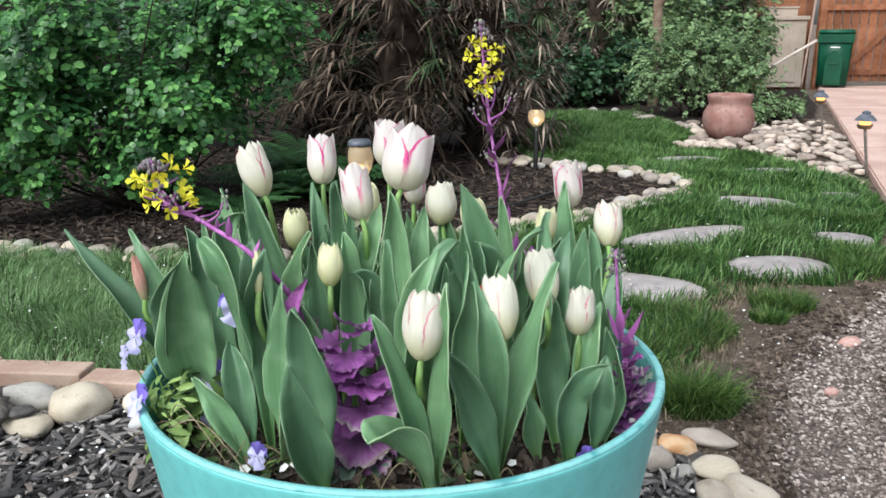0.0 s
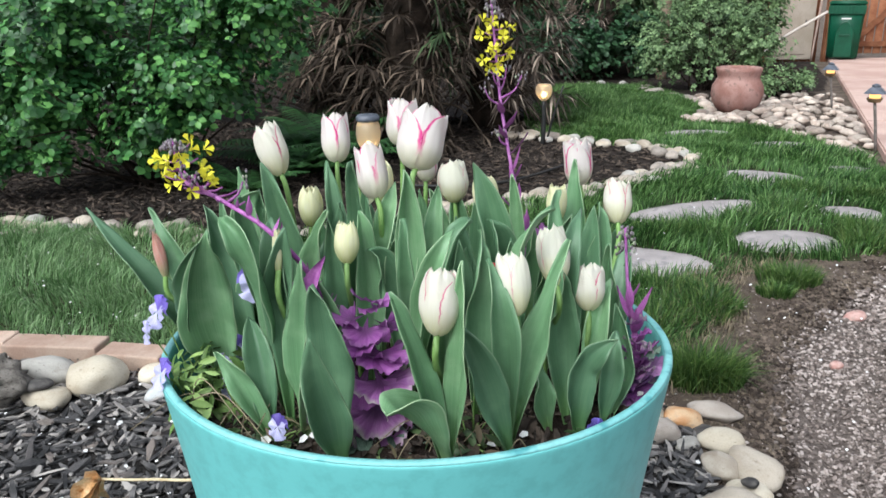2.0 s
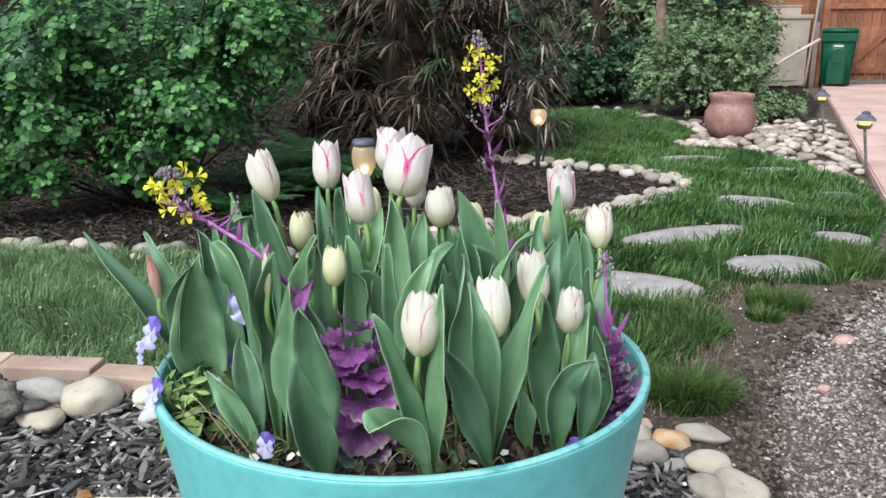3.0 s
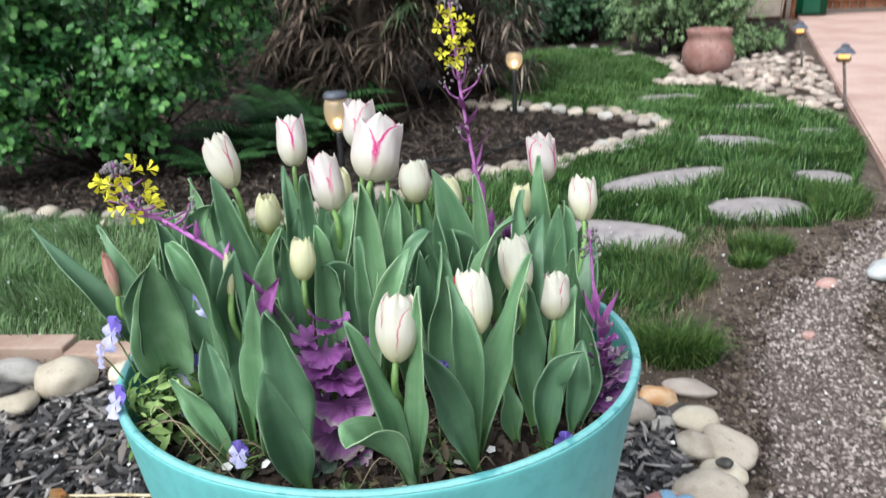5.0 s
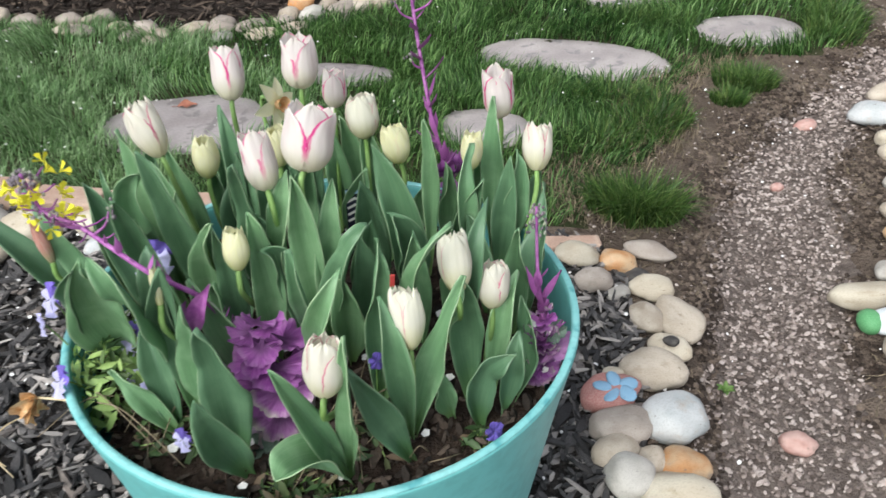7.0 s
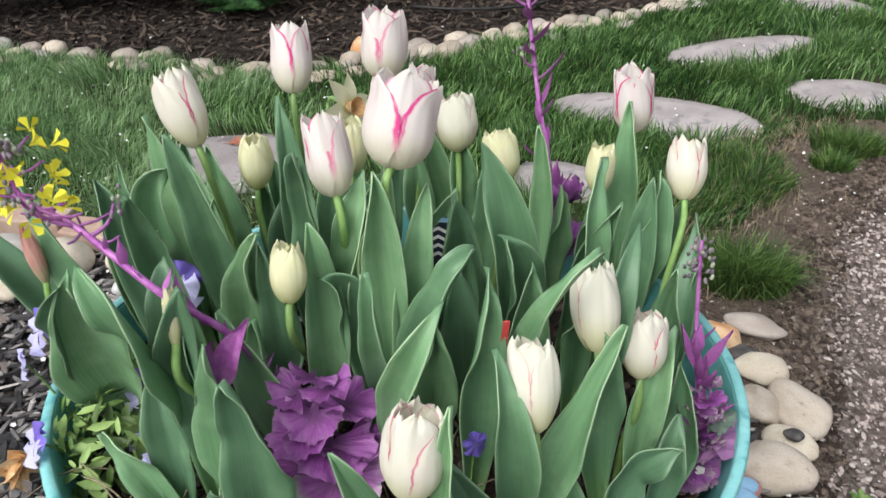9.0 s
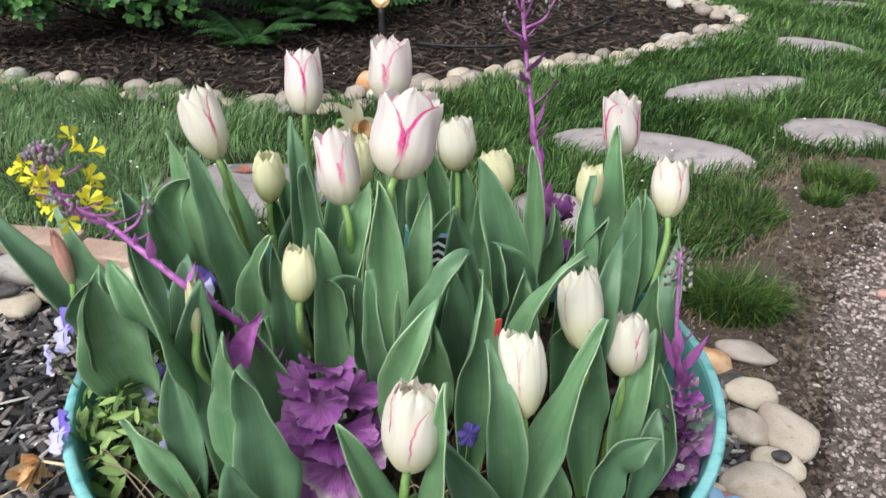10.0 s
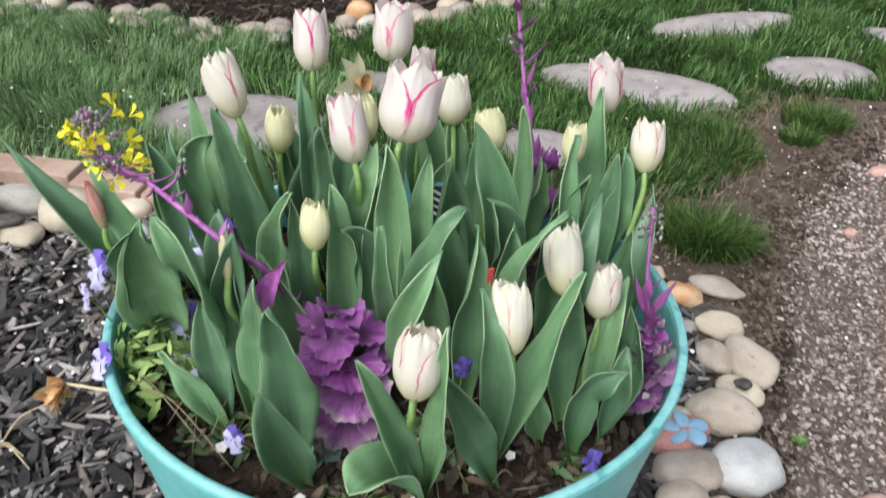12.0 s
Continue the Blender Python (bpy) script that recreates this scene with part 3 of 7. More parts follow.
gravel_path = sheet("gravel_path", 5, M_GRAVEL, "sunken path of fine pinkish gravel")
bm = bmesh.new()
bmesh.ops.create_grid(bm, x_segments=2, y_segments=2, size=300)
bmesh.ops.translate(bm, verts=bm.verts, vec=(0, 0, -0.16))
tagged(new("ground", bm_mesh("ground", bm, M_SOIL)), "bare earth reaching far beyond the garden", "ground", "", "structure")

# pink concrete walk in slabs with open joints
walk_path = thing("walk", "pinkish concrete walk leading to the gate", "walk", kind="structure")
for y0, y1 in ((3.9, 7.0), (7.02, 10.6), (10.62, 13.9)):
    bm = bmesh.new()
    edge = lambda y: 2.35 + (y - 3.9) * 0.385
    low = [bm.verts.new((x, y, -0.1)) for x, y in ((edge(y0), y0), (9.5, y0), (9.5, y1), (edge(y1), y1))]
    top = [bm.verts.new((v.co.x, v.co.y, 0.03)) for v in low]
    bm.faces.new(top)
    for i in range(4):
        bm.faces.new((low[i], low[(i + 1) % 4], top[(i + 1) % 4], top[i]))
    bmesh.ops.bevel(bm, geom=[e for e in bm.edges if min(v.co.z for v in e.verts) > 0], offset=0.012, segments=2, affect="EDGES")
    part("slab", bm, M_CONCRETE, walk_path)


# ---- stones ----
def stone_mesh(name, seed, material, flat=0.55, rough=0.12, detail=3):
    """A rounded stone about 1 across, flattened, with soft uneven sides."""
    bm = bmesh.new()
    bmesh.ops.create_icosphere(bm, subdivisions=detail, radius=0.5)
    o = Vector((seed * 7.31, seed * 3.17, seed * 1.93))
    for v in bm.verts:
        d = v.co.normalized()
        k = 1 + rough * noise.noise(d * 1.1 + o) * 2 + rough * 0.5 * noise.noise(d * 2.6 + o)
        v.co = d * 0.5 * k
        v.co.z *= flat
    return bm_mesh(name, bm, material)


def stone_thing(x, y, w, d, h, turn, kind, label, seed, name="stone", z=None):
    me = stone_mesh(name, seed, M_STONES[kind], 1.0)
    ob = new(name, me)
    base = float(ground_z(x, y)) if z is None else z
    ob.matrix_basis = pose(x, y, base + h * 0.36, 0, 0, turn) @ Matrix.Diagonal((w, d, h, 1))
    return tagged(ob, label, "stone", "stones by the planter")


LEAF_AT, SEED_AT = (-0.796, 2.944), (0.836, 1.534)
TAN, GREY, CREAM, RUST, BROWN, BLUE, DARK, PINKISH = range(8)
stone_thing(0.54, 1.99, 0.14, 0.09, 0.07, -15, CREAM, "yellowish cream stone beside the planter", 1)
stone_thing(0.65, 1.98, 0.115, 0.09, 0.065, -10, RUST, "rusty orange pebble in the stone border", 2)
stone_thing(0.755, 2.03, 0.15, 0.08, 0.05, -28, BROWN, "long flat grey-brown stone in the border", 3)
stone_thing(0.70, 1.93, 0.07, 0.06, 0.035, 0, DARK, "small dark slate pebble under lighter stones", 31)
stone_thing(0.725, 1.86, 0.125, 0.09, 0.06, -5, CREAM, "smooth oval off-white stone in the border", 4)
stone_thing(0.565, 1.87, 0.10, 0.09, 0.07, 10, BROWN, "brownish grey stone beside the planter", 5)
stone_thing(0.625, 1.83, 0.07, 0.045, 0.04, 20, GREY, "small pale pebble on the mulch", 6)
stone_thing(0.68, 1.735, 0.085, 0.115, 0.06, 18, TAN, "tan stone leaning on a larger one", 7)
stone_thing(0.765, 1.73, 0.12, 0.16, 0.075, 25, TAN, "large rounded tan stone in the border", 8)
stone_thing(0.715, 1.625, 0.105, 0.09, 0.06, -35, CREAM, "pale stone with a dark pebble lying on it", 9)
stone_thing(0.705, 1.605, 0.04, 0.028, 0.025, -20, DARK, "small glossy dark pebble on a pale stone", 32, "pebble", 0.03)
stone_thing(0.655, 1.545, 0.155, 0.12, 0.085, -15, TAN, "big rounded tan stone with small pits", 10)
stone_thing(0.555, 1.53, 0.065, 0.05, 0.04, 0, CREAM, "small cream pebble beside the planter", 11)
stone_thing(0.66, 1.395, 0.155, 0.135, 0.10, 10, BLUE, "bluish white blocky stone with rusty veins", 13)
stone_thing(0.535, 1.37, 0.15, 0.10, 0.075, 8, BROWN, "brownish grey oval stone in the border", 14)
stone_thing(0.515, 1.305, 0.105, 0.085, 0.06, 20, TAN, "small tan stone in the border", 15)
stone_thing(0.59, 1.285, 0.09, 0.07, 0.05, 40, TAN, "small flat tan stone in the border", 16)
stone_thing(0.535, 1.235, 0.11, 0.105, 0.075, 60, GREY, "pale angular stone in the border", 17)
stone_thing(0.655, 1.275, 0.115, 0.10, 0.07, 0, RUST, "orange-tan stone in the border", 18)
stone_thing(0.62, 1.18, 0.18, 0.13, 0.085, 5, CREAM, "large cream stone in the border", 19)
stone_thing(0.54, 1.12, 0.13, 0.11, 0.08, 30, GREY, "grey rounded stone in the border", 20)
stone_thing(0.66, 1.06, 0.15, 0.12, 0.08, 70, TAN, "tan rounded stone in the border", 21)
stone_thing(1.29, 1.82, 0.22, 0.09, 0.075, 3, CREAM, "long loaf-shaped tan stone on bare soil", 22)
stone_thing(1.30, 1.60, 0.12, 0.10, 0.07, 0, TAN, "tan stone at the far side of the gravel", 24)
stone_thing(1.40, 1.92, 0.09, 0.07, 0.05, 40, GREY, "pale grey stone on bare soil", 25)
stone_thing(0.95, 1.37, 0.085, 0.06, 0.045, -20, PINKISH, "flat pinkish stone half sunk in the gravel", 27)
stone_thing(1.53, 2.84, 0.09, 0.06, 0.045, 10, PINKISH, "reddish flat stone in the gravel", 28)
stone_thing(1.28, 2.43, 0.05, 0.04, 0.03, 40, PINKISH, "small red pebble in the gravel", 29)
stone_thing(1.90, 3.02, 0.13, 0.10, 0.075, 20, TAN, "tan stone at the far gravel edge", 33)
stone_thing(1.79, 2.83, 0.21, 0.13, 0.09, 0, BLUE, "pale bluish blocky stone beyond the gravel", 34)
stone_thing(1.73, 2.64, 0.10, 0.08, 0.06, 30, CREAM, "cream stone beyond the gravel", 35)
stone_thing(1.71, 2.53, 0.12, 0.09, 0.07, -15, TAN, "rounded tan stone beyond the gravel", 36)
stone_thing(1.63, 2.34, 0.11, 0.10, 0.07, 0, GREY, "pale grey stone on dark earth", 37)
stone_thing(1.55, 2.19, 0.11, 0.09, 0.07, 25, TAN, "tan oval stone on dark earth", 38)
stone_thing(1.50, 2.06, 0.12, 0.10, 0.07, 50, RUST, "orange stone beyond the gravel", 39)
stone_thing(-1.235, 2.19, 0.19, 0.12, 0.10, -4, GREY, "pale grey flattened stone beside the bricks", 41)
stone_thing(-1.055, 2.14, 0.18, 0.14, 0.125, 8, CREAM, "egg-shaped beige stone beside the bricks", 42)
stone_thing(-1.165, 2.05, 0.145, 0.10, 0.07, -6, CREAM, "white stone with a black pebble on top", 43)
stone_thing(-1.185, 2.05, 0.085, 0.055, 0.030, 15, DARK, "black pebble lying on a white stone", 44, "pebble", 0.045)
stone_thing(-0.90, 2.19, 0.11, 0.08, 0.07, 15, CREAM, "cream stone beside the bricks", 45)
stone_thing(-0.85, 2.08, 0.085, 0.06, 0.05, 50, BLUE, "whitish pebble on black mulch", 46)
stone_thing(-0.73, 2.16, 0.12, 0.09, 0.08, 5, TAN, "tan stone behind the planter", 47)
stone_thing(-1.47, 2.2, 0.12, 0.10, 0.10, 0, GREY, "grey stone beside the bricks", 49)
stone_thing(-1.62, 2.16, 0.17, 0.12, 0.10, 0, TAN, "tan stone in the border row", 50)

# weathered lump with ledges and cracks
def craggy_rock(x, y, w, d, h, turn, seed, label):
    bm = bmesh.new()
    bmesh.ops.create_icosphere(bm, subdivisions=4, radius=0.5)
    o = Vector((seed * 2.3, seed * 5.1, seed * 1.7))
    for v in bm.verts:
        q = v.co.normalized()
        ledge = 0.10 * math.sin(9 * q.z + 5 * noise.noise(q * 1.3 + o))
        crack = -0.16 * max(0.0, 1 - abs(noise.noise(Vector((q.x * 1.6, q.y * 1.6, q.z * 6.0)) + o)) / 0.12)
        v.co = q * (0.5 + 0.22 * noise.noise(q * 1.6 + o) + 0.07 * noise.noise(q * 4.5 + o) + 0.6 * ledge * 0.5 + crack)
    ob = new("rock", bm_mesh("rock", bm, M_CRAG))
    ob.matrix_basis = pose(x, y, float(ground_z(x, y)) + h * 0.34, 0, 0, turn) @ Matrix.Diagonal((w, d, h, 1))
    return tagged(ob, label, "rock", "stones by the planter")


craggy_rock(-1.375, 2.03, 0.29, 0.20, 0.19, 20, 4, "grey-brown craggy weathered rock on black mulch")

# painted stones
painted = thing("painted_stone", "faded red stone painted with a blue flower", "stone", "stones by the planter", (0.53, 1.455, 0.025))
put("body", stone_mesh("body", 12, M_REDPAINT, 1.0), painted, pose(0, 0, 0, 0, 0, 15) @ Matrix.Diagonal((0.145, 0.105, 0.075, 1)))
petal_me = stone_mesh("painted_petal", 60, M_BLUEPAINT, 0.35, 0.03, 2)
for k in range(5):
    a = 2 * math.pi * k / 5 + 0.4
    put("painted_petal", petal_me, painted, pose(0.010 + 0.030 * math.cos(a), -0.010 + 0.023 * math.sin(a), 0.0345 - 0.1 * 0.026 * abs(math.cos(a)) - (0.002 if math.sin(a) < -0.5 else 0), 10 if math.sin(a) > 0 else 20, 0, math.degrees(a)) @ Matrix.Diagonal((0.050, 0.036, 0.034, 1)))
painted2 = thing("painted_stone", "stone painted pale blue with a green end", "stone", "stones by the planter", (1.31, 1.715, -0.015))
put("body", stone_mesh("body", 23, M_PALEPAINT, 1.0), painted2, Matrix.Diagonal((0.16, 0.085, 0.07, 1)))
put("painted_end", stone_mesh("painted_end", 24, M_GREENPAINT, 1.0, 0.06), painted2, pose(-0.055, 0, 0) @ Matrix.Diagonal((0.062, 0.072, 0.06, 1)), "green painted end")

# bricks along the back of the mulch bed
brick_edging = thing("brick_edging", "row of pinkish bricks edging the lawn", "edging", kind="structure")
for x, y, length, turn in ((-1.93, 2.40, 0.33, -2), (-1.60, 2.395, 0.30, -3), (-1.29, 2.36, 0.33, -6), (-1.0, 2.29, 0.22, -10), (-0.77, 2.255, 0.22, -6), (-0.53, 2.235, 0.22, -5), (-0.29, 2.215, 0.22, -5), (-0.05, 2.195, 0.22, -5), (0.19, 2.17, 0.22, -5)):
    part("brick", box_bm((length, 0.095, 0.075), (0, 0, 0), 0.006), M_BRICK, brick_edging).matrix_basis = pose(x, y, 0.02, 1.5, -1, turn)

part("brick", box_bm((0.17, 0.06, 0.05), (0, 0, 0), 0.01), M_BRICK, brick_edging, "half buried brick end").matrix_basis = pose(0.535, 2.062, -0.018, 2, 3, 4)

# cream and tan stones edging the planting bed
rng = np.random.default_rng(5)
edging = thing("stone_edging", "row of cream and tan stones edging the bed", "edging", kind="structure")
edge_meshes = [stone_mesh("stone", 70 + k, M_STONES[(TAN, BROWN, BROWN, GREY, TAN, TAN)[k]], 1.0, 0.14, 2) for k in range(6)]
line = [Vector((x, y, 0)) for x, y in [(-3.0, 3.86)] + BED_FRONT + [(0.3, 6.62)]]
run = curve_points(line, 12)
gap, travelled = 0.0, 0.0
for a, b in zip(run, run[1:]):
    travelled += (b - a).length
    if travelled < gap:
        continue
    gap = travelled + rng.uniform(0.095, 0.15)
    t = (b - a).normalized()
    side = Vector((-t.y, t.x, 0))
    for row, chance in ((0.0, 1.0), (0.09, 0.5), (-0.08, 0.55)):
        if rng.random() > chance:
            continue
        w, d, h = rng.uniform(0.11, 0.17), rng.uniform(0.08, 0.11), rng.uniform(0.055, 0.09)
        if row < 0:
            h *= 0.6
        q = a + side * (row + rng.uniform(-0.02, 0.02)) + t * rng.uniform(-0.03, 0.03)
        put("stone", edge_meshes[rng.integers(6)], edging, pose(q.x, q.y, float(ground_z(q.x, q.y)) + h * 0.3, 0, 0, math.degrees(math.atan2(t.y, t.x)) + rng.uniform(-25, 25)) @ Matrix.Diagonal((w, d, h, 1)))
put("stone", stone_mesh("stone", 77, M_STONES[RUST], 1.0), edging, pose(-0.48, 3.93, 0.045) @ Matrix.Diagonal((0.13, 0.10, 0.11, 1)), "rusty orange stone")

# stones scattered along the lawn's far edge
for k, (x, y, w, d, h) in enumerate(((1.63, 10.42, 0.10, 0.08, 0.05), (1.81, 10.47, 0.13, 0.10, 0.07), (2.07, 10.33, 0.13, 0.10, 0.07), (2.30, 9.98, 0.22, 0.14, 0.06), (2.20, 9.66, 0.17, 0.13, 0.06), (2.27, 9.42, 0.24, 0.16, 0.075), (2.40, 9.12, 0.18, 0.14, 0.06), (2.50, 8.88, 0.22, 0.16, 0.07), (2.55, 8.62, 0.19, 0.15, 0.07))):
    words = "small pale stone where the lawn ends" if k < 3 else "weathered brown-grey stone between lawn and shrubs"
    tagged(stone_thing(x, y, w, d, h, 37 * k, GREY if k < 3 else BROWN, words, 120 + k), words, "stone", "stones along the lawn")

# river rocks round the terracotta pot
rock_meshes = [stone_mesh("rock", 80 + k, M_ROCKS, 0.6, 0.16, 2) for k in range(6)]
n = 0
while n < 300:
    x, y = rng.uniform(2.0, 4.4), rng.uniform(5.3, 9.6)
    if not bool(inside(ROCK_BED, x, y)) or rng.random() > (1.0 if y < 8.6 else 0.35):
        continue
    s = rng.uniform(0.07, 0.15) if x < 3.05 + (y - 7) * 0.2 else rng.uniform(0.06, 0.13)
    put("rock", rock_meshes[rng.integers(6)], rock_bed, pose(x, y, float(ground_z(x, y)) + s * 0.2 + rng.uniform(0, 0.03), rng.uniform(-15, 15), rng.uniform(-15, 15), rng.uniform(0, 360)) @ Matrix.Diagonal((s * 1.15, s * 0.85, s * 0.8, 1)))
    n += 1


# ---- flagstones set in the lawn ----
SLABS = [(0.71, 3.32, 0.415, 0.195, -12), (1.55, 3.585, 0.25, 0.17, 0), (1.28, 4.13, 0.43, 0.155, 24), (1.93, 4.95, 0.25, 0.165, -28), (2.07, 4.08, 0.15, 0.12, -20), (2.53, 5.13, 0.16, 0.11, -10), (1.97, 6.56, 0.30, 0.19, 5), (2.43, 6.05, 0.24, 0.12, 0), (-0.77, 2.83, 0.315, 0.215, 6), (-0.22, 3.22, 0.22, 0.10, -12), (0.32, 2.75, 0.165, 0.14, -15)]


def flagstone(x, y, rx, ry, turn, seed):
    bm = bmesh.new()
    steps = 44
    rings = []
    for shrink, z in ((0.97, -0.04), (1.0, 0.006), (0.985, 0.018), (0.95, 0.024), (0.6, 0.026), (0.25, 0.025)):
        ring = []
        for i in range(steps):
            a = 2 * math.pi * i / steps
            k = 1 + 0.09 * noise.noise(Vector((math.cos(a) * 1.5, math.sin(a) * 1.5, seed * 5.0))) + 0.035 * noise.noise(Vector((math.cos(a) * 5, math.sin(a) * 5, seed * 3.0)))
            c, s = math.cos(a), math.sin(a)
            c, s = math.copysign(abs(c) ** 0.85, c), math.copysign(abs(s) ** 0.85, s)
            ring.append(bm.verts.new((rx * shrink * k * c, ry * shrink * k * s, z + 0.003 * noise.noise(Vector((c * 3 * shrink, s * 3 * shrink, seed))))))
        rings.append(ring)
    for p, q in zip(rings, rings[1:]):
        for i in range(steps):
            bm.faces.new((p[i], p[(i + 1) % steps], q[(i + 1) % steps], q[i]))
    bm.faces.new(rings[-1])
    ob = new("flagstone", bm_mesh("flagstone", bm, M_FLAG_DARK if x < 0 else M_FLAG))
    ob.matrix_basis = pose(x, y, -0.016, 0, 0, turn)
    return tagged(ob, "darker mauve-grey flat stepping stone behind the planter" if x < 0 else "pinkish grey flat stepping stone sunk in the lawn", "stepping stone", "stepping stones")


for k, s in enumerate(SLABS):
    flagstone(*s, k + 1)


# ---- grass, mulch, gravel ----
def on_slab(x, y, grow=1.0):
    hit = np.zeros(x.shape, dtype=bool)
    for sx, sy, rx, ry, turn in SLABS:
        c, s = math.cos(radians(turn)), math.sin(radians(turn))
        u, v = (x - sx) * c + (y - sy) * s, -(x - sx) * s + (y - sy) * c
        hit |= (u / (rx * grow)) ** 2 + (v / (ry * grow)) ** 2 < 1
    return hit


def blades(rng, x, y, z, length, width, lean, spread_dir=None):
    """Grass blades: five verts each, bowed over. All arguments are arrays."""
    n = len(x)
    a = rng.uniform(0, 2 * math.pi, n)
    d = a if spread_dir is None else spread_dir + rng.normal(0, 0.5, n)
    dx, dy = np.cos(d), np.sin(d)
    wx, wy = -np.sin(a) * width / 2, np.cos(a) * width / 2
    v = np.zeros((n, 5, 3))
    m, t = length * 0.55, length
    v[:, 0] = np.stack([x + wx, y + wy, z], 1)
    v[:, 1] = np.stack([x - wx, y - wy, z], 1)
    mx, my, mz = x + dx * m * lean * 0.45, y + dy * m * lean * 0.45, z + m * np.sqrt(np.maximum(0.05, 1 - (lean * 0.45) ** 2))
    v[:, 2] = np.stack([mx - wx * 0.85, my - wy * 0.85, mz], 1)
    v[:, 3] = np.stack([mx + wx * 0.85, my + wy * 0.85, mz], 1)
    v[:, 4] = np.stack([x + dx * t * lean * 0.85, y + dy * t * lean * 0.85, z + t * np.sqrt(np.maximum(0.04, 1 - (lean * 0.85) ** 2)) * 0.97], 1)
    o = (np.arange(n) * 5)[:, None]
    quads, tris = (o + np.array([[0, 1, 2, 3]])).tolist(), (o + np.array([[3, 2, 4]])).tolist()
    return v.reshape(-1, 3), quads + tris


def lawn_points(rng, count, x0, x1, y0, y1):
    x, y = rng.uniform(x0, x1, count), rng.uniform(y0, y1, count)
    thick = 0.62 + 0.5 * wavy(x, y, 1.4) + 0.3 * wavy(x, y, 4.0)
    bare = 0.4 * np.clip((x - 0.42) / 0.5, 0, 1) * np.clip((3.2 - y) / 0.9, 0, 1)
    edge = (~inside(LAWN, x + 0.14, y)) & (y < 4.0) & (x > 0.5)
    thick = np.where(edge, thick * np.where(wavy(x, y, 3.3) > 0.12, 0.9, 0.16), thick)
    keep = inside(LAWN, x, y) & ~on_slab(x, y, 0.95) & (rng.random(count) < np.clip(thick, 0.25, 1) - 0.5 * bare)
    return x[keep], y[keep]


rng = np.random.default_rng(11)
chunks = []
for count, x0, x1, y0, y1, tall in ((145000, -2.5, 2.6, 2.1, 4.3, 0.064), (30000, -5.0, -2.5, 2.3, 4.0, 0.065), (110000, -1.0, 3.0, 4.3, 7.2, 0.06), (70000, 0.4, 3.0, 7.2, 10.3, 0.06)):
    x, y = lawn_points(rng, count, x0, x1, y0, y1)
    n = len(x)
    h = tall * rng.uniform(0.55, 1.45, n) * (1.15 + 0.35 * wavy(x, y, 2.3))
    wide = rng.uniform(0.0030, 0.0058, n) * np.clip(y / 3.4, 1, 2.0)
    chunks.append(blades(rng, x, y, ground_z(x, y) - 0.004, h, wide, np.clip(rng.normal(0.68, 0.26, n), 0.05, 1.08), 2.6 * wavy(x, y, 2.1) + 2.2 * wavy(x, y, 5.5)))
v = np.concatenate([c[0] for c in chunks])
faces, base = [], 0
for cv, cf in chunks:
    faces.extend([[i + base for i in f] for f in cf])
    base += len(cv)
quads = np.array([q for q in faces if len(q) == 4])
root = v[quads[:, 0]]
# blades near the bricks get the colour with the painted sheen
pale = root[:, 0] + 0.35 * wavy(root[:, 0], root[:, 1], 2.0) + rng.normal(0, 0.15, len(root)) + 0.6 * np.maximum(0, root[:, 1] - 3.1) < -0.55
far_end = ~pale & (root[:, 1] + 0.5 * wavy(root[:, 0], root[:, 1], 1.5) + rng.normal(0, 0.5, len(root)) > 5.9)
for chosen, name, material, label in ((far_end, "young_grass", M_GRASS_FAR, "fine bright green grass at the lawn's far end"), (~pale & ~far_end, "grass", M_GRASS, "lush green lawn grass with long soft blades"), (pale, "pale_grass", M_GRASS_PALE_SHEEN, "paler green lawn grass near the bricks, silvery sheen painted into its colour")):
    idx = (quads[chosen, 0][:, None] + np.arange(5)).ravel()
    o = (np.arange(int(chosen.sum())) * 5)[:, None]
    tagged(new(name, mesh_from(name, v[idx].tolist(), (o + np.array([[0, 1, 2, 3]])).tolist() + (o + np.array([[3, 2, 4]])).tolist(), material)), label, "grass", "", "stuff")

# longer tufts along slabs and the bare edge
tufts = [(0.75, 2.23, 0.09, 0.17), (0.82, 2.22, 0.07, 0.15), (0.69, 2.27, 0.08, 0.12), (1.37, 3.13, 0.11, 0.10), (1.42, 3.10, 0.08, 0.09), (0.88, 2.72, 0.13, 0.10), (0.98, 2.80, 0.10, 0.10), (0.72, 2.62, 0.12, 0.10), (0.8, 2.95, 0.14, 0.10), (0.98, 2.93, 0.10, 0.09), (1.88, 3.52, 0.14, 0.12), (1.98, 3.68, 0.14, 0.12), (1.2, 3.72, 0.14, 0.10), (1.0, 3.7, 0.14, 0.10), (1.5, 3.92, 0.14, 0.10), (1.75, 4.15, 0.14, 0.10), (2.3, 4.45, 0.12, 0.10), (2.0, 4.5, 0.14, 0.10), (0.5, 3.05, 0.14, 0.10), (1.28, 2.98, 0.07, 0.07)]
tx, ty, tl, td = [], [], [], []
for x, y, r, h in tufts:
    m = 620 if y < 2.4 else 420
    q, w = rng.uniform(0, 2 * math.pi, m), np.sqrt(rng.random(m)) * r
    tx.append(x + w * np.cos(q)), ty.append(y + w * np.sin(q) * 0.8), tl.append(h * rng.uniform(0.5, 1.1, m)), td.append(q)
tx, ty, tl, td = (np.concatenate(a) for a in (tx, ty, tl, td))
ok = ~on_slab(tx, ty, 0.95)
tx, ty, tl, td = tx[ok], ty[ok], tl[ok], td[ok]
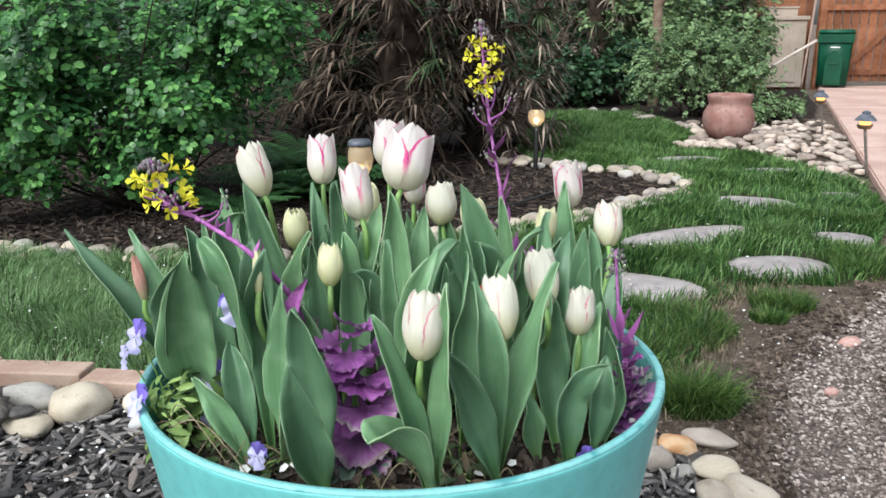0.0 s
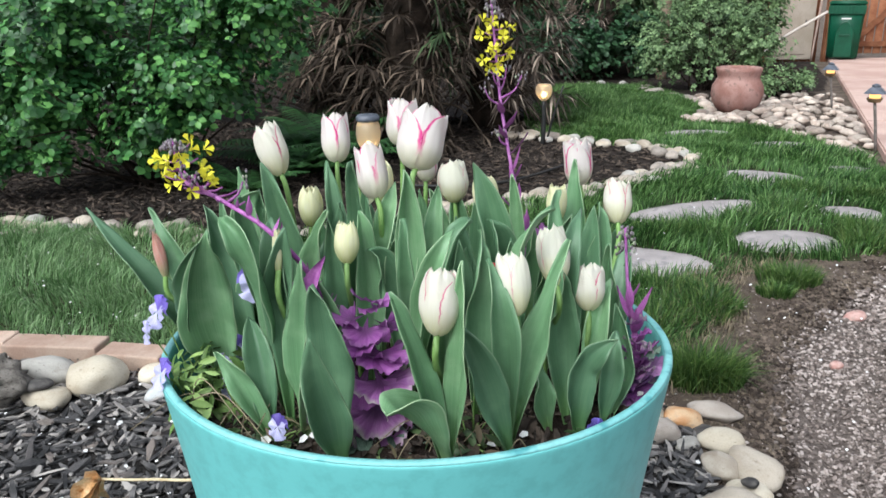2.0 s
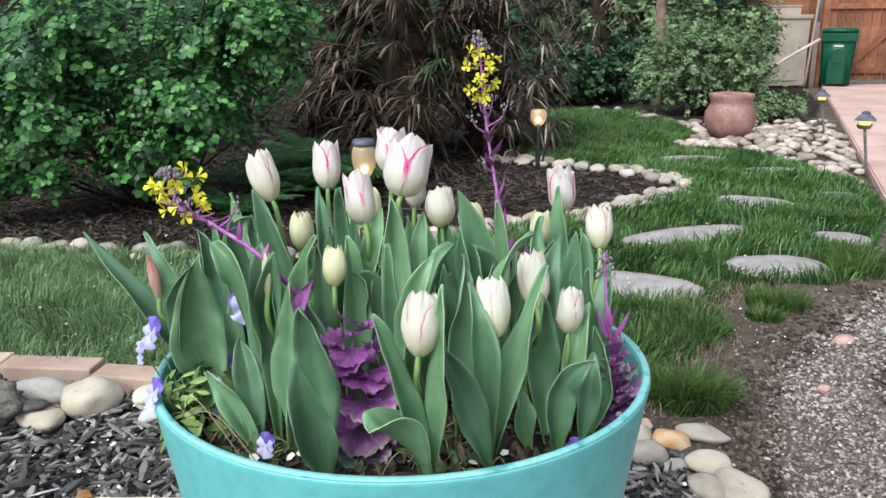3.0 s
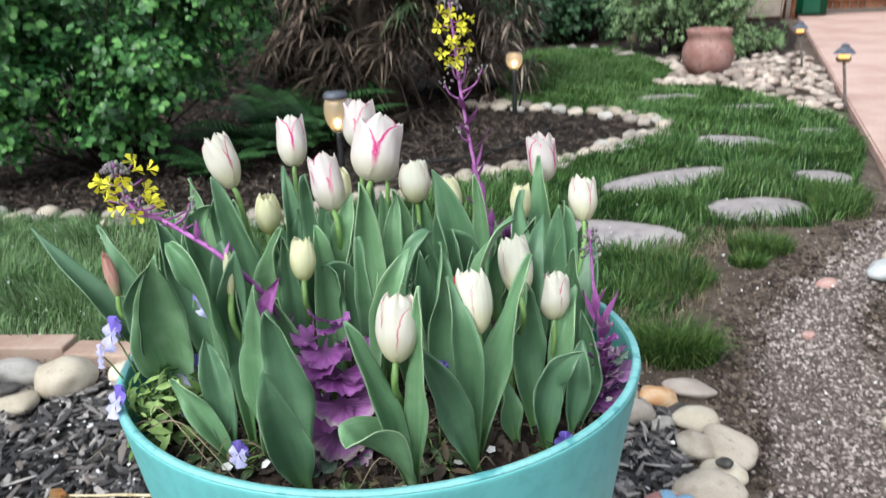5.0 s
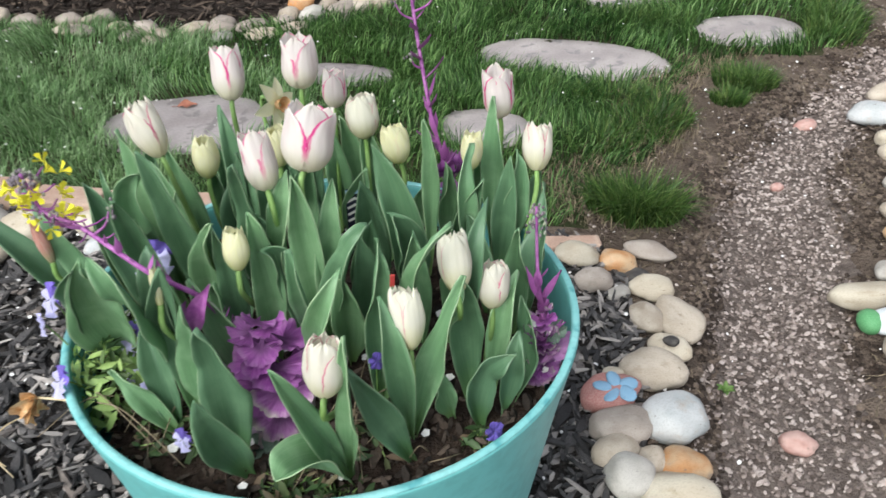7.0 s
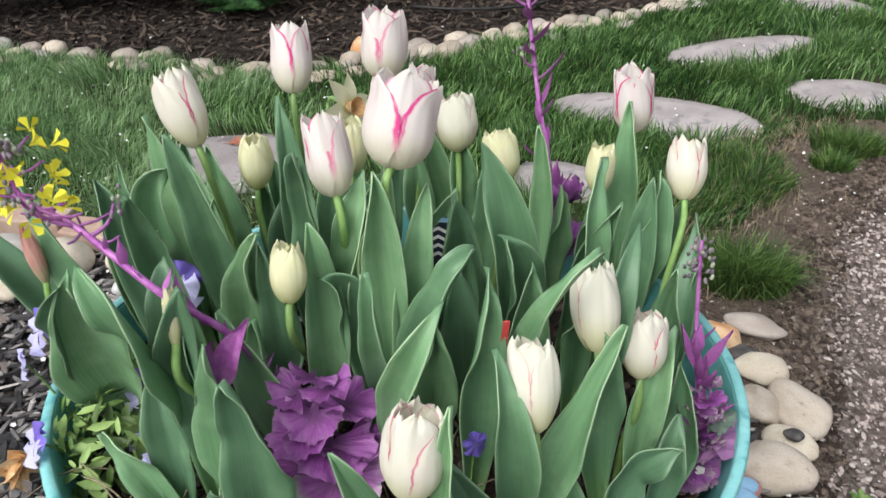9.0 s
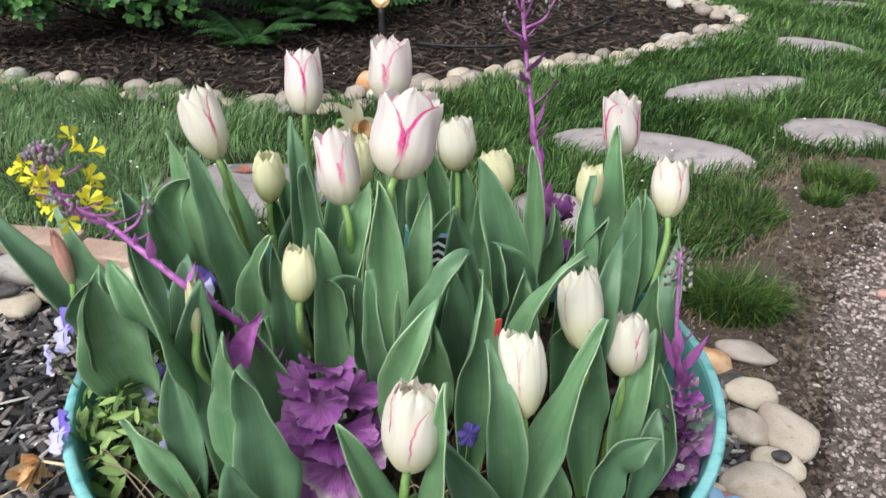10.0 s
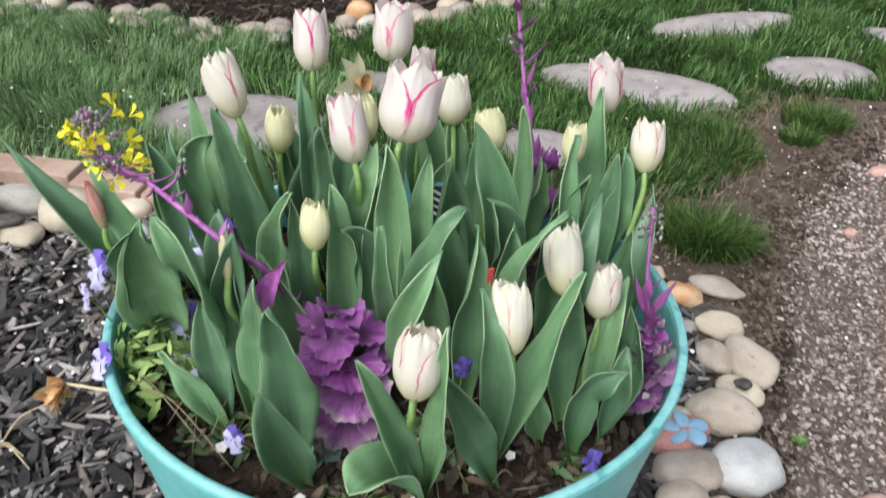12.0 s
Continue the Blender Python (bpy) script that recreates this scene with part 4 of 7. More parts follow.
v, f = blades(rng, tx, ty, ground_z(tx, ty) - 0.004, tl, rng.uniform(0.0030, 0.0056, len(tx)), np.clip(rng.normal(0.65, 0.25, len(tx)), 0.1, 1.05), td)
tagged(new("grass_tufts", mesh_from("grass_tufts", v.tolist(), f, M_TUFT)), "longer grass tufts along stepping stones and bare soil", "grass", "", "stuff")

x, y = rng.uniform(0.45, 1.5, 9000), rng.uniform(2.1, 3.35, 9000)
ok = (inside(LAWN, x - 0.10, y) & ~inside(LAWN, x + 0.22, y) & ~on_slab(x, y, 1.0)) & (rng.random(9000) < 0.75)
x, y = x[ok], y[ok]
v, f = blades(rng, x, y, ground_z(x, y) - 0.002, rng.uniform(0.02, 0.075, len(x)), rng.uniform(0.0018, 0.0034, len(x)), rng.uniform(0.75, 1.12, len(x)))
tagged(new("dry_grass", mesh_from("dry_grass", v.tolist(), f, M_STRAW_DULL)), "dry straw-coloured grass at the lawn's worn edge", "grass", "", "stuff")

CHIP_V = np.array([(-0.52, -0.18, -0.3), (-0.46, 0.22, -0.35), (-0.5, 0.2, 0.2), (-0.44, -0.2, 0.3), (-0.05, -0.46, -0.5), (0.04, 0.5, -0.45), (0.0, 0.38, 0.5), (-0.08, -0.42, 0.42), (0.46, -0.3, -0.35), (0.54, 0.12, -0.3), (0.5, 0.16, 0.28), (0.42, -0.24, 0.36)])
CHIP_F = [(0, 1, 2, 3), (11, 10, 9, 8)] + [(a + i, a + (i + 1) % 4, a + 4 + (i + 1) % 4, a + 4 + i) for a in (0, 4) for i in range(4)]


def chips(rng, x, y, big, lift=0.006):
    n = len(x)
    up = np.stack([rng.normal(0, 0.28, n), rng.normal(0, 0.28, n), np.ones(n)], 1)
    size = np.stack([rng.uniform(0.7, 2.7, n) * big, rng.uniform(0.3, 0.75, n) * big, rng.uniform(0.12, 0.26, n) * big], 1)
    pos = np.stack([x, y, ground_z(x, y) + lift * rng.uniform(0, 1.6, n)], 1)
    return scatter(CHIP_V, CHIP_F, pos, turned(rng, n, up, size))


x, y = np.concatenate([rng.uniform(-2.0, 0.68, 17000), rng.uniform(-5.0, 0.68, 9000)]), np.concatenate([rng.uniform(0.2, 2.35, 17000), rng.uniform(-1.0, 2.4, 9000)])
ok = inside(POT_BED, x, y) & (np.hypot(x + 0.016, y - 1.087) > 0.26)
x, y = x[ok], y[ok]
v, f = chips(rng, x, y, 0.016 + 0.019 * rng.random(len(x)), 0.014)
tagged(new("bark_mulch", mesh_from("bark_mulch", v.tolist(), f, M_CHIP, False)), "loose black bark mulch chips", "mulch", "", "stuff")
chip_meshes = []
for k in range(8):
    q = CHIP_V * np.array([rng.uniform(0.7, 2.2), rng.uniform(0.35, 0.7), rng.uniform(0.16, 0.3)]) + rng.normal(0, 0.04, CHIP_V.shape)
    chip_meshes.append(mesh_from("bark_chip", q.tolist(), CHIP_F, M_CHIP_ONE, False))
n = 0
while n < 300:
    cx0, cy0 = (rng.uniform(-1.25, -0.36), rng.uniform(1.0, 2.0)) if n < 250 else (rng.uniform(0.36, 0.6), rng.uniform(1.3, 2.0))
    if math.hypot(cx0 + 0.016, cy0 - 1.087) < 0.33:
        continue
    big = rng.uniform(0.026, 0.05)
    put("bark_chip", chip_meshes[rng.integers(8)], bed_front, pose(cx0, cy0, float(ground_z(cx0, cy0)) + rng.uniform(0.012, 0.026), rng.uniform(-22, 22), rng.uniform(-22, 22), rng.uniform(0, 360)) @ Matrix.Diagonal((big, big, big, 1)))
    n += 1
x, y = rng.uniform(-3.4, 1.7, 17000), rng.uniform(3.6, 7.5, 17000)
ok = inside(BED, x, y) & (rng.random(17000) < np.clip(1.6 - (y - 3.6) * 0.3, 0.3, 1))
v, f = chips(rng, x[ok], y[ok], 0.024 + 0.014 * rng.random(int(ok.sum())), 0.012)
tagged(new("brown_mulch", mesh_from("brown_mulch", v.tolist(), f, M_CHIP_BROWN, False)), "dark brown shredded bark on the planting bed", "mulch", "", "stuff")

ico = bmesh.new()
bmesh.ops.create_icosphere(ico, subdivisions=1, radius=0.5)
PEB_V, PEB_F = [tuple(q.co * (1 + 0.16 * math.sin(q.index * 5.3))) for q in ico.verts], [tuple(q.index for q in g.verts) for g in ico.faces]
ico.free()
x, y = rng.uniform(0.62, 2.9, 150000), -1.0 + 6.2 * rng.random(150000) ** 0.95
ok = inside(GRAVEL, x + 0.05 * wavy(x, y, 5), y) & (rng.random(150000) < np.clip(1.25 - (y - 1.9) * 0.3, 0.2, 1.0) * np.clip(0.95 + 0.3 * wavy(x, y, 2.7), 0.7, 1))
x, y = x[ok], y[ok]
n = len(x)
s = (0.006 + 0.010 * rng.random(n) ** 1.5) * np.where(y > 2.8, 1.35, 1.0)
up = np.stack([rng.normal(0, 0.4, n), rng.normal(0, 0.4, n), np.ones(n)], 1)
v, f = scatter(PEB_V, PEB_F, np.stack([x, y, ground_z(x, y) + rng.uniform(-0.002, 0.007, n)], 1), turned(rng, n, up, np.stack([s * rng.uniform(1.0, 1.9, n), s * rng.uniform(0.75, 1.05, n), s * 0.62], 1)))
tagged(new("gravel", mesh_from("gravel", v.tolist(), f, M_PEBBLE, False)), "loose fine pinkish grey gravel", "gravel", "", "stuff")
x, y = rng.uniform(0.6, 2.4, 16000), rng.uniform(1.0, 4.2, 16000)
ok = (inside(GRAVEL, x + 0.16 * rng.random(16000), y) | (rng.random(16000) < 0.3)) & (~inside(GRAVEL, x, y)) & (~inside(LAWN, x, y)) & (~inside(POT_BED, x, y))
x, y = x[ok], y[ok]
n = len(x)
s = rng.uniform(0.004, 0.013, n)
v, f = scatter(PEB_V, PEB_F, np.stack([x, y, ground_z(x, y)], 1), turned(rng, n, np.tile((0.0, 0.0, 1.0), (n, 1)) + rng.normal(0, 0.3, (n, 3)), np.stack([s * 1.2, s, s * 0.7], 1)))
tagged(new("stray_gravel", mesh_from("stray_gravel", v.tolist(), f, M_PEBBLE, False)), "stray pebbles and crumbs on bare soil", "gravel", "", "stuff")

# dry straw and clods on the bare soil
x, y = rng.uniform(0.6, 2.3, 9000), rng.uniform(1.2, 4.0, 9000)
ok = (~inside(GRAVEL, x, y)) & (~inside(LAWN, x, y)) & (~inside(POT_BED, x, y))
x, y = x[ok], y[ok]
n = len(x)
v, f = blades(rng, x[: n // 2], y[: n // 2], ground_z(x[: n // 2], y[: n // 2]) + 0.003, rng.uniform(0.02, 0.06, n // 2), rng.uniform(0.0015, 0.0028, n // 2), np.full(n // 2, 1.15))
v[:, 2] = ground_z(v[:, 0], v[:, 1]) + 0.004 + 0.12 * (v[:, 2] - ground_z(v[:, 0], v[:, 1]))
tagged(new("dry_straw", mesh_from("dry_straw", v.tolist(), f, M_STRAW_DULL)), "dry straw scraps on the bare soil", "straw", "", "stuff")
x, y = x[n // 2:], y[n // 2:]
n = len(x)
s = rng.uniform(0.006, 0.024, n)
v, f = scatter(PEB_V, PEB_F, np.stack([x, y, ground_z(x, y)], 1), turned(rng, n, np.tile((0.0, 0.0, 1.0), (n, 1)) + rng.normal(0, 0.3, (n, 3)), np.stack([s * 1.2, s, s * 0.7], 1)))
tagged(new("soil_clods", mesh_from("soil_clods", v.tolist(), f, M_SOIL, False)), "crumbled clods of dry soil", "soil", "", "stuff")

# dark crumbling earth of the eroded banks on both sides of the gravel, trench shade put into its colour
def bank(rng, edge, count, near, far):
    """Points strewn from a line of corners outward, near to far to its left."""
    e = np.asarray(edge, dtype=float)
    seg = rng.integers(0, len(e) - 1, count)
    t = rng.random(count)
    a, b = e[seg], e[seg + 1]
    d = (b - a) / np.linalg.norm(b - a, axis=1, keepdims=True)
    off = near + (far - near) * rng.random(count) ** 1.4
    p = a + (b - a) * t[:, None] + np.stack([-d[:, 1], d[:, 0]], 1) * off[:, None]
    return p[:, 0] + rng.normal(0, 0.012, count), p[:, 1] + rng.normal(0, 0.012, count)


xa, ya = bank(rng, GRAVEL[1:11], 5200, -0.035, 0.13)
xb, yb = bank(rng, GRAVEL[:12:-1], 4200, 0.03, -0.16)
x, y = np.concatenate([xa, xb]), np.concatenate([ya, yb])
ok = (wavy(x, y, 3.7) + rng.normal(0, 0.25, len(x)) > -0.25) & (y < 4.2)
x, y = x[ok], y[ok]
n = len(x)
s = rng.uniform(0.006, 0.022, n)
v, f = scatter(PEB_V, PEB_F, np.stack([x, y, ground_z(x, y) + 0.002], 1), turned(rng, n, np.tile((0.0, 0.0, 1.0), (n, 1)) + rng.normal(0, 0.4, (n, 3)), np.stack([s * 1.3, s, s * 0.55], 1)))
tagged(new("bank_soil", mesh_from("bank_soil", v.tolist(), f, M_SOIL_SHADE, False)), "dark crumbling earth along the gravel's banks, trench shade painted into its colour", "soil", "", "stuff")

# fallen white petals
x, y = rng.uniform(-1.9, 2.2, 1500), rng.uniform(0.8, 4.6, 1500)
x[260:420], y[260:420] = rng.uniform(-1.9, -0.5, 160), rng.uniform(2.4, 3.6, 160)
x[:260], y[:260] = rng.uniform(-1.5, -0.3, 260), rng.uniform(0.9, 2.2, 260)
ok = (((inside(POT_BED, x, y) | inside(GRAVEL, x, y)) & (rng.random(1500) < 0.95)) | (rng.random(1500) < 0.4)) & ((~inside(GRAVEL, x, y)) | (rng.random(1500) < 0.4))
x, y = x[ok], y[ok]
n = len(x)
lift = np.where(inside(LAWN, x, y) & ~on_slab(x, y), rng.uniform(0.02, 0.05, n), np.where(on_slab(x, y), 0.016, 0.022))
s = np.where(inside(POT_BED, x, y), rng.uniform(0.006, 0.014, n), rng.uniform(0.005, 0.011, n))
FLECK_V, FLECK_F = [(-0.5, -0.35, 0), (0.1, -0.5, 0.08), (0.5, 0.05, 0), (0.15, 0.5, 0.1), (-0.45, 0.3, 0.04), (0, 0, -0.12)], [(0, 1, 5), (1, 2, 5), (2, 3, 5), (3, 4, 5), (4, 0, 5)]
up = np.stack([rng.normal(0, 0.4, n), rng.normal(0, 0.4, n), np.ones(n)], 1)
v, f = scatter(FLECK_V, FLECK_F, np.stack([x, y, ground_z(x, y) + lift], 1), turned(rng, n, up, s))
tagged(new("fallen_petals", mesh_from("fallen_petals", v.tolist(), f, M_WHITE)), "tiny fallen white blossom petals", "petals", "", "stuff")


# ---- shrubs, palms, ferns ----
LEAF_V = [(0, 0, 0), (0, 0.33, -0.03), (0, 0.7, -0.02), (0, 1, -0.1), (-0.34, 0.3, 0.05), (-0.33, 0.68, 0.03), (0.34, 0.3, 0.05), (0.33, 0.68, 0.03)]
LEAF_F = [(0, 1, 4), (1, 2, 5, 4), (2, 3, 5), (0, 6, 1), (1, 6, 7, 2), (2, 7, 3)]


def leafy(rng, tips, dirs, per, leaf, reach):
    """Whorls of five leaves along short shoots: tips and directions (n, 3); about per leaves each, of length leaf."""
    nodes = max(1, per // 5)
    t = (np.arange(nodes) / nodes)[None, :, None] + rng.uniform(0, 0.3, (len(tips), nodes, 1))
    pos = (tips[:, None, :] - dirs[:, None, :] * reach * t + rng.normal(0, leaf * 0.5, (len(tips), nodes, 3))).reshape(-1, 3)
    out = np.repeat(dirs, nodes, axis=0)
    up = out * 0.55 + np.array([0, -0.2, 0.75]) + rng.normal(0, 0.28, pos.shape)
    b = turned(rng, len(pos), up)
    x0, y0, z0 = b[:, :, 0], b[:, :, 1], b[:, :, 2]
    size = leaf * rng.uniform(0.6, 1.2, len(pos))
    all_pos, all_b = [], []
    for k in range(5):
        a = 2 * math.pi * k / 5 + rng.normal(0, 0.35, len(pos))
        y = x0 * np.cos(a)[:, None] + y0 * np.sin(a)[:, None] + z0 * rng.uniform(-0.45, 0.45, (len(pos), 1))
        y /= np.linalg.norm(y, axis=1, keepdims=True)
        x = np.cross(y, z0)
        x /= np.linalg.norm(x, axis=1, keepdims=True)
        z = np.cross(x, y)
        all_b.append(np.stack([x, y, z], axis=2) * (size * rng.uniform(0.75, 1.1, len(pos)))[:, None, None])
        all_pos.append(pos + y * (leaf * 0.12) + z0 * (leaf * 0.16 * (k - 2)))
    return scatter(LEAF_V, LEAF_F, np.concatenate(all_pos), np.concatenate(all_b))


def twigs(rng, root, tips, r0, r1):
    chunks = []
    for tip in tips:
        a, b = Vector(root) + Vector(rng.normal(0, 0.09, 3) * np.array([1, 1, 0])), Vector(tip)
        mid = a.lerp(b, 0.5) + Vector(rng.normal(0, 0.06, 3)) + Vector((0, 0, 0.08))
        chunks.append(tube_arrays(curve_points([a, mid, b], 3), r0, r1, 4))
    return join_arrays(chunks)


def shrub(name, label, root, clumps, shoots, per, leaf, reach, leaf_mat, seed, tall=0.02):
    """A bush: woody stems and a crown of shoots gathered in clumps (centre, radii)."""
    rng = np.random.default_rng(seed)
    tips, dirs = [], []
    for c, r, share in clumps:
        k = int(shoots * share)
        d = rng.normal(size=(k, 3))
        d /= np.linalg.norm(d, axis=1, keepdims=True)
        rad = rng.uniform(0.62, 1.04, (k, 1)) * (1 + 0.14 * np.sin(d[:, :1] * 7 + seed) * np.cos(d[:, 2:] * 6))
        tips.append(np.asarray(c) + d * np.asarray(r) * rad)
        dirs.append(d)
    tips, dirs = np.concatenate(tips), np.concatenate(dirs)
    ok = tips[:, 2] > tall
    tips, dirs = tips[ok], dirs[ok]
    top = thing(name, label, "shrub", at=root)
    v, f = leafy(rng, tips - np.asarray(root), dirs, per, leaf, reach)
    put("crown", mesh_from("crown", v.tolist(), f, leaf_mat), top)
    pick = tips[rng.permutation(len(tips))[: min(40, len(tips))]] - np.asarray(root)
    for tip in pick.tolist():
        put("branch", mesh_from("branch", *twigs(rng, (0, 0, -0.02), [tip], 0.010, 0.003), M_BARK), top)
    return top


shrub("leafy_shrub", "big rounded shrub with small glossy green leaves", (-1.95, 5.0, 0.0),
      [((-1.95, 5.05, 0.85), (1.10, 0.70, 0.72), 0.40), ((-1.20, 4.72, 1.12), (0.54, 0.45, 0.42), 0.20), ((-2.38, 4.5, 0.62), (0.48, 0.38, 0.40), 0.12), ((-1.55, 4.55, 0.72), (0.42, 0.36, 0.30), 0.13), ((-2.15, 4.5, 1.05), (0.45, 0.4, 0.40), 0.14), ((-2.55, 4.65, 0.70), (0.55, 0.5, 0.50), 0.18), ((-1.75, 4.6, 0.42), (0.42, 0.35, 0.32), 0.1), ((-2.5, 4.45, 0.26), (0.6, 0.26, 0.22), 0.05)],
      900, 22, 0.053, 0.26, M_SHRUB, 21, 0.08)
shrub("spirea_bush", "loose grey-green bush with fine leaves behind the terracotta pot", (3.0, 9.9, 0.0),
      [((2.95, 9.85, 0.66), (0.85, 0.6, 0.68), 0.55), ((2.45, 9.8, 0.5), (0.5, 0.5, 0.5), 0.2), ((3.5, 9.7, 0.5), (0.45, 0.5, 0.5), 0.25)],
      640, 22, 0.040, 0.28, M_SPIREA, 22)
shrub("low_bush", "low green bush among the river rocks", (3.75, 9.3, 0.0), [((3.75, 9.3, 0.16), (0.35, 0.3, 0.2), 0.6), ((3.35, 9.0, 0.12), (0.22, 0.2, 0.16), 0.4)], 170, 20, 0.042, 0.14, M_SPIREA, 23)
shrub("ivy_bush", "dark broad-leaved bush at the back of the garden", (1.7, 11.3, 0.0), [((1.6, 11.2, 0.45), (0.75, 0.5, 0.5), 0.7), ((2.4, 11.4, 0.5), (0.5, 0.5, 0.6), 0.3)], 300, 15, 0.085, 0.28, M_SHRUB_DARK, 24)
shrub("hedge", "tall dark hedge closing the back of the garden", (1.0, 12.6, 0.0), [((-3.0, 12.4, 1.0), (2.2, 0.7, 1.2), 0.35), ((0.2, 12.6, 1.0), (2.0, 0.6, 1.2), 0.3), ((3.0, 12.6, 1.1), (1.7, 0.7, 1.2), 0.35)], 900, 16, 0.10, 0.35, M_SHRUB_DARK, 25)
shrub("background_shrub", "dark shrub between shrub and palms", (-1.0, 7.6, 0.0), [((-1.4, 7.8, 0.75), (0.9, 0.6, 0.85), 0.6), ((-2.6, 7.4, 0.9), (1.0, 0.7, 1.0), 0.4)], 380, 15, 0.08, 0.3, M_SHRUB_DARK, 26)


shrub("background_bush", "pale green bush against the back fence", (3.2, 12.2, 0.0), [((2.9, 12.1, 1.15), (1.2, 0.5, 0.6), 0.6), ((4.3, 12.4, 0.9), (0.7, 0.5, 0.9), 0.4)], 420, 15, 0.085, 0.3, M_SPIREA, 27)
tree = thing("tree", "slim tan tree trunk behind the bushes", "tree", at=(2.75, 11.2, 0))
put("trunk", tube_mesh("trunk", [(0, 0, -0.05), (0.02, 0, 0.7), (0.0, 0.02, 1.5), (0.05, 0, 2.4)], 0.075, 0.06, M_TRUNK, 5, 12), tree)
put("limb", tube_mesh("limb", [(0.02, 0, 1.3), (0.2, 0.05, 1.8), (0.3, 0.05, 2.4)], 0.035, 0.025, M_TRUNK, 4, 8), tree)


def dead_palm(x, y, height, radius, fronds, seed, label, green=6, dry=M_FROND):
    """A fan palm's trunk wrapped in a skirt of dry brown fronds."""
    rng = np.random.default_rng(seed)
    top = thing("fan_palm", label, "palm", "palms", (x, y, 0))
    pts = [Vector((0.03 * math.sin(k * 1.3), 0.03 * math.cos(k * 1.7), height * k / 7 - 0.02)) for k in range(8)]
    put("trunk", mesh_from("trunk", *tube_arrays(curve_points(pts, 3), radius * 1.15, radius, 12), M_BARK), top)
    for k in range(46):
        a, z0 = 2.39996 * k, height * (0.03 + 0.94 * k / 46)
        out = Vector((math.cos(a), math.sin(a), 0))
        p0 = out * radius * 0.8 + Vector((0, 0, z0))
        put("leaf_stub", mesh_from("leaf_stub", *tube_arrays([p0, p0 + out * 0.05 + Vector((0, 0, 0.05)), p0 + out * rng.uniform(0.07, 0.12) + Vector((0, 0, rng.uniform(0.1, 0.17)))], 0.026, 0.008, 5), M_BARK), top)
    for k in range(fronds):
        a, z0 = rng.uniform(0, 2 * math.pi), height * (0.06 + 0.94 * rng.random() ** 1.2)
        out = Vector((math.cos(a), math.sin(a), 0))
        rise = rng.uniform(-0.9, 0.9)
        length = rng.uniform(0.16, 0.5)
        p0 = out * radius * 0.9 + Vector((0, 0, z0))
        p1 = p0 + out * length * 0.6 + Vector((0, 0, rise * 0.5 * length + 0.06))
        p2 = p0 + out * length + Vector((0, 0, rise * length - 0.04))
        chunks = [tube_arrays(curve_points([p0, p1, p2], 3), 0.011, 0.006, 4)]
        side = out.cross(Vector((0, 0, 1)))
        for j in range(21):
            w = (j - 10) / 10 * 1.35
            d = (out * math.cos(w) + side * math.sin(w) + Vector((0, 0, rng.uniform(-0.45, 0.4)))).normalized()
            ln = rng.uniform(0.2, 0.42)
            drop = Vector((0, 0, -rng.uniform(0.0, 0.2)))
            q0, q1, q2 = p2, p2 + d * ln * 0.55 + drop * 0.25, p2 + d * ln * 0.9 + drop
            wv = d.cross(Vector((0, 0, 1))).normalized() * 0.0105
            chunks.append(([q0 - wv * 0.4, q0 + wv * 0.4, q1 + wv + Vector((0, 0, 0.004)), q1 - wv, q2], [(0, 1, 2, 3), (3, 2, 4)]))
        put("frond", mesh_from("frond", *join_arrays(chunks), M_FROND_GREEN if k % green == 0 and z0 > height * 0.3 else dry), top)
    return top


# first and third palm take the frond colour darkened as shade
dead_palm(-0.38, 6.5, 2.2, 0.17, 120, 31, "short palm trunk shaggy with dead brown fronds", 5, M_FROND_SHADE)
dead_palm(0.27, 7.2, 2.2, 0.18, 140, 32, "palm trunk wrapped in dry hanging fronds beside the lawn")
dead_palm(-1.05, 6.9, 2.2, 0.15, 90, 33, "palm trunk with dark green fronds and brown ones darkened as shade", 2, M_FROND_SHADE)
dead_palm(2.1, 12.0, 2.4, 0.15, 46, 34, "far palm with a skirt of dry fronds")


def fern(x, y, size, seed):
    rng = np.random.default_rng(seed)
    top = thing("fern", "dark green fern with long feathery fronds", "fern", "ferns", (x, y, 0))
    chunks = []
    for k in range(26):
        a = rng.uniform(0, 2 * math.pi)
        out = Vector((math.cos(a), math.sin(a), 0))
        side = out.cross(Vector((0, 0, 1)))
        ln = size * rng.uniform(0.6, 1.1)
        arch = rng.uniform(0.5, 1.0)
        prev = Vector((0, 0, 0))
        for j in range(1, 22):
            t = j / 21
            p = out * ln * t * 0.85 + Vector((0, 0, ln * arch * (t - 0.62 * t * t)))
            pin = 0.16 * size * math.sin(math.pi * min(1, t * 0.9 + 0.1)) + 0.01
            step = (p - prev) * 0.8
            for s in (-1, 1):
                tip = p + side * s * pin + out * pin * 0.35 - Vector((0, 0, pin * 0.25))
                chunks.append(([prev, p, p.lerp(tip, 0.5) + step * 0.35, tip, p.lerp(tip, 0.5) - step * 0.4], [(0, 1, 2, 3, 4)] if s > 0 else [(4, 3, 2, 1, 0)]))
            prev = p
    put("fronds", mesh_from("fronds", *join_arrays(chunks), M_FERN), top)


fern(-1.0, 5.2, 0.80, 41)
fern(-0.74, 5.45, 0.72, 42)
fern(-0.95, 5.9, 0.85, 44)
fern(-1.25, 4.65, 0.42, 43)


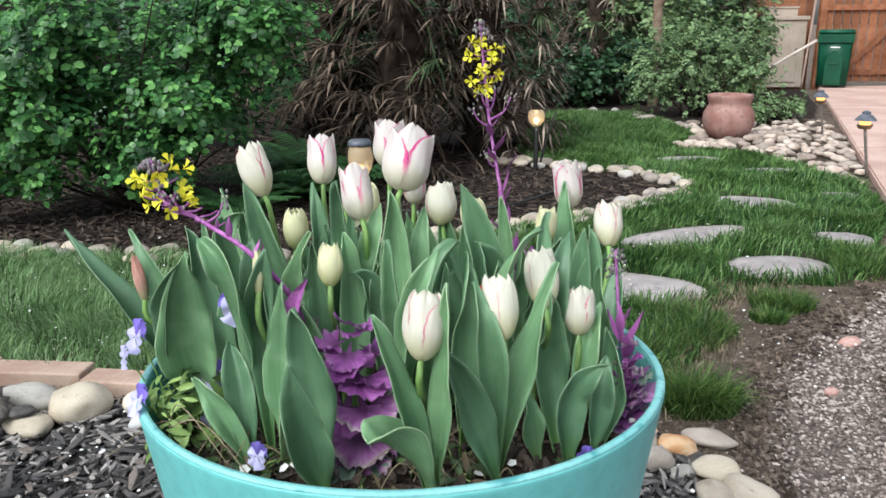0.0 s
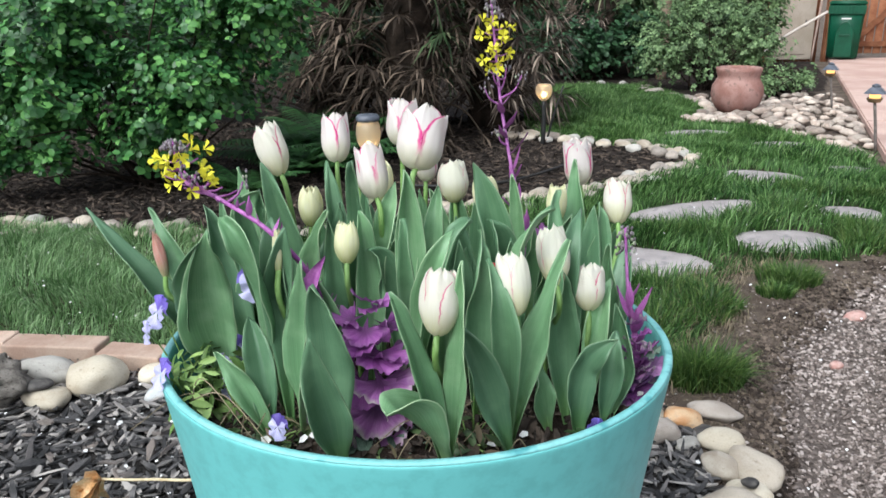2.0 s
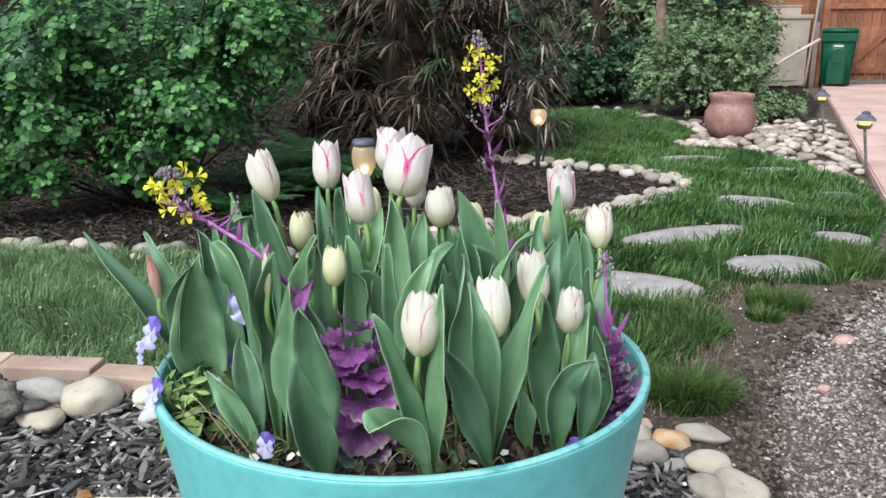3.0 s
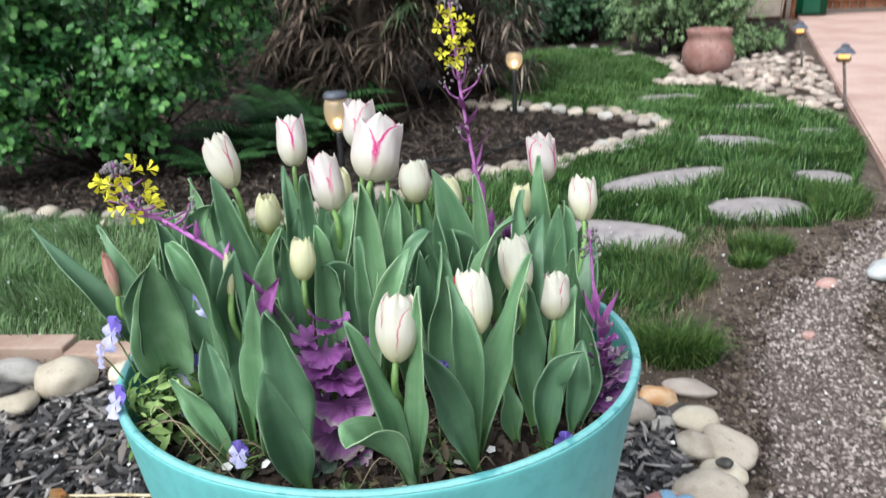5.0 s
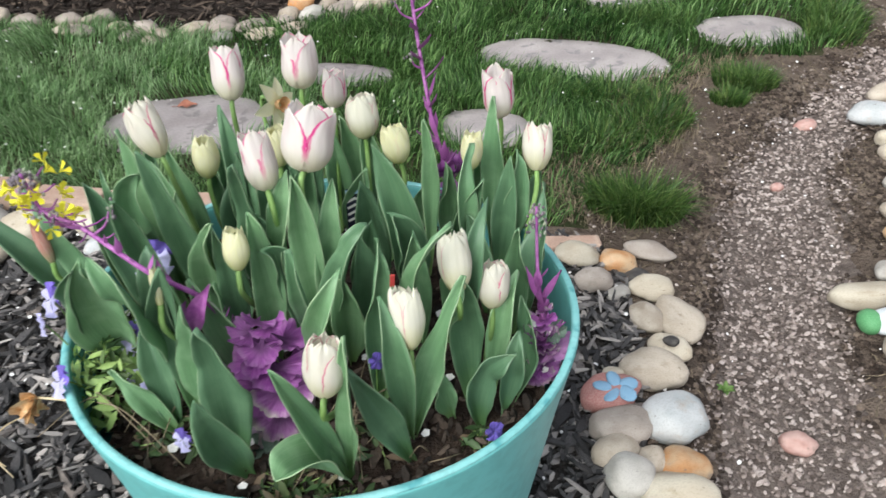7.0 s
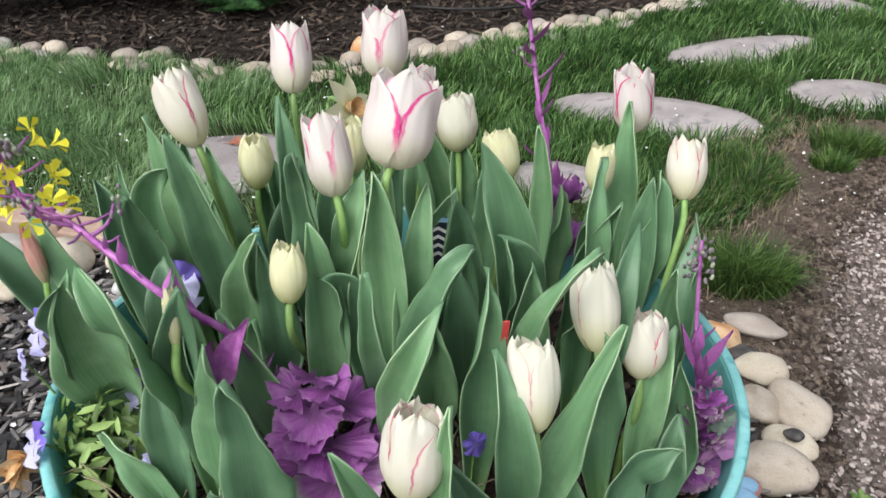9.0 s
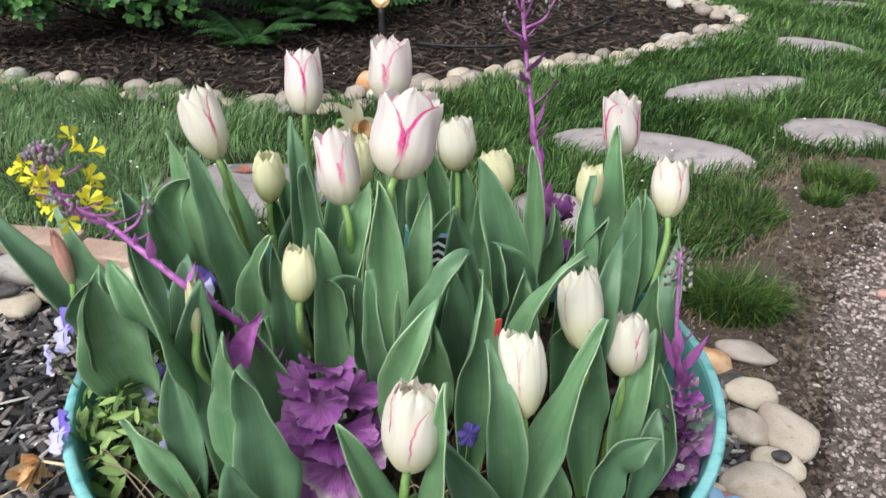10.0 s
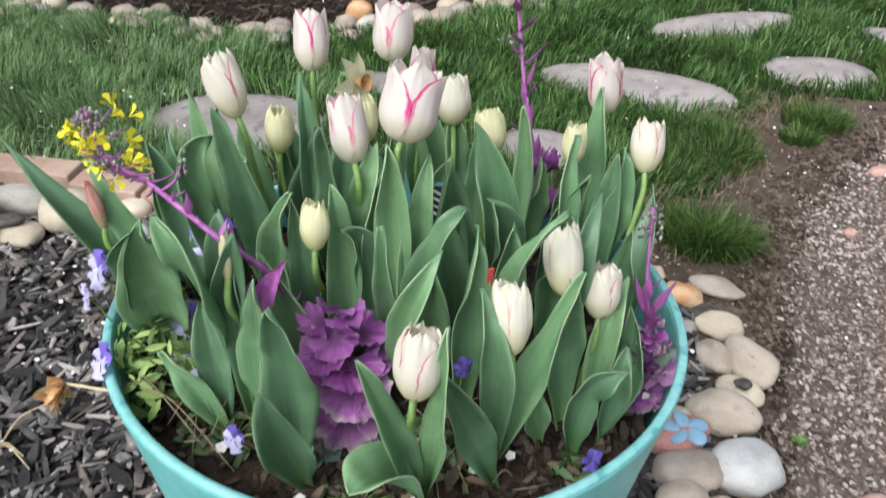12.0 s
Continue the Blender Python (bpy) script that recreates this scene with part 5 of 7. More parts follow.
# ---- fence, gate, cabinet, bin ----
def board_row(parent, x0, x1, y, z0, z1, width, material, rng, gap=0.006, name="board"):
    x = x0
    while x < x1 - 0.02:
        w = width * rng.uniform(0.96, 1.04)
        part(name, box_bm((w - gap, 0.02, z1 - z0 + rng.uniform(-0.01, 0.01)), (0, 0, 0), 0.003), material, parent).matrix_basis = pose(x + w / 2, y + rng.uniform(-0.002, 0.002), (z0 + z1) / 2)
        x += w


rng = np.random.default_rng(51)
fence = thing("fence", "dark weathered board fence behind the planting", "fence", kind="structure")
board_row(fence, -5.2, 5.0, 13.95, -0.1, 1.95, 0.19, M_FENCE_OLD, rng)
for x in (-5.2, -2.6, 0.0, 2.6):
    part("post", box_bm((0.1, 0.1, 2.1), (0, 0, 0), 0.006), M_FENCE_OLD, fence).matrix_basis = pose(x, 14.03, 0.95)
side_fence = thing("side_fence", "plain weathered fence closing the garden's side", "fence", kind="structure")
for k in range(24):
    part("board", box_bm((0.02, 0.58, 2.0), (0, 0, 0), 0.003), M_FENCE_OLD, side_fence).matrix_basis = pose(-5.25, 0.2 + 0.6 * k - 0.4, 0.92)

gate = thing("garden_gate", "reddish stained wooden gate with diagonal brace", "gate", at=(0, 0, 0))
board_row(gate, 6.33, 9.6, 14.22, 0.08, 1.9, 0.145, M_FENCE, rng, 0.022)
for z in (0.24, 1.32):
    part("rail", box_bm((3.3, 0.04, 0.09), (0, 0, 0), 0.004), M_FENCE, gate).matrix_basis = pose(7.97, 14.18, z)
part("brace", box_bm((1.45, 0.035, 0.09), (0, 0, 0), 0.004), M_FENCE, gate).matrix_basis = pose(7.25, 14.175, 0.8, 0, -44, 0)
part("gate_post", box_bm((0.11, 0.11, 2.1), (0, 0, 0), 0.006), M_FENCE, gate).matrix_basis = pose(6.27, 14.2, 0.95)
back_fence = thing("cedar_fence", "reddish cedar fence boards behind the cabinet", "fence", kind="structure")
board_row(back_fence, 5.0, 6.2, 14.6, -0.1, 1.9, 0.145, M_FENCE, rng, 0.012)
wall_return = thing("gate_wall", "plain wooden fence beside the walk", "fence", kind="structure")
for k in range(22):
    part("board", box_bm((0.02, 0.48, 2.0), (0, 0, 0), 0.003), M_FENCE, wall_return).matrix_basis = pose(9.6, 4.0 + 0.49 * k, 0.95)

cabinet = thing("utility_cabinet", "beige painted utility cabinet against the fence", "cabinet", at=(5.68, 14.3, 0))
part("body", box_bm((0.62, 0.4, 1.12), (0, 0, 0.56), 0.01), M_CABINET, cabinet)
part("lid", box_bm((0.68, 0.46, 0.07), (0, 0, 1.155), 0.012), M_CABINET, cabinet)
cabinet_door = part("door", box_bm((0.4, 0.016, 0.86), (-0.02, -0.208, 0.52), 0.004), M_CABINET, cabinet)
part("handle", box_bm((0.02, 0.02, 0.12), (0.15, -0.225, 0.6), 0.004), M_POST, cabinet_door, "small metal handle")
box = thing("storage_box", "pale wooden box lying on the cabinet", "box", at=(5.6, 14.35, 1.19))
part("body", box_bm((0.5, 0.3, 0.13), (0, 0, 0.065), 0.006), M_CABINET, box)
part("lid", box_bm((0.54, 0.33, 0.025), (0, 0, 0.142), 0.004), M_CABINET, box)
pipe = new("pale_pipe", tube_mesh("pale_pipe", [(4.75, 13.55, -0.05), (5.2, 13.5, 0.36), (5.9, 13.45, 0.80)], 0.022, 0.022, M_PIPE, 4, 8))
tagged(pipe, "pale pole leaning out of the bush", "pole")
pipe2 = new("downpipe", tube_mesh("downpipe", [(5.98, 14.05, -0.02), (6.03, 14.06, 0.7), (6.10, 14.08, 1.9)], 0.02, 0.02, M_ROSEPIPE, 4, 8))
tagged(pipe2, "pinkish upright pipe beside the gate post", "pipe")


def tapered(x0, x1, y0, y1, z0, z1, grow, bevel):
    bm = bmesh.new()
    low = [bm.verts.new((x, y, z0)) for x, y in ((x0, y0), (x1, y0), (x1, y1), (x0, y1))]
    top = [bm.verts.new((x + (grow if x > 0 else -grow), y + (grow if y > 0 else -grow), z1)) for x, y in ((x0, y0), (x1, y0), (x1, y1), (x0, y1))]
    bm.faces.new(top)
    bm.faces.new(low[::-1])
    for i in range(4):
        bm.faces.new((low[i], low[(i + 1) % 4], top[(i + 1) % 4], top[i]))
    bmesh.ops.bevel(bm, geom=list(bm.edges), offset=bevel, segments=3, affect="EDGES")
    return bm


def arch_bm(w, h, depth):
    """An upright panel with a rounded top, front at y = 0, its foot at z = 0."""
    bm = bmesh.new()
    rim = [(-w / 2, 0), (w / 2, 0)] + [(w / 2 * math.cos(math.pi * k / 8), h - w / 2 + w / 2 * math.sin(math.pi * k / 8)) for k in range(9)]
    front = [bm.verts.new((x * 0.94, 0, z)) for x, z in rim]
    back = [bm.verts.new((x, depth, z)) for x, z in rim]
    bm.faces.new(front)
    for i in range(len(rim)):
        j = (i + 1) % len(rim)
        bm.faces.new((front[j], front[i], back[i], back[j]))
    bmesh.ops.recalc_face_normals(bm, faces=bm.faces)
    return bm


bin_ = thing("wheelie_bin", "dark green plastic wheeled waste bin by the gate", "waste bin", at=(6.33, 13.72, 0.03))
bin_.rotation_euler.z = radians(-24)
bin_.scale = (0.9, 0.9, 0.95)
part("body", tapered(-0.25, 0.25, -0.26, 0.26, 0.03, 0.90, 0.045, 0.03), M_BIN, bin_, smooth=True)
lid = part("lid", tapered(-0.315, 0.315, -0.33, 0.31, 0.905, 0.985, -0.015, 0.022), M_BIN, bin_, smooth=True)
part("lid_skirt", tapered(-0.30, 0.30, -0.02, 0.02, 0.76, 0.905, 0.008, 0.01), M_BIN, bin_).matrix_basis = pose(0, -0.308, 0)
for k in range(9):
    part("rib", box_bm((0.018, 0.012, 0.12), (0, 0, 0), 0.004), M_BIN, bin_).matrix_basis = pose(-0.24 + 0.06 * k, -0.336, 0.835)
part("handle_bar", box_bm((0.46, 0.04, 0.04), (0, 0.33, 0.91), 0.015), M_BIN, bin_)
part("front_panel", arch_bm(0.30, 0.52, 0.03), M_BIN, bin_).matrix_basis = pose(0, -0.294, 0.06, 2.5)
part("grab_panel", arch_bm(0.17, 0.26, 0.02), M_BIN, bin_).matrix_basis = pose(0, -0.318, 0.38, 2.5)
part("grab_rib", box_bm((0.19, 0.02, 0.02), (0, -0.322, 0.42), 0.006), M_BIN, bin_)
part("printed_bar", box_bm((0.16, 0.004, 0.022), (0, -0.306, 0.69), 0.001), M_WHITE, bin_, "small white stencilled mark")
for s in (-1, 1):
    w = part("wheel", lathe_bm([(0.04, -0.025), (0.1, -0.025), (0.11, 0), (0.1, 0.025), (0.04, 0.025)], 20), M_BLACK, bin_)
    w.matrix_basis = pose(s * 0.24, 0.27, 0.08, 0, 90)
    part("hub", lathe_bm([(0.01, -0.03), (0.038, -0.03), (0.038, 0.03), (0.01, 0.03)], 14), M_POST, w, "grey wheel hub")

# terracotta pot among the rocks
urn = thing("terracotta_pot", "round-bellied terracotta pot with a flared rim", "pot", at=(2.69, 7.85, 0.0))
prof = [(0.13, 0.0), (0.18, 0.03), (0.225, 0.10), (0.245, 0.18), (0.238, 0.25), (0.205, 0.31), (0.192, 0.335), (0.2, 0.36), (0.212, 0.40), (0.214, 0.425), (0.195, 0.43), (0.185, 0.40), (0.17, 0.33), (0.19, 0.25), (0.17, 0.1)]
part("body", lathe_bm(prof), M_TERRA, urn, smooth=True)
part("soil", lathe_bm([(0.01, 0.34), (0.165, 0.335)], 32), M_POTSOIL, urn)


# ---- garden lamps ----
def jar_lamp(x, y, stake, body_h, r, label, capped=True):
    top = thing("solar_jar_lamp", label, "garden lamp", "jar lamps", (x, y, 0))
    put("stake", tube_mesh("stake", [(0, 0, -0.03), (0.004, 0, stake * 0.5), (0, 0, stake + 0.01)], 0.019, 0.016, M_BLACK, 3, 8), top)
    h = body_h
    glass = [(0.30 * r, 0), (0.55 * r, 0.015), (0.9 * r, 0.35 * h), (r, 0.6 * h), (0.95 * r, 0.85 * h), (0.8 * r, h), (0.77 * r, h), (0.91 * r, 0.85 * h), (0.96 * r, 0.6 * h), (0.86 * r, 0.35 * h), (0.5 * r, 0.022), (0.3 * r, 0.01)]
    ob = part("jar", lathe_bm([(a, stake + b) for a, b in glass], 28), M_JAR, top, "amber ribbed glass jar", True)
    ob.visible_shadow = False
    if capped:
        part("cap", lathe_bm([(0.84 * r, stake + h), (0.95 * r, stake + h + 0.004), (0.95 * r, stake + h + 0.022), (0.8 * r, stake + h + 0.036), (0.3 * r, stake + h + 0.04)], 28), M_CAP, top, "dark solar cap", True)
    put("bulb", stone_mesh("bulb", 3, M_GLOW, 1.0, 0.0, 2), top, pose(0, 0, stake + 0.045) @ Matrix.Diagonal((0.035, 0.035, 0.045, 1)), "small warm bulb")


jar_lamp(-0.50, 4.5, 0.26, 0.185, 0.072, "glowing amber jar lamp on a stake in the bed")
jar_lamp(0.66, 6.2, 0.335, 0.125, 0.066, "small open amber jar lamp on a black stake", False)


def path_lamp(x, y, h, label):
    top = thing("path_lamp", label, "garden lamp", "path lamps", (x, y, 0))
    put("post", tube_mesh("post", [(0, 0, -0.03), (-0.03, 0, h * 0.35), (-0.06, 0, h * 0.72)], 0.011, 0.011, M_POST, 3, 8), top)
    o = Matrix.Translation((-0.065, 0, h * 0.72))
    part("lower_shade", lathe_bm([(0.02, 0.0), (0.045, 0.005), (0.062, 0.03), (0.058, 0.036), (0.02, 0.02)], 6), M_BRONZE, top).matrix_basis = o
    part("light_glass", lathe_bm([(0.035, 0.02), (0.038, 0.065), (0.03, 0.07)], 12), M_GLOWSOFT, top, "amber lit glass").matrix_basis = o
    shade = part("upper_shade", lathe_bm([(0.05, 0.062), (0.085, 0.066), (0.05, 0.10), (0.03, 0.112)], 6), M_CAP, top)
    shade.matrix_basis = o
    part("finial", lathe_bm([(0.03, 0.112), (0.032, 0.124), (0.012, 0.135)], 8), M_CAP, shade)


M_GLOWSOFT = glowing("amber_lit_glass", (1.0, 0.55, 0.16), 1.1)
path_lamp(3.08, 5.87, 0.47, "bronze pagoda path lamp beside the concrete walk")
path_lamp(3.72, 8.06, 0.43, "bronze pagoda path lamp farther along the walk")
rod = new("garden_rod", tube_mesh("garden_rod", [(0.70, 6.34, -0.02), (0.755, 6.34, 0.2), (0.825, 6.34, 0.43)], 0.010, 0.008, M_BLACK, 3, 6))
tagged(rod, "thin black rod leaning beside a jar lamp", "rod")
hose = new("drip_hose", tube_mesh("drip_hose", [(-0.35, 4.72, 0.02), (-0.05, 4.66, 0.025), (0.3, 4.75, 0.03), (0.62, 5.1, 0.03), (0.85, 5.5, 0.03), (0.8, 5.85, 0.02)], 0.009, 0.009, M_HOSE, 6, 8))
tagged(hose, "black drip hose lying in a curve on the mulch", "hose")


# ---- the turquoise planter ----
PX, PY, RIM, RX, RY, SOIL = -0.016, 1.087, 0.640, 0.362, 0.338, 0.575
planter = thing("planter", "large turquoise planter tub full of spring flowers", "planter", at=(PX, PY, 0))
side = [(0.70, -0.012), (0.735, -0.008), (0.742, 0.0), (0.745, 0.01), (0.80, 0.15), (0.87, 0.33), (0.94, 0.52), (0.985, 0.625), (0.989, 0.634), (0.989, 0.637), (0.987, 0.639)]
inner = [(0.957, 0.639), (0.955, 0.637), (0.954, 0.630), (0.925, 0.55), (0.87, 0.40), (0.80, 0.20), (0.78, 0.16), (0.1, 0.15)]
put("body", bm_mesh("body", lathe_bm(side + inner, 96, RX * 1.01, RY * 1.01), M_POT), planter)
rim_profile = [(0.9872, 0.6385), (0.9868, 0.6405), (0.984, 0.6422), (0.972, 0.6428), (0.960, 0.6422), (0.9572, 0.6405), (0.9568, 0.6385)]
put("rim", bm_mesh("rim", lathe_bm(rim_profile, 96, RX * 1.01, RY * 1.01, True), M_POT_RIM), planter, None, "pale worn rim")
bm = bmesh.new()
bmesh.ops.create_grid(bm, x_segments=60, y_segments=60, size=1.0)
bmesh.ops.delete(bm, geom=[v for v in bm.verts if v.co.length > 1.0], context="VERTS")
for v in bm.verts:
    r = v.co.length
    v.co = Vector((v.co.x * RX * 0.935, v.co.y * RY * 0.935, SOIL + 0.012 * (1 - r) + 0.010 * noise.noise(v.co * 6) + 0.006 * noise.noise(v.co * 17)))
put("soil", bm_mesh("soil", bm, M_POTSOIL), planter, None, "dark crumbly potting soil")

rng = np.random.default_rng(61)
q, w = rng.uniform(0, 2 * math.pi, 1600), np.sqrt(rng.random(1600)) * 0.9
x, y = PX + RX * w * np.cos(q), PY + RY * w * np.sin(q)
s = rng.uniform(0.004, 0.016, 1600)
v, f = scatter(CHIP_V, CHIP_F, np.stack([x, y, SOIL + 0.012 * (1 - w) + rng.uniform(0, 0.01, 1600)], 1), turned(rng, 1600, None, np.stack([s * 1.6, s * 0.8, s * 0.4], 1)))
tagged(new("soil_crumbs", mesh_from("soil_crumbs", v.tolist(), f, M_CHIP_BROWN, False)), "bark crumbs on the potting soil", "soil", "", "stuff")
x, y, s = x[:70], y[:70], s[:70] * 0.9
v, f = scatter(FLECK_V, FLECK_F, np.stack([x, y, np.full(70, SOIL + 0.022)], 1), turned(rng, 70, np.tile((0.0, 0.0, 1.0), (70, 1)) + rng.normal(0, 0.3, (70, 3)), s))
tagged(new("soil_petals", mesh_from("soil_petals", v.tolist(), f, M_WHITE)), "white petal scraps on the potting soil", "petals", "", "stuff")


# ---- tulips ----
def petal_mesh(name, r, h, half, inward, flare, wave, material, seed, shoulder=0.6, nu=23, nv=26):
    """One cupped petal, wrapped round z: r widest radius, h height, half its half-angle."""
    verts, uvs, faces = [], [], []
    o = seed * 3.7
    for j in range(nv):
        t = 1 - (1 - j / (nv - 1)) ** 1.45
        belly = 0.42 if flare else 0.52
        if t < belly:
            prof = 0.26 + 0.74 * math.sin(math.pi / 2 * t / belly) ** (0.55 if flare else 0.66)
        else:
            prof = 1.0 - inward * ((t - belly) / (1 - belly)) ** 2.0 + flare * max(0.0, (t - 0.72) / 0.28) ** 2
        wide = half * (0.7 + 0.3 * min(1.0, t / 0.25)) * (1.0 if t < shoulder else max(0.05, 1 - ((t - shoulder) / (1 - shoulder)) ** (3.1 if flare else 3.5)) ** (0.56 if flare else 0.50)) * (1 + 0.02 * math.sin(t * 23 + o) + 0.015 * math.sin(t * 51 + o))
        for i in range(nu):
            u = i / (nu - 1) * 2 - 1
            a = u * wide
            rr = r * prof * (1 + wave * 0.5 * math.sin(u * 5 + o + t * 6) * t + 0.04 * (1 - u * u) - 0.05 * math.exp(-(u / 0.08) ** 2) * t - 0.02 * math.exp(-((u - 0.5) / 0.10) ** 2) * t + 0.02 * abs(u) ** 5 + 0.008 * math.sin(u * 19 + o + t * 3))
            z = h * (t - 0.04 * abs(u) ** 2 * t + wave * (0.28 * math.sin(u * 4.3 + o) + 0.16 * math.sin(u * 11 + o * 2)) * t ** 3)
            rr -= r * (0.10 + 0.08 * math.sin(o * 1.3)) * max(0.0, (t - 0.86) / 0.14) ** 2 * (1.0 if flare == 0 else 0.3)
            verts.append((rr * math.cos(a), rr * math.sin(a), z))
            uvs.append(((u + 1) / 2, t))
    for j in range(nv - 1):
        for i in range(nu - 1):
            faces.append((j * nu + i, j * nu + i + 1, (j + 1) * nu + i + 1, (j + 1) * nu + i))
    return mesh_from(name, verts, faces, material, True, uvs)


PETALS = {}


def petal_set(style, variant):
    key = (style, variant)
    if key not in PETALS:
        mat = {"pink": M_PETAL_PINK, "cream": M_PETAL_CREAM, "streak": M_PETAL_STREAK, "bud": M_PETAL_BUD, "rosy": M_PETAL_ROSY}[style]
        inward = {"pink": 0.12, "cream": 0.13, "streak": 0.18, "bud": 0.24, "rosy": 0.8}[style] + 0.04 * variant
        shoulder = {"pink": 0.30, "cream": 0.46, "streak": 0.40, "bud": 0.45, "rosy": 0.4}[style]
        PETALS[key] = [petal_mesh("petal", 0.5 - 0.03 * k, 1.0 - 0.035 * (1 - k), 1.12, inward, (0.12 if k == 0 else 0.04) if style == "pink" else 0.0, 0.09 if style == "pink" else 0.12, mat, variant * 2 + k, shoulder + (0.25 if style == "pink" else 0.14) * k) for k in range(2)]
    return PETALS[key]


def axis_pose(at, top, spin):
    z = (Vector(top) - Vector(at)).normalized()
    x = z.cross(Vector((0.0, 1.0, 0.0))).normalized()
    y = z.cross(x)
    return Matrix.Translation(at) @ Matrix((x, y, z)).transposed().to_4x4() @ pose(0, 0, 0, 0, 0, spin)


def tulip(foot, base, top, width, style, spin, label):
    """A tulip: stem from the soil to the bloom's base, and six petals to its top."""
    h = (Vector(top) - Vector(base)).length
    t = thing("tulip", label, "tulip", "tulips in the planter", (foot[0], foot[1], SOIL))
    o = Vector((foot[0], foot[1], SOIL))
    b = Vector(base) - o
    up = (Vector(top) - Vector(base)).normalized()
    put("stem", tube_mesh("stem", [(0, 0.022, -0.02), (b.x * 0.3, b.y * 0.3 + 0.018, b.z * 0.45), tuple(b - up * 0.03), tuple(b + up * 0.006)], 0.0042, 0.0036, M_STEM, 5, 8), t)
    variant = int(abs(base[0]) * 1000) % 3
    outer, inner = petal_set(style, variant)
    width *= 0.97 if style == "pink" else 0.92
    m = axis_pose(b, b + up, spin)
    for k in range(3):
        e = 1.7 * k + variant + base[0] * 40
        put("petal", outer, t, m @ pose(0, 0, 0, 0, 1.6 * math.sin(e * 2.3), 120 * k + 5 * math.sin(e)) @ Matrix.Diagonal((width * 0.96, width * 0.96, h * (0.93 + 0.045 * math.sin(e * 3.1)), 1)))
        put("petal", inner, t, m @ pose(0, 0, 0.001, 0, 0, 120 * k + 60 + 6 * math.cos(e)) @ Matrix.Diagonal((width * 0.93, width * 0.93, h * ((0.93 if style == "pink" else 0.90) + 0.035 * math.cos(e * 2.7)), 1)))
    return t


P = "white tulip with pink flamed petal edges"
T = {}
T["A"] = tulip((0.03, 0.868), (0.025, 0.797, 0.770), (0.031, 0.812, 0.846), 0.050, "streak", 36, "cream tulip with thin pink streaks, near the planter's front")
T["B"] = tulip((0.112, 0.885), (0.113, 0.872, 0.760), (0.108, 0.905, 0.830), 0.044, "cream", 20, "creamy white tulip in full leaf")
T["C"] = tulip((0.165, 1.02), (0.170, 0.965, 0.763), (0.164, 1.005, 0.832), 0.046, "cream", 100, "cream tulip with loosening petals")
T["D"] = tulip((0.205, 0.95), (0.214, 0.981, 0.722), (0.216, 1.005, 0.782), 0.045, "streak", 50, "cream tulip with faint pink streak")
T["E"] = tulip((0.275, 1.16), (0.295, 1.231, 0.768), (0.297, 1.270, 0.832), 0.049, "streak", 48, "white tulip with one pink streak")
T["F"] = tulip((0.235, 1.25), (0.246, 1.324, 0.808), (0.238, 1.338, 0.888), 0.049, "pink", 88, P)
T["V"] = tulip((-0.01, 1.07), (-0.009, 1.034, 0.898), (0.006, 1.062, 0.977), 0.064, "pink", 30, "large open white tulip with bright pink flames")
T["W"] = tulip((-0.05, 1.24), (-0.046, 1.283, 0.884), (-0.046, 1.300, 0.962), 0.054, "pink", 25, P)
T["X"] = tulip((-0.02, 1.32), (-0.014, 1.375, 0.805), (-0.012, 1.39, 0.868), 0.040, "pink", 90, P)
T["J"] = tulip((-0.14, 1.25), (-0.157, 1.311, 0.853), (-0.162, 1.345, 0.930), 0.050, "pink", 40, P)
T["L"] = tulip((-0.18, 1.12), (-0.205, 1.114, 0.875), (-0.230, 1.132, 0.948), 0.047, "streak", 75, "leaning white tulip with a faint pink edge")
T["M"] = tulip((-0.18, 1.20), (-0.193, 1.238, 0.764), (-0.193, 1.250, 0.830), 0.043, "bud", 100, "half-open greenish cream tulip bud")
T["N"] = tulip((-0.07, 1.10), (-0.065, 1.065, 0.852), (-0.082, 1.095, 0.925), 0.044, "pink", 52, P)
T["N2"] = tulip((-0.07, 1.17), (-0.070, 1.178, 0.818), (-0.070, 1.180, 0.882), 0.040, "bud", 60, "narrow greenish cream tulip bud")
T["O"] = tulip((0.04, 1.25), (0.037, 1.314, 0.782), (0.032, 1.330, 0.854), 0.056, "cream", 80, "white tulip with frilled petals")
T["P"] = tulip((0.085, 1.2), (0.093, 1.239, 0.782), (0.081, 1.249, 0.845), 0.046, "bud", 160, "greenish cream tulip bud half hidden by leaves")
T["Q"] = tulip((0.19, 1.2), (0.198, 1.234, 0.772), (0.200, 1.245, 0.832), 0.036, "bud", 20, "greenish cream tulip bud half hidden by leaves")
T["K"] = tulip((-0.095, 1.03), (-0.098, 0.990, 0.785), (-0.100, 1.008, 0.840), 0.036, "bud", 140, "pale yellow tulip bud")
T["Y"] = tulip((-0.16, 0.95), (-0.167, 0.905, 0.800), (-0.166, 0.912, 0.858), 0.012, "bud", 10, "slim closed yellow-green tulip bud")


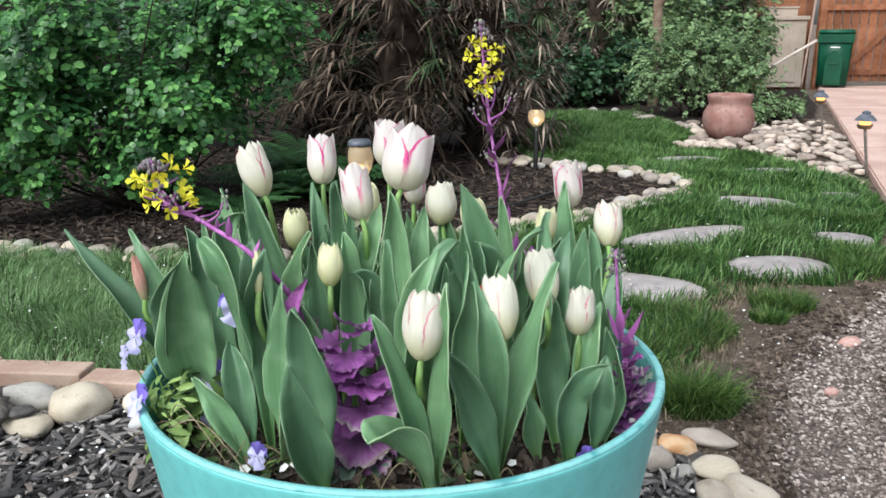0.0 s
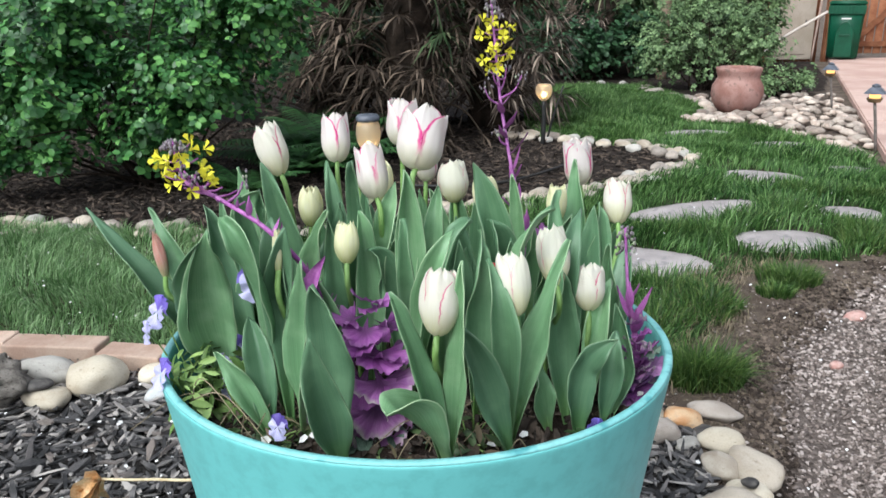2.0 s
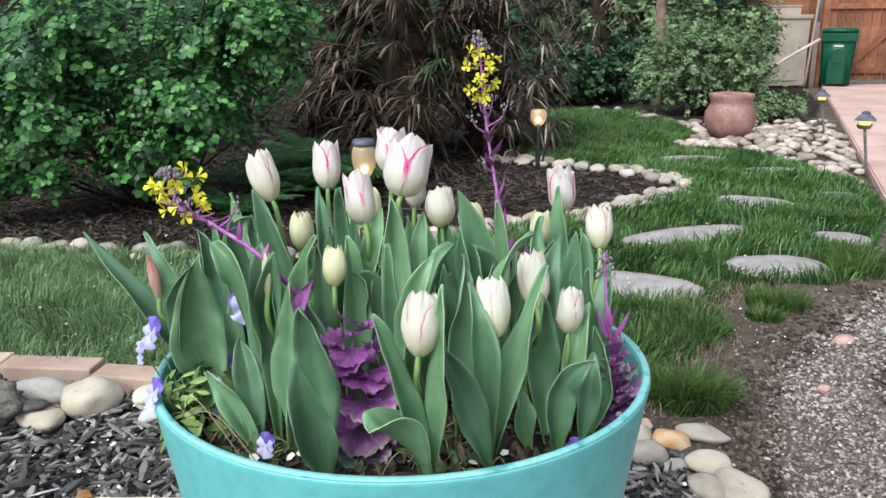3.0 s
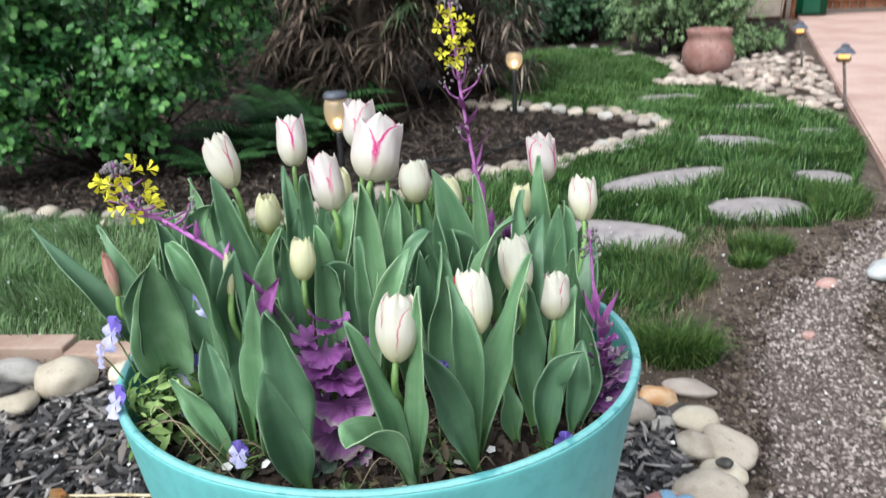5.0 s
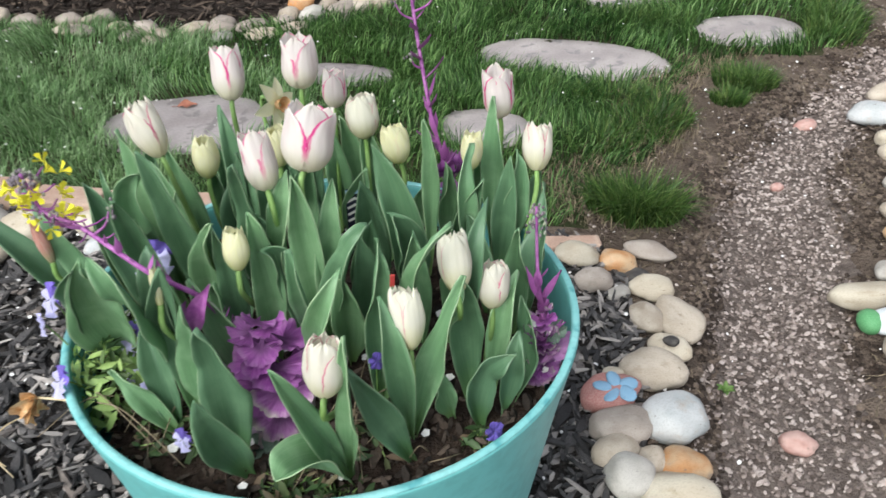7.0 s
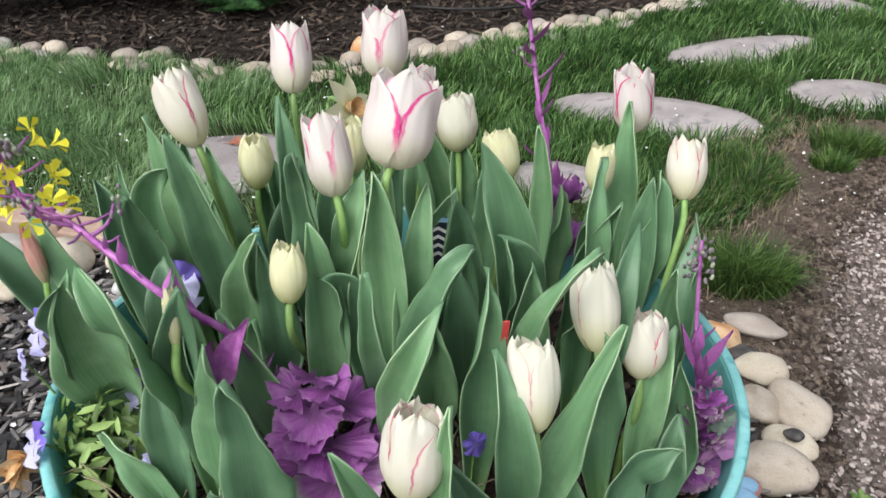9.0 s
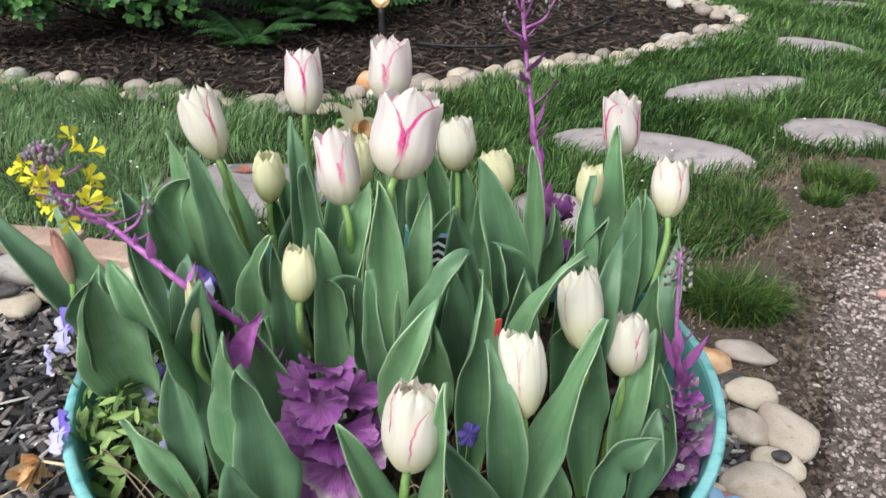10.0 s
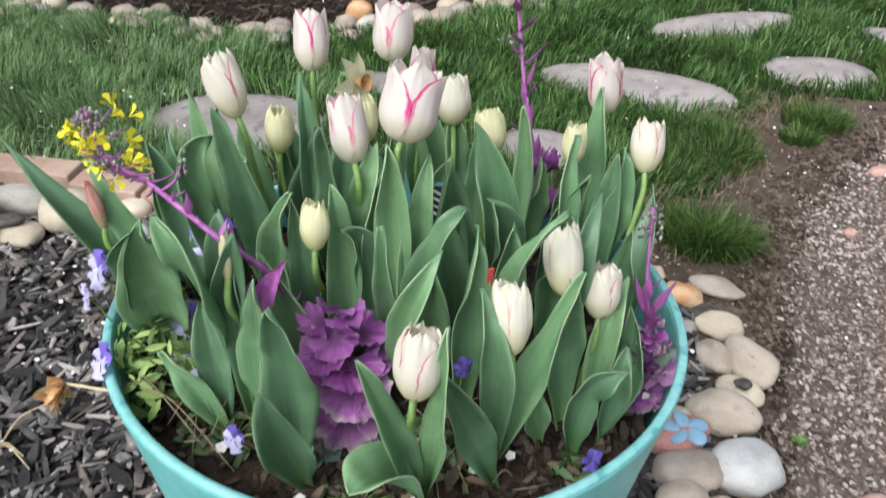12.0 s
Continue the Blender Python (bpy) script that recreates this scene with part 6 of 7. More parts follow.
def daffodil(foot, bloom, face, size, label):
    """A daffodil: stem, six pointed cream petals in a star, and an orange frilled cup."""
    o = Vector((*foot, SOIL))
    t = thing("daffodil", label, "daffodil", "", o)
    c = Vector(bloom) - o
    z = Vector(face).normalized()
    x = z.cross(Vector((0, 0, 1))).normalized()
    m = Matrix.Translation(c) @ Matrix((x, z.cross(x), z)).transposed().to_4x4()
    put("stem", tube_mesh("stem", [(0, 0, -0.02), (c.x * 0.4, c.y * 0.4, c.z * 0.5), tuple(c - z * 0.035 + Vector((0, 0, 0.004))), tuple(c)], 0.0038, 0.0028, M_STEM, 5, 8), t)
    verts, faces, uvs = [], [], []
    for j in range(8):
        r = j / 7
        w = 0.26 * math.sin(math.pi * (0.12 + 0.86 * r) ** 0.9) ** 0.8
        for i in range(5):
            u = i / 2 - 1
            verts.append((r, w * u, 0.16 * r - 0.30 * r * r + 0.05 * u * u + 0.03 * math.sin(r * 7 + u * 2)))
            uvs.append(((u + 1) / 2 * 0.7 + 0.15, 0.3 + 0.7 * r))
    for j in range(7):
        for i in range(4):
            faces.append((j * 5 + i, j * 5 + i + 1, j * 5 + i + 6, j * 5 + i + 5))
    star = mesh_from("petal", verts, faces, M_PETAL_BUD, True, uvs)
    for k in range(6):
        put("petal", star, t, m @ pose(0, 0, 0.001 * (k % 2), 0, 0, 60 * k + 7 * math.sin(k * 2.1)) @ Matrix.Diagonal((size, size, size, 1)))
    bm = bmesh.new()
    rings = []
    for r, h in ((0.10, 0.0), (0.17, 0.10), (0.20, 0.26), (0.25, 0.40), (0.30, 0.45)):
        rings.append([bm.verts.new((r * size * (1 + 0.10 * h * math.sin(k * 3.0)) * math.cos(math.pi * k / 12), r * size * math.sin(math.pi * k / 12), h * size)) for k in range(24)])
    for a, b in zip(rings, rings[1:]):
        for i in range(24):
            bm.faces.new((a[i], a[(i + 1) % 24], b[(i + 1) % 24], b[i]))
    part("cup", bm, M_WILT, t, "orange frilled cup", True).matrix_basis = m
    return t


T["R"] = daffodil((-0.12, 1.33), (-0.110, 1.392, 0.804), (0.75, -0.50, 0.20), 0.044, "fading cream daffodil with an orange cup")
T["Z"] = tulip((-0.30, 1.10), (-0.372, 1.075, 0.735), (-0.384, 1.08, 0.806), 0.018, "rosy", 70, "closed rosy pink tulip bud at the planter's edge")


def leaf_mesh(name, base, mid, tip, width, face, fold, wave, seed, nu=9, nv=26, bend=(), blunt=0.0):
    """A tulip leaf: bowed along base, mid, tip, or run through the points of bend; face: the way its broad side looks."""
    b, m, t = Vector(base), Vector(mid), Vector(tip)
    c = m * 2 - (b + t) * 0.5
    verts, uvs, faces = [], [], []
    line = curve_points([b, *(Vector(q) for q in bend), t], 12) if bend else []
    for j in range(nv):
        s = j / (nv - 1)
        p = b * (1 - s) ** 2 + c * 2 * s * (1 - s) + t * s * s
        tan = ((c - b) * (1 - s) + (t - c) * s).normalized()
        if line:
            at = s * (len(line) - 1)
            i0 = min(int(at), len(line) - 2)
            p = line[i0].lerp(line[i0 + 1], at - i0)
            tan = (line[min(i0 + 2, len(line) - 1)] - line[max(i0 - 1, 0)]).normalized()
        f = Vector(face) + Vector((0.35 * math.sin(seed + s * 2.2) + 0.75 * math.sin(seed * 2.7) * (s - 0.3), 0, 0))
        wd = tan.cross(f).normalized()
        nrm = wd.cross(tan).normalized()
        k = (0.15 + 0.85 * math.sin(s / 0.5 * math.pi / 2) ** 1.6) if s < 0.5 else max(0.0, 1 - ((s - 0.5) / 0.5) ** (1.55 + blunt + 0.35 * math.sin(seed * 5.1)))
        half = width * 0.5 * k + 0.0006
        for i in range(nu):
            u = i / (nu - 1) * 2 - 1
            cup = fold * (1.0 + 0.9 * max(0.0, 1 - s / 0.35)) * half * (abs(u) ** (1.35 + 0.4 * math.sin(seed * 3.3)) * (1.0 + 0.35 * math.sin(seed * 1.9) * u) - 0.4)
            rip = wave * width * (math.sin(s * (6.5 + seed % 3) + seed * 2.1 + (1.4 if u > 0 else 0)) + 0.45 * math.sin(s * 15 + seed + 2 * u) + 0.2 * math.sin(s * 31 + seed)) * abs(u) ** 2 * min(1, s * 3)
            verts.append(p + wd * (half * u) + nrm * (cup + rip))
            uvs.append(((u + 1) / 2, s))
    for j in range(nv - 1):
        for i in range(nu - 1):
            faces.append((j * nu + i, j * nu + i + 1, (j + 1) * nu + i + 1, (j + 1) * nu + i))
    return mesh_from(name, verts, faces, M_TULIP_LEAF, True, uvs)


LEAF_COUNT = [0]


def leaf(key, foot, mid, tip, width, face=(0.15, -1.0, 0.35), fold=0.85, wave=0.15, bend=(), blunt=0.0):
    t = T[key]
    LEAF_COUNT[0] += 1
    o = t.location
    rel = lambda q: Vector(q) - o
    ob = put("leaf", leaf_mesh("leaf", rel((foot[0], foot[1], SOIL - 0.01)), rel(mid), rel(tip), width * 0.86, face, fold, wave, LEAF_COUNT[0] * 1.7, bend=[rel(q) for q in bend], blunt=blunt), t)
    sol = ob.modifiers.new("thick", "SOLIDIFY")
    sol.thickness, sol.offset = 0.0012, 0.0
    return ob


leaf("A", (0.036, 0.834), (0.006, 0.786, 0.679), (-0.026, 0.737, 0.708), 0.066, (0.1, -0.35, 1.0), 0.8, 0.06, [(0.027, 0.814, 0.630), (0.006, 0.786, 0.678), (-0.012, 0.757, 0.708)], 1.6)
leaf("A", (0.036, 0.845), (0.047, 0.796, 0.735), (0.053, 0.800, 0.852), 0.036, (-0.5, -1, 0.2))
leaf("A", (0.030, 0.845), (0.010, 0.796, 0.715), (-0.024, 0.783, 0.824), 0.034, (0.6, -1, 0.2))
leaf("B", (0.112, 0.862), (0.078, 0.832, 0.690), (0.046, 0.832, 0.770), 0.044, (0.4, -1, 0.3))
leaf("B", (0.108, 0.897), (0.137, 0.880, 0.725), (0.177, 0.900, 0.842), 0.040, (-0.6, -1, 0.2))
leaf("B", (0.108, 0.895), (0.098, 0.858, 0.735), (0.082, 0.890, 0.825), 0.036, (0.5, -1, 0.2))
leaf("B", (0.07, 0.95), (0.072, 0.955, 0.720), (0.076, 0.985, 0.832), 0.050, (0.2, -1, 0.2))
leaf("Y", (-0.088, 0.845), (-0.108, 0.818, 0.670), (-0.112, 0.797, 0.765), 0.052, (0.5, -1, 0.25))
leaf("Y", (-0.105, 0.86), (-0.104, 0.868, 0.700), (-0.120, 0.873, 0.800), 0.062, (0.25, -1, 0.1))
leaf("Y", (-0.15, 0.905), (-0.145, 0.898, 0.720), (-0.132, 0.876, 0.828), 0.046, (-0.5, -1, 0.2))
leaf("Y", (-0.195, 0.915), (-0.203, 0.925, 0.665), (-0.225, 0.965, 0.720), 0.042, (-0.3, -1, 0.3))
leaf("Y", (-0.19, 0.91), (-0.225, 0.905, 0.650), (-0.255, 0.915, 0.695), 0.034, (0.2, -0.8, 0.7))
leaf("Y", (-0.17, 0.93), (-0.172, 0.915, 0.770), (-0.181, 0.945, 0.860), 0.038, (0.1, -1, 0.2))
leaf("Y", (-0.19, 1.0), (-0.19, 0.90, 0.790), (-0.236, 0.915, 0.868), 0.046, (-0.6, -0.8, 0.4))
leaf("Z", (-0.30, 1.11), (-0.39, 1.09, 0.710), (-0.490, 1.112, 0.830), 0.050, (0.5, -0.8, 0.5))
leaf("Z", (-0.31, 1.11), (-0.352, 1.085, 0.740), (-0.400, 1.125, 0.825), 0.036, (0.5, -1, 0.1))
leaf("Z", (-0.27, 1.04), (-0.282, 0.985, 0.715), (-0.258, 0.938, 0.845), 0.080, (0.2, -1, 0.05), 0.5)
leaf("Z", (-0.31, 1.06), (-0.318, 0.99, 0.720), (-0.272, 0.942, 0.828), 0.040, (-0.5, -1, 0.2))
leaf("Z", (-0.33, 1.12), (-0.355, 1.12, 0.66), (-0.36, 1.10, 0.72), 0.030)
leaf("L", (-0.183, 1.10), (-0.196, 1.090, 0.775), (-0.226, 1.088, 0.898), 0.052, (0.5, -1, 0.2))
leaf("L", (-0.19, 1.13), (-0.215, 1.14, 0.740), (-0.245, 1.17, 0.835), 0.042, (0.1, -1, 0.2))
leaf("L", (-0.20, 1.08), (-0.24, 1.05, 0.770), (-0.238, 1.02, 0.868), 0.036, (0.3, -1, 0.1))
leaf("M", (-0.16, 1.10), (-0.150, 1.02, 0.760), (-0.117, 0.992, 0.854), 0.042, (-0.5, -1, 0.2))
leaf("L", (-0.245, 1.17), (-0.272, 1.19, 0.745), (-0.290, 1.20, 0.870), 0.044, (0.2, -1, 0.2))
leaf("L", (-0.25, 1.09), (-0.290, 1.11, 0.730), (-0.326, 1.13, 0.828), 0.046, (0.3, -1, 0.2))
leaf("L", (-0.26, 1.11), (-0.290, 1.13, 0.735), (-0.306, 1.15, 0.836), 0.034, (-0.2, -1, 0.2))
leaf("M", (-0.22, 1.13), (-0.268, 1.125, 0.760), (-0.238, 1.11, 0.852), 0.046, (0.4, -1, 0.3))
leaf("M", (-0.22, 1.22), (-0.262, 1.24, 0.720), (-0.275, 1.25, 0.822), 0.042)
leaf("Y", (-0.19, 0.97), (-0.170, 0.915, 0.765), (-0.155, 0.905, 0.858), 0.040, (-0.4, -1, 0.2))
leaf("M", (-0.2, 1.2), (-0.22, 1.21, 0.72), (-0.235, 1.215, 0.83), 0.046)
leaf("M", (-0.17, 1.22), (-0.16, 1.24, 0.70), (-0.145, 1.25, 0.80), 0.050)
leaf("V", (-0.012, 1.05), (-0.018, 1.025, 0.770), (-0.024, 1.018, 0.902), 0.046, (0.3, -1, 0.1))
leaf("V", (0.0, 1.06), (0.008, 1.03, 0.765), (0.018, 1.06, 0.870), 0.040, (-0.4, -1, 0.2))
leaf("V", (-0.02, 1.03), (-0.014, 0.945, 0.755), (-0.020, 0.928, 0.862), 0.032, (-0.3, -1, 0.2))
leaf("V", (-0.005, 1.06), (0.022, 0.985, 0.770), (0.064, 1.005, 0.836), 0.044, (-0.5, -0.8, 0.6))
leaf("V", (-0.02, 1.0), (0.008, 0.885, 0.775), (0.042, 0.900, 0.858), 0.036, (-0.6, -0.9, 0.4))
leaf("V", (-0.035, 1.02), (-0.048, 1.03, 0.735), (-0.071, 1.010, 0.796), 0.046, (0.3, -0.8, 0.5))
leaf("V", (0.02, 1.03), (0.03, 0.99, 0.70), (0.025, 0.97, 0.79), 0.046)
leaf("K", (-0.115, 1.02), (-0.118, 1.01, 0.735), (-0.122, 1.0, 0.842), 0.038, (0.4, -1, 0.2))
leaf("K", (-0.08, 1.03), (-0.074, 1.02, 0.730), (-0.086, 1.028, 0.845), 0.046, (0.1, -1, 0.2))
leaf("K", (-0.09, 0.97), (-0.12, 0.95, 0.71), (-0.15, 0.955, 0.80), 0.044, (0.2, -1, 0.2))
leaf("N", (-0.085, 1.08), (-0.088, 1.06, 0.765), (-0.091, 1.03, 0.912), 0.048, (0.2, -1, 0.1))
leaf("N", (-0.07, 1.08), (-0.058, 1.055, 0.765), (-0.041, 1.080, 0.872), 0.042, (-0.4, -1, 0.2))
leaf("N2", (-0.06, 1.18), (-0.05, 1.19, 0.72), (-0.035, 1.20, 0.83), 0.048)
leaf("P", (0.10, 1.13), (0.098, 1.09, 0.770), (0.066, 1.10, 0.893), 0.056, (0.4, -1, 0.2))
leaf("P", (0.13, 1.22), (0.138, 1.25, 0.740), (0.130, 1.262, 0.842), 0.030, (0.1, -1, 0.1))
leaf("P", (0.11, 1.14), (0.106, 1.125, 0.740), (0.081, 1.127, 0.836), 0.046, (0.3, -1, 0.2))
leaf("P", (0.12, 1.10), (0.108, 1.06, 0.745), (0.088, 1.04, 0.828), 0.060, (0.3, -1, 0.3))
leaf("P", (0.09, 1.08), (0.115, 0.96, 0.790), (0.165, 0.965, 0.862), 0.034, (-0.6, -0.6, 0.8))
leaf("P", (0.06, 1.18), (0.055, 1.17, 0.70), (0.04, 1.16, 0.80), 0.052)
leaf("C", (0.16, 1.06), (0.17, 1.04, 0.71), (0.15, 1.03, 0.79), 0.050)
leaf("C", (0.18, 1.05), (0.186, 0.99, 0.770), (0.210, 1.060, 0.838), 0.034, (-0.5, -1, 0.2))
leaf("F", (0.235, 1.25), (0.232, 1.27, 0.750), (0.236, 1.300, 0.856), 0.040, (0.1, -1, 0.1))
leaf("F", (0.21, 1.2), (0.188, 1.15, 0.760), (0.196, 1.215, 0.826), 0.036, (0.5, -1, 0.2))
leaf("F", (0.24, 1.22), (0.262, 1.22, 0.71), (0.265, 1.24, 0.80), 0.040)
leaf("O", (0.045, 1.30), (0.045, 1.31, 0.71), (0.035, 1.32, 0.81), 0.044)
leaf("O", (0.06, 1.25), (0.075, 1.25, 0.70), (0.07, 1.26, 0.80), 0.046)
leaf("W", (-0.05, 1.24), (-0.045, 1.25, 0.72), (-0.03, 1.25, 0.85), 0.044)
leaf("J", (-0.14, 1.23), (-0.152, 1.245, 0.73), (-0.168, 1.28, 0.862), 0.044)
leaf("J", (-0.12, 1.24), (-0.11, 1.25, 0.72), (-0.105, 1.26, 0.83), 0.046)
leaf("E", (0.275, 1.12), (0.284, 1.13, 0.680), (0.305, 1.20, 0.765), 0.046, (-0.3, -1, 0.2))
leaf("D", (0.19, 0.945), (0.179, 0.975, 0.690), (0.174, 0.957, 0.788), 0.052, (0.2, -1, 0.1))
leaf("D", (0.20, 0.915), (0.194, 0.905, 0.665), (0.238, 0.905, 0.716), 0.046, (0.2, -1, 0.5))
leaf("D", (0.225, 0.93), (0.236, 0.93, 0.650), (0.246, 0.955, 0.705), 0.034, (0.2, -1, 0.2))
leaf("D", (0.235, 0.945), (0.262, 0.985, 0.645), (0.252, 1.0, 0.725), 0.048, (-0.3, -1, 0.1))
leaf("D", (0.165, 0.93), (0.148, 0.912, 0.640), (0.145, 0.915, 0.684), 0.034, (0.2, -1, 0.1))
leaf("D", (0.22, 0.98), (0.222, 0.97, 0.69), (0.248, 1.02, 0.752), 0.036, (-0.5, -1, 0.2))


fill = np.random.default_rng(66)
for key, x, y in (("X", -0.01, 1.36), ("X", 0.03, 1.37), ("R", -0.13, 1.37), ("R", -0.17, 1.33), ("J", -0.20, 1.31), ("M", -0.24, 1.24), ("M", -0.25, 1.17), ("L", -0.26, 1.13), ("L", -0.14, 1.15), ("W", -0.02, 1.22), ("W", -0.08, 1.25), ("O", 0.10, 1.30), ("O", 0.0, 1.29), ("F", 0.20, 1.30), ("F", 0.27, 1.26), ("Q", 0.16, 1.18), ("Q", 0.22, 1.13), ("C", 0.12, 1.05), ("E", 0.25, 1.08), ("V", 0.04, 1.12), ("N2", -0.11, 1.19), ("N", -0.13, 1.07), ("K", -0.14, 1.0), ("P", 0.06, 1.05), ("Z", -0.295, 1.20), ("Z", -0.30, 1.14), ("M", -0.27, 1.27), ("M", -0.24, 1.31), ("R", -0.20, 1.35), ("R", -0.09, 1.36), ("Q", 0.24, 1.20), ("F", 0.16, 1.28), ("E", 0.29, 1.18), ("L", -0.23, 1.20)):
    h, lx, ly = fill.uniform(0.15, 0.23), fill.normal(0, 0.025), fill.normal(-0.01, 0.02)
    leaf(key, (x, y), (x + lx * 0.4, y + ly * 0.4, SOIL + h * 0.55), (x + lx, y + ly, SOIL + h), fill.uniform(0.036, 0.052), (fill.normal(0, 0.5), -1, 0.2))


# ---- bolting ornamental kale: rosettes, magenta stalks, yellow flowers ----
def ruffle(name, size, wave, seed, material, nu=33, nv=8, cup=0.35):
    """A round frilled kale leaf along x from its stalk, broad side up."""
    verts, faces, uvs = [], [], []
    for j in range(nv):
        r = j / (nv - 1)
        for i in range(nu):
            a = (i / (nu - 1) - 0.5) * 3.7
            rim = wave * size * r ** 4 * (math.sin(a * 8 + seed) + 0.7 * math.sin(a * 17 + seed * 2)) + 0.02 * size * r * math.sin(a * 4 + seed)
            rad = size * 0.5 * r * (1 + (0.05 * math.sin(a * 9 + seed) + 0.035 * math.sin(a * 23 + seed)) * r ** 3)
            verts.append((0.32 * size + rad * math.cos(a) + (0 if r else -0.3 * size), rad * math.sin(a), rim + cup * size * (r * r) * 0.35 * math.cos(a * 0.5)))
            uvs.append((i / (nu - 1), r))
    for j in range(nv - 1):
        for i in range(nu - 1):
            faces.append((j * nu + i, j * nu + i + 1, (j + 1) * nu + i + 1, (j + 1) * nu + i))
    return mesh_from(name, verts, faces, material, True, uvs)


KALE_LEAVES = [ruffle("kale_leaf", 1.0, 0.045, k * 1.9, M_KALE) for k in range(4)]
KALE_EDGED = [ruffle("kale_leaf", 1.0, 0.06, k * 1.3 + 0.5, M_KALE_EDGED) for k in range(3)]
KALE_PALE = [ruffle("kale_leaf", 1.0, 0.06, k * 2.3, M_KALE_PALE) for k in range(3)]
cross_v, cross_f = [], []
for k in range(4):
    a = math.pi / 2 * k
    c, s = math.cos(a), math.sin(a)
    b = len(cross_v)
    for px, py, pz in ((0.0, 0.0, 0.0), (0.16, -0.07, 0.34), (0.46, -0.25, 0.66), (0.66, -0.05, 0.62), (0.48, 0.24, 0.58), (0.16, 0.07, 0.34)):
        cross_v.append((px * c - py * s, px * s + py * c, pz))
    cross_f.append(tuple(b + i for i in range(6)))
FLOWER_ME = mesh_from("flower", cross_v, cross_f, M_YELLOW)
BUD_ME = stone_mesh("bud", 9, M_FLOWERBUD, 1.0, 0.05, 1)


def kale(foot, label, stalk, rosette, yellow, seed, low_leaves=(), tongue=(10, 55, 0.035, 0.06), twiglets=8, stem_leaf=7, flowers_from=0.7, clusters=(), head_len=0.02, head_wide=0.012, edged=0, spray=(0.014, 0.022), flowers_to=0.89, rosette_scale=1.0):
    """One kale plant: stalk points above the foot, rosette leaves (z, angle, size, tilt), yellow flowers near the tip."""
    rng = np.random.default_rng(seed)
    o = Vector((*foot, SOIL))
    t = thing("ornamental_kale", label, "ornamental kale", "kale in the planter", o)
    pts = [Vector((0, 0, -0.01))] + [Vector(q) - o for q in stalk]
    run = curve_points(pts, 10)
    if stalk:
        put("stalk", mesh_from("stalk", *tube_arrays(run, 0.0042, 0.0018, 8), M_MAGENTA), t)
        n = len(run)
        for k in range(stem_leaf):
            i = int(n * (0.14 + 0.5 * (k / stem_leaf) ** 1.5))
            a = rng.uniform(0, 360)
            put("stalk_leaf", leafy_tongue, t, Matrix.Translation(run[i]) @ pose(0, 0, 0, 0, -rng.uniform(tongue[0], tongue[1]), a) @ Matrix.Diagonal((rng.uniform(tongue[2], tongue[3]),) * 3).to_4x4())
        top_dir = (run[-1] - run[-6]).normalized()
        for k in range(twiglets):
            i = min(n - 2, int(n * (flowers_from + (flowers_to - flowers_from) * k / max(1, twiglets))))
            a = 2.4 * k + rng.uniform(-0.5, 0.5)
            out = Vector((math.cos(a), math.sin(a), 0.25))
            tip = run[i] + out * rng.uniform(*spray)
            put("flower_stalk", mesh_from("flower_stalk", *tube_arrays([run[i], run[i].lerp(tip, 0.6) + Vector((0, 0, -0.002)), tip], 0.0013, 0.001, 5), M_MAGENTA), t)
            if k >= twiglets - yellow:
                for g in range(2):
                    aim = (out + Vector(rng.normal(0, 0.8, 3)) + Vector((0, -0.2, 0.15))).to_track_quat("Z", "Y").to_matrix().to_4x4()
                    put("flower", FLOWER_ME, t, Matrix.Translation(tip + Vector(rng.normal(0, 0.005, 3))) @ aim @ pose(0, 0, 0, 0, 0, rng.uniform(0, 90)) @ Matrix.Diagonal((rng.uniform(0.0135, 0.018),) * 3).to_4x4())
        for z, a, reach in clusters:
            i = int(n * z)
            out = Vector((math.cos(a), math.sin(a), 0.0))
            tip = run[i] + out * reach * 0.75 + Vector((0, 0, reach * 0.8))
            put("side_stalk", mesh_from("side_stalk", *tube_arrays(curve_points([run[i], run[i] + out * reach * 0.5 + Vector((0, 0, reach * 0.3)), tip], 4), 0.0022, 0.0012, 5), M_MAGENTA), t)
            for g in range(9):
                q = tip + Vector(rng.normal(0, 0.0065, 3))
                put("bud", BUD_ME, t, Matrix.Translation(q) @ Matrix.Diagonal((0.0038, 0.0038, 0.0058, 1)))
        head = run[-1]
        for k in range(46):
            w = rng.random()
            a = rng.uniform(0, 2 * math.pi)
            q = head - top_dir * head_len * w + Vector((math.cos(a), math.sin(a), 0)) * (0.004 + head_wide * (0.35 + 0.65 * w)) * rng.uniform(0.5, 1.0)
            put("bud", BUD_ME, t, Matrix.Translation(q) @ pose(0, 0, 0, rng.uniform(-30, 30), rng.uniform(-30, 30)) @ Matrix.Diagonal((0.0043, 0.0043, 0.0072, 1)))
    for k, (z, a, size, tilt) in enumerate(rosette):
        size *= rosette_scale
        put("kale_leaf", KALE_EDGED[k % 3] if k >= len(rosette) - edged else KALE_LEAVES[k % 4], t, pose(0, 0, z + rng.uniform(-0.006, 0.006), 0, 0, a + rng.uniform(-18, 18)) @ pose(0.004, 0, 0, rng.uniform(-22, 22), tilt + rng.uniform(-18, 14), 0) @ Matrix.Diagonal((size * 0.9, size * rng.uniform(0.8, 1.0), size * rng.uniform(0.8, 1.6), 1)))
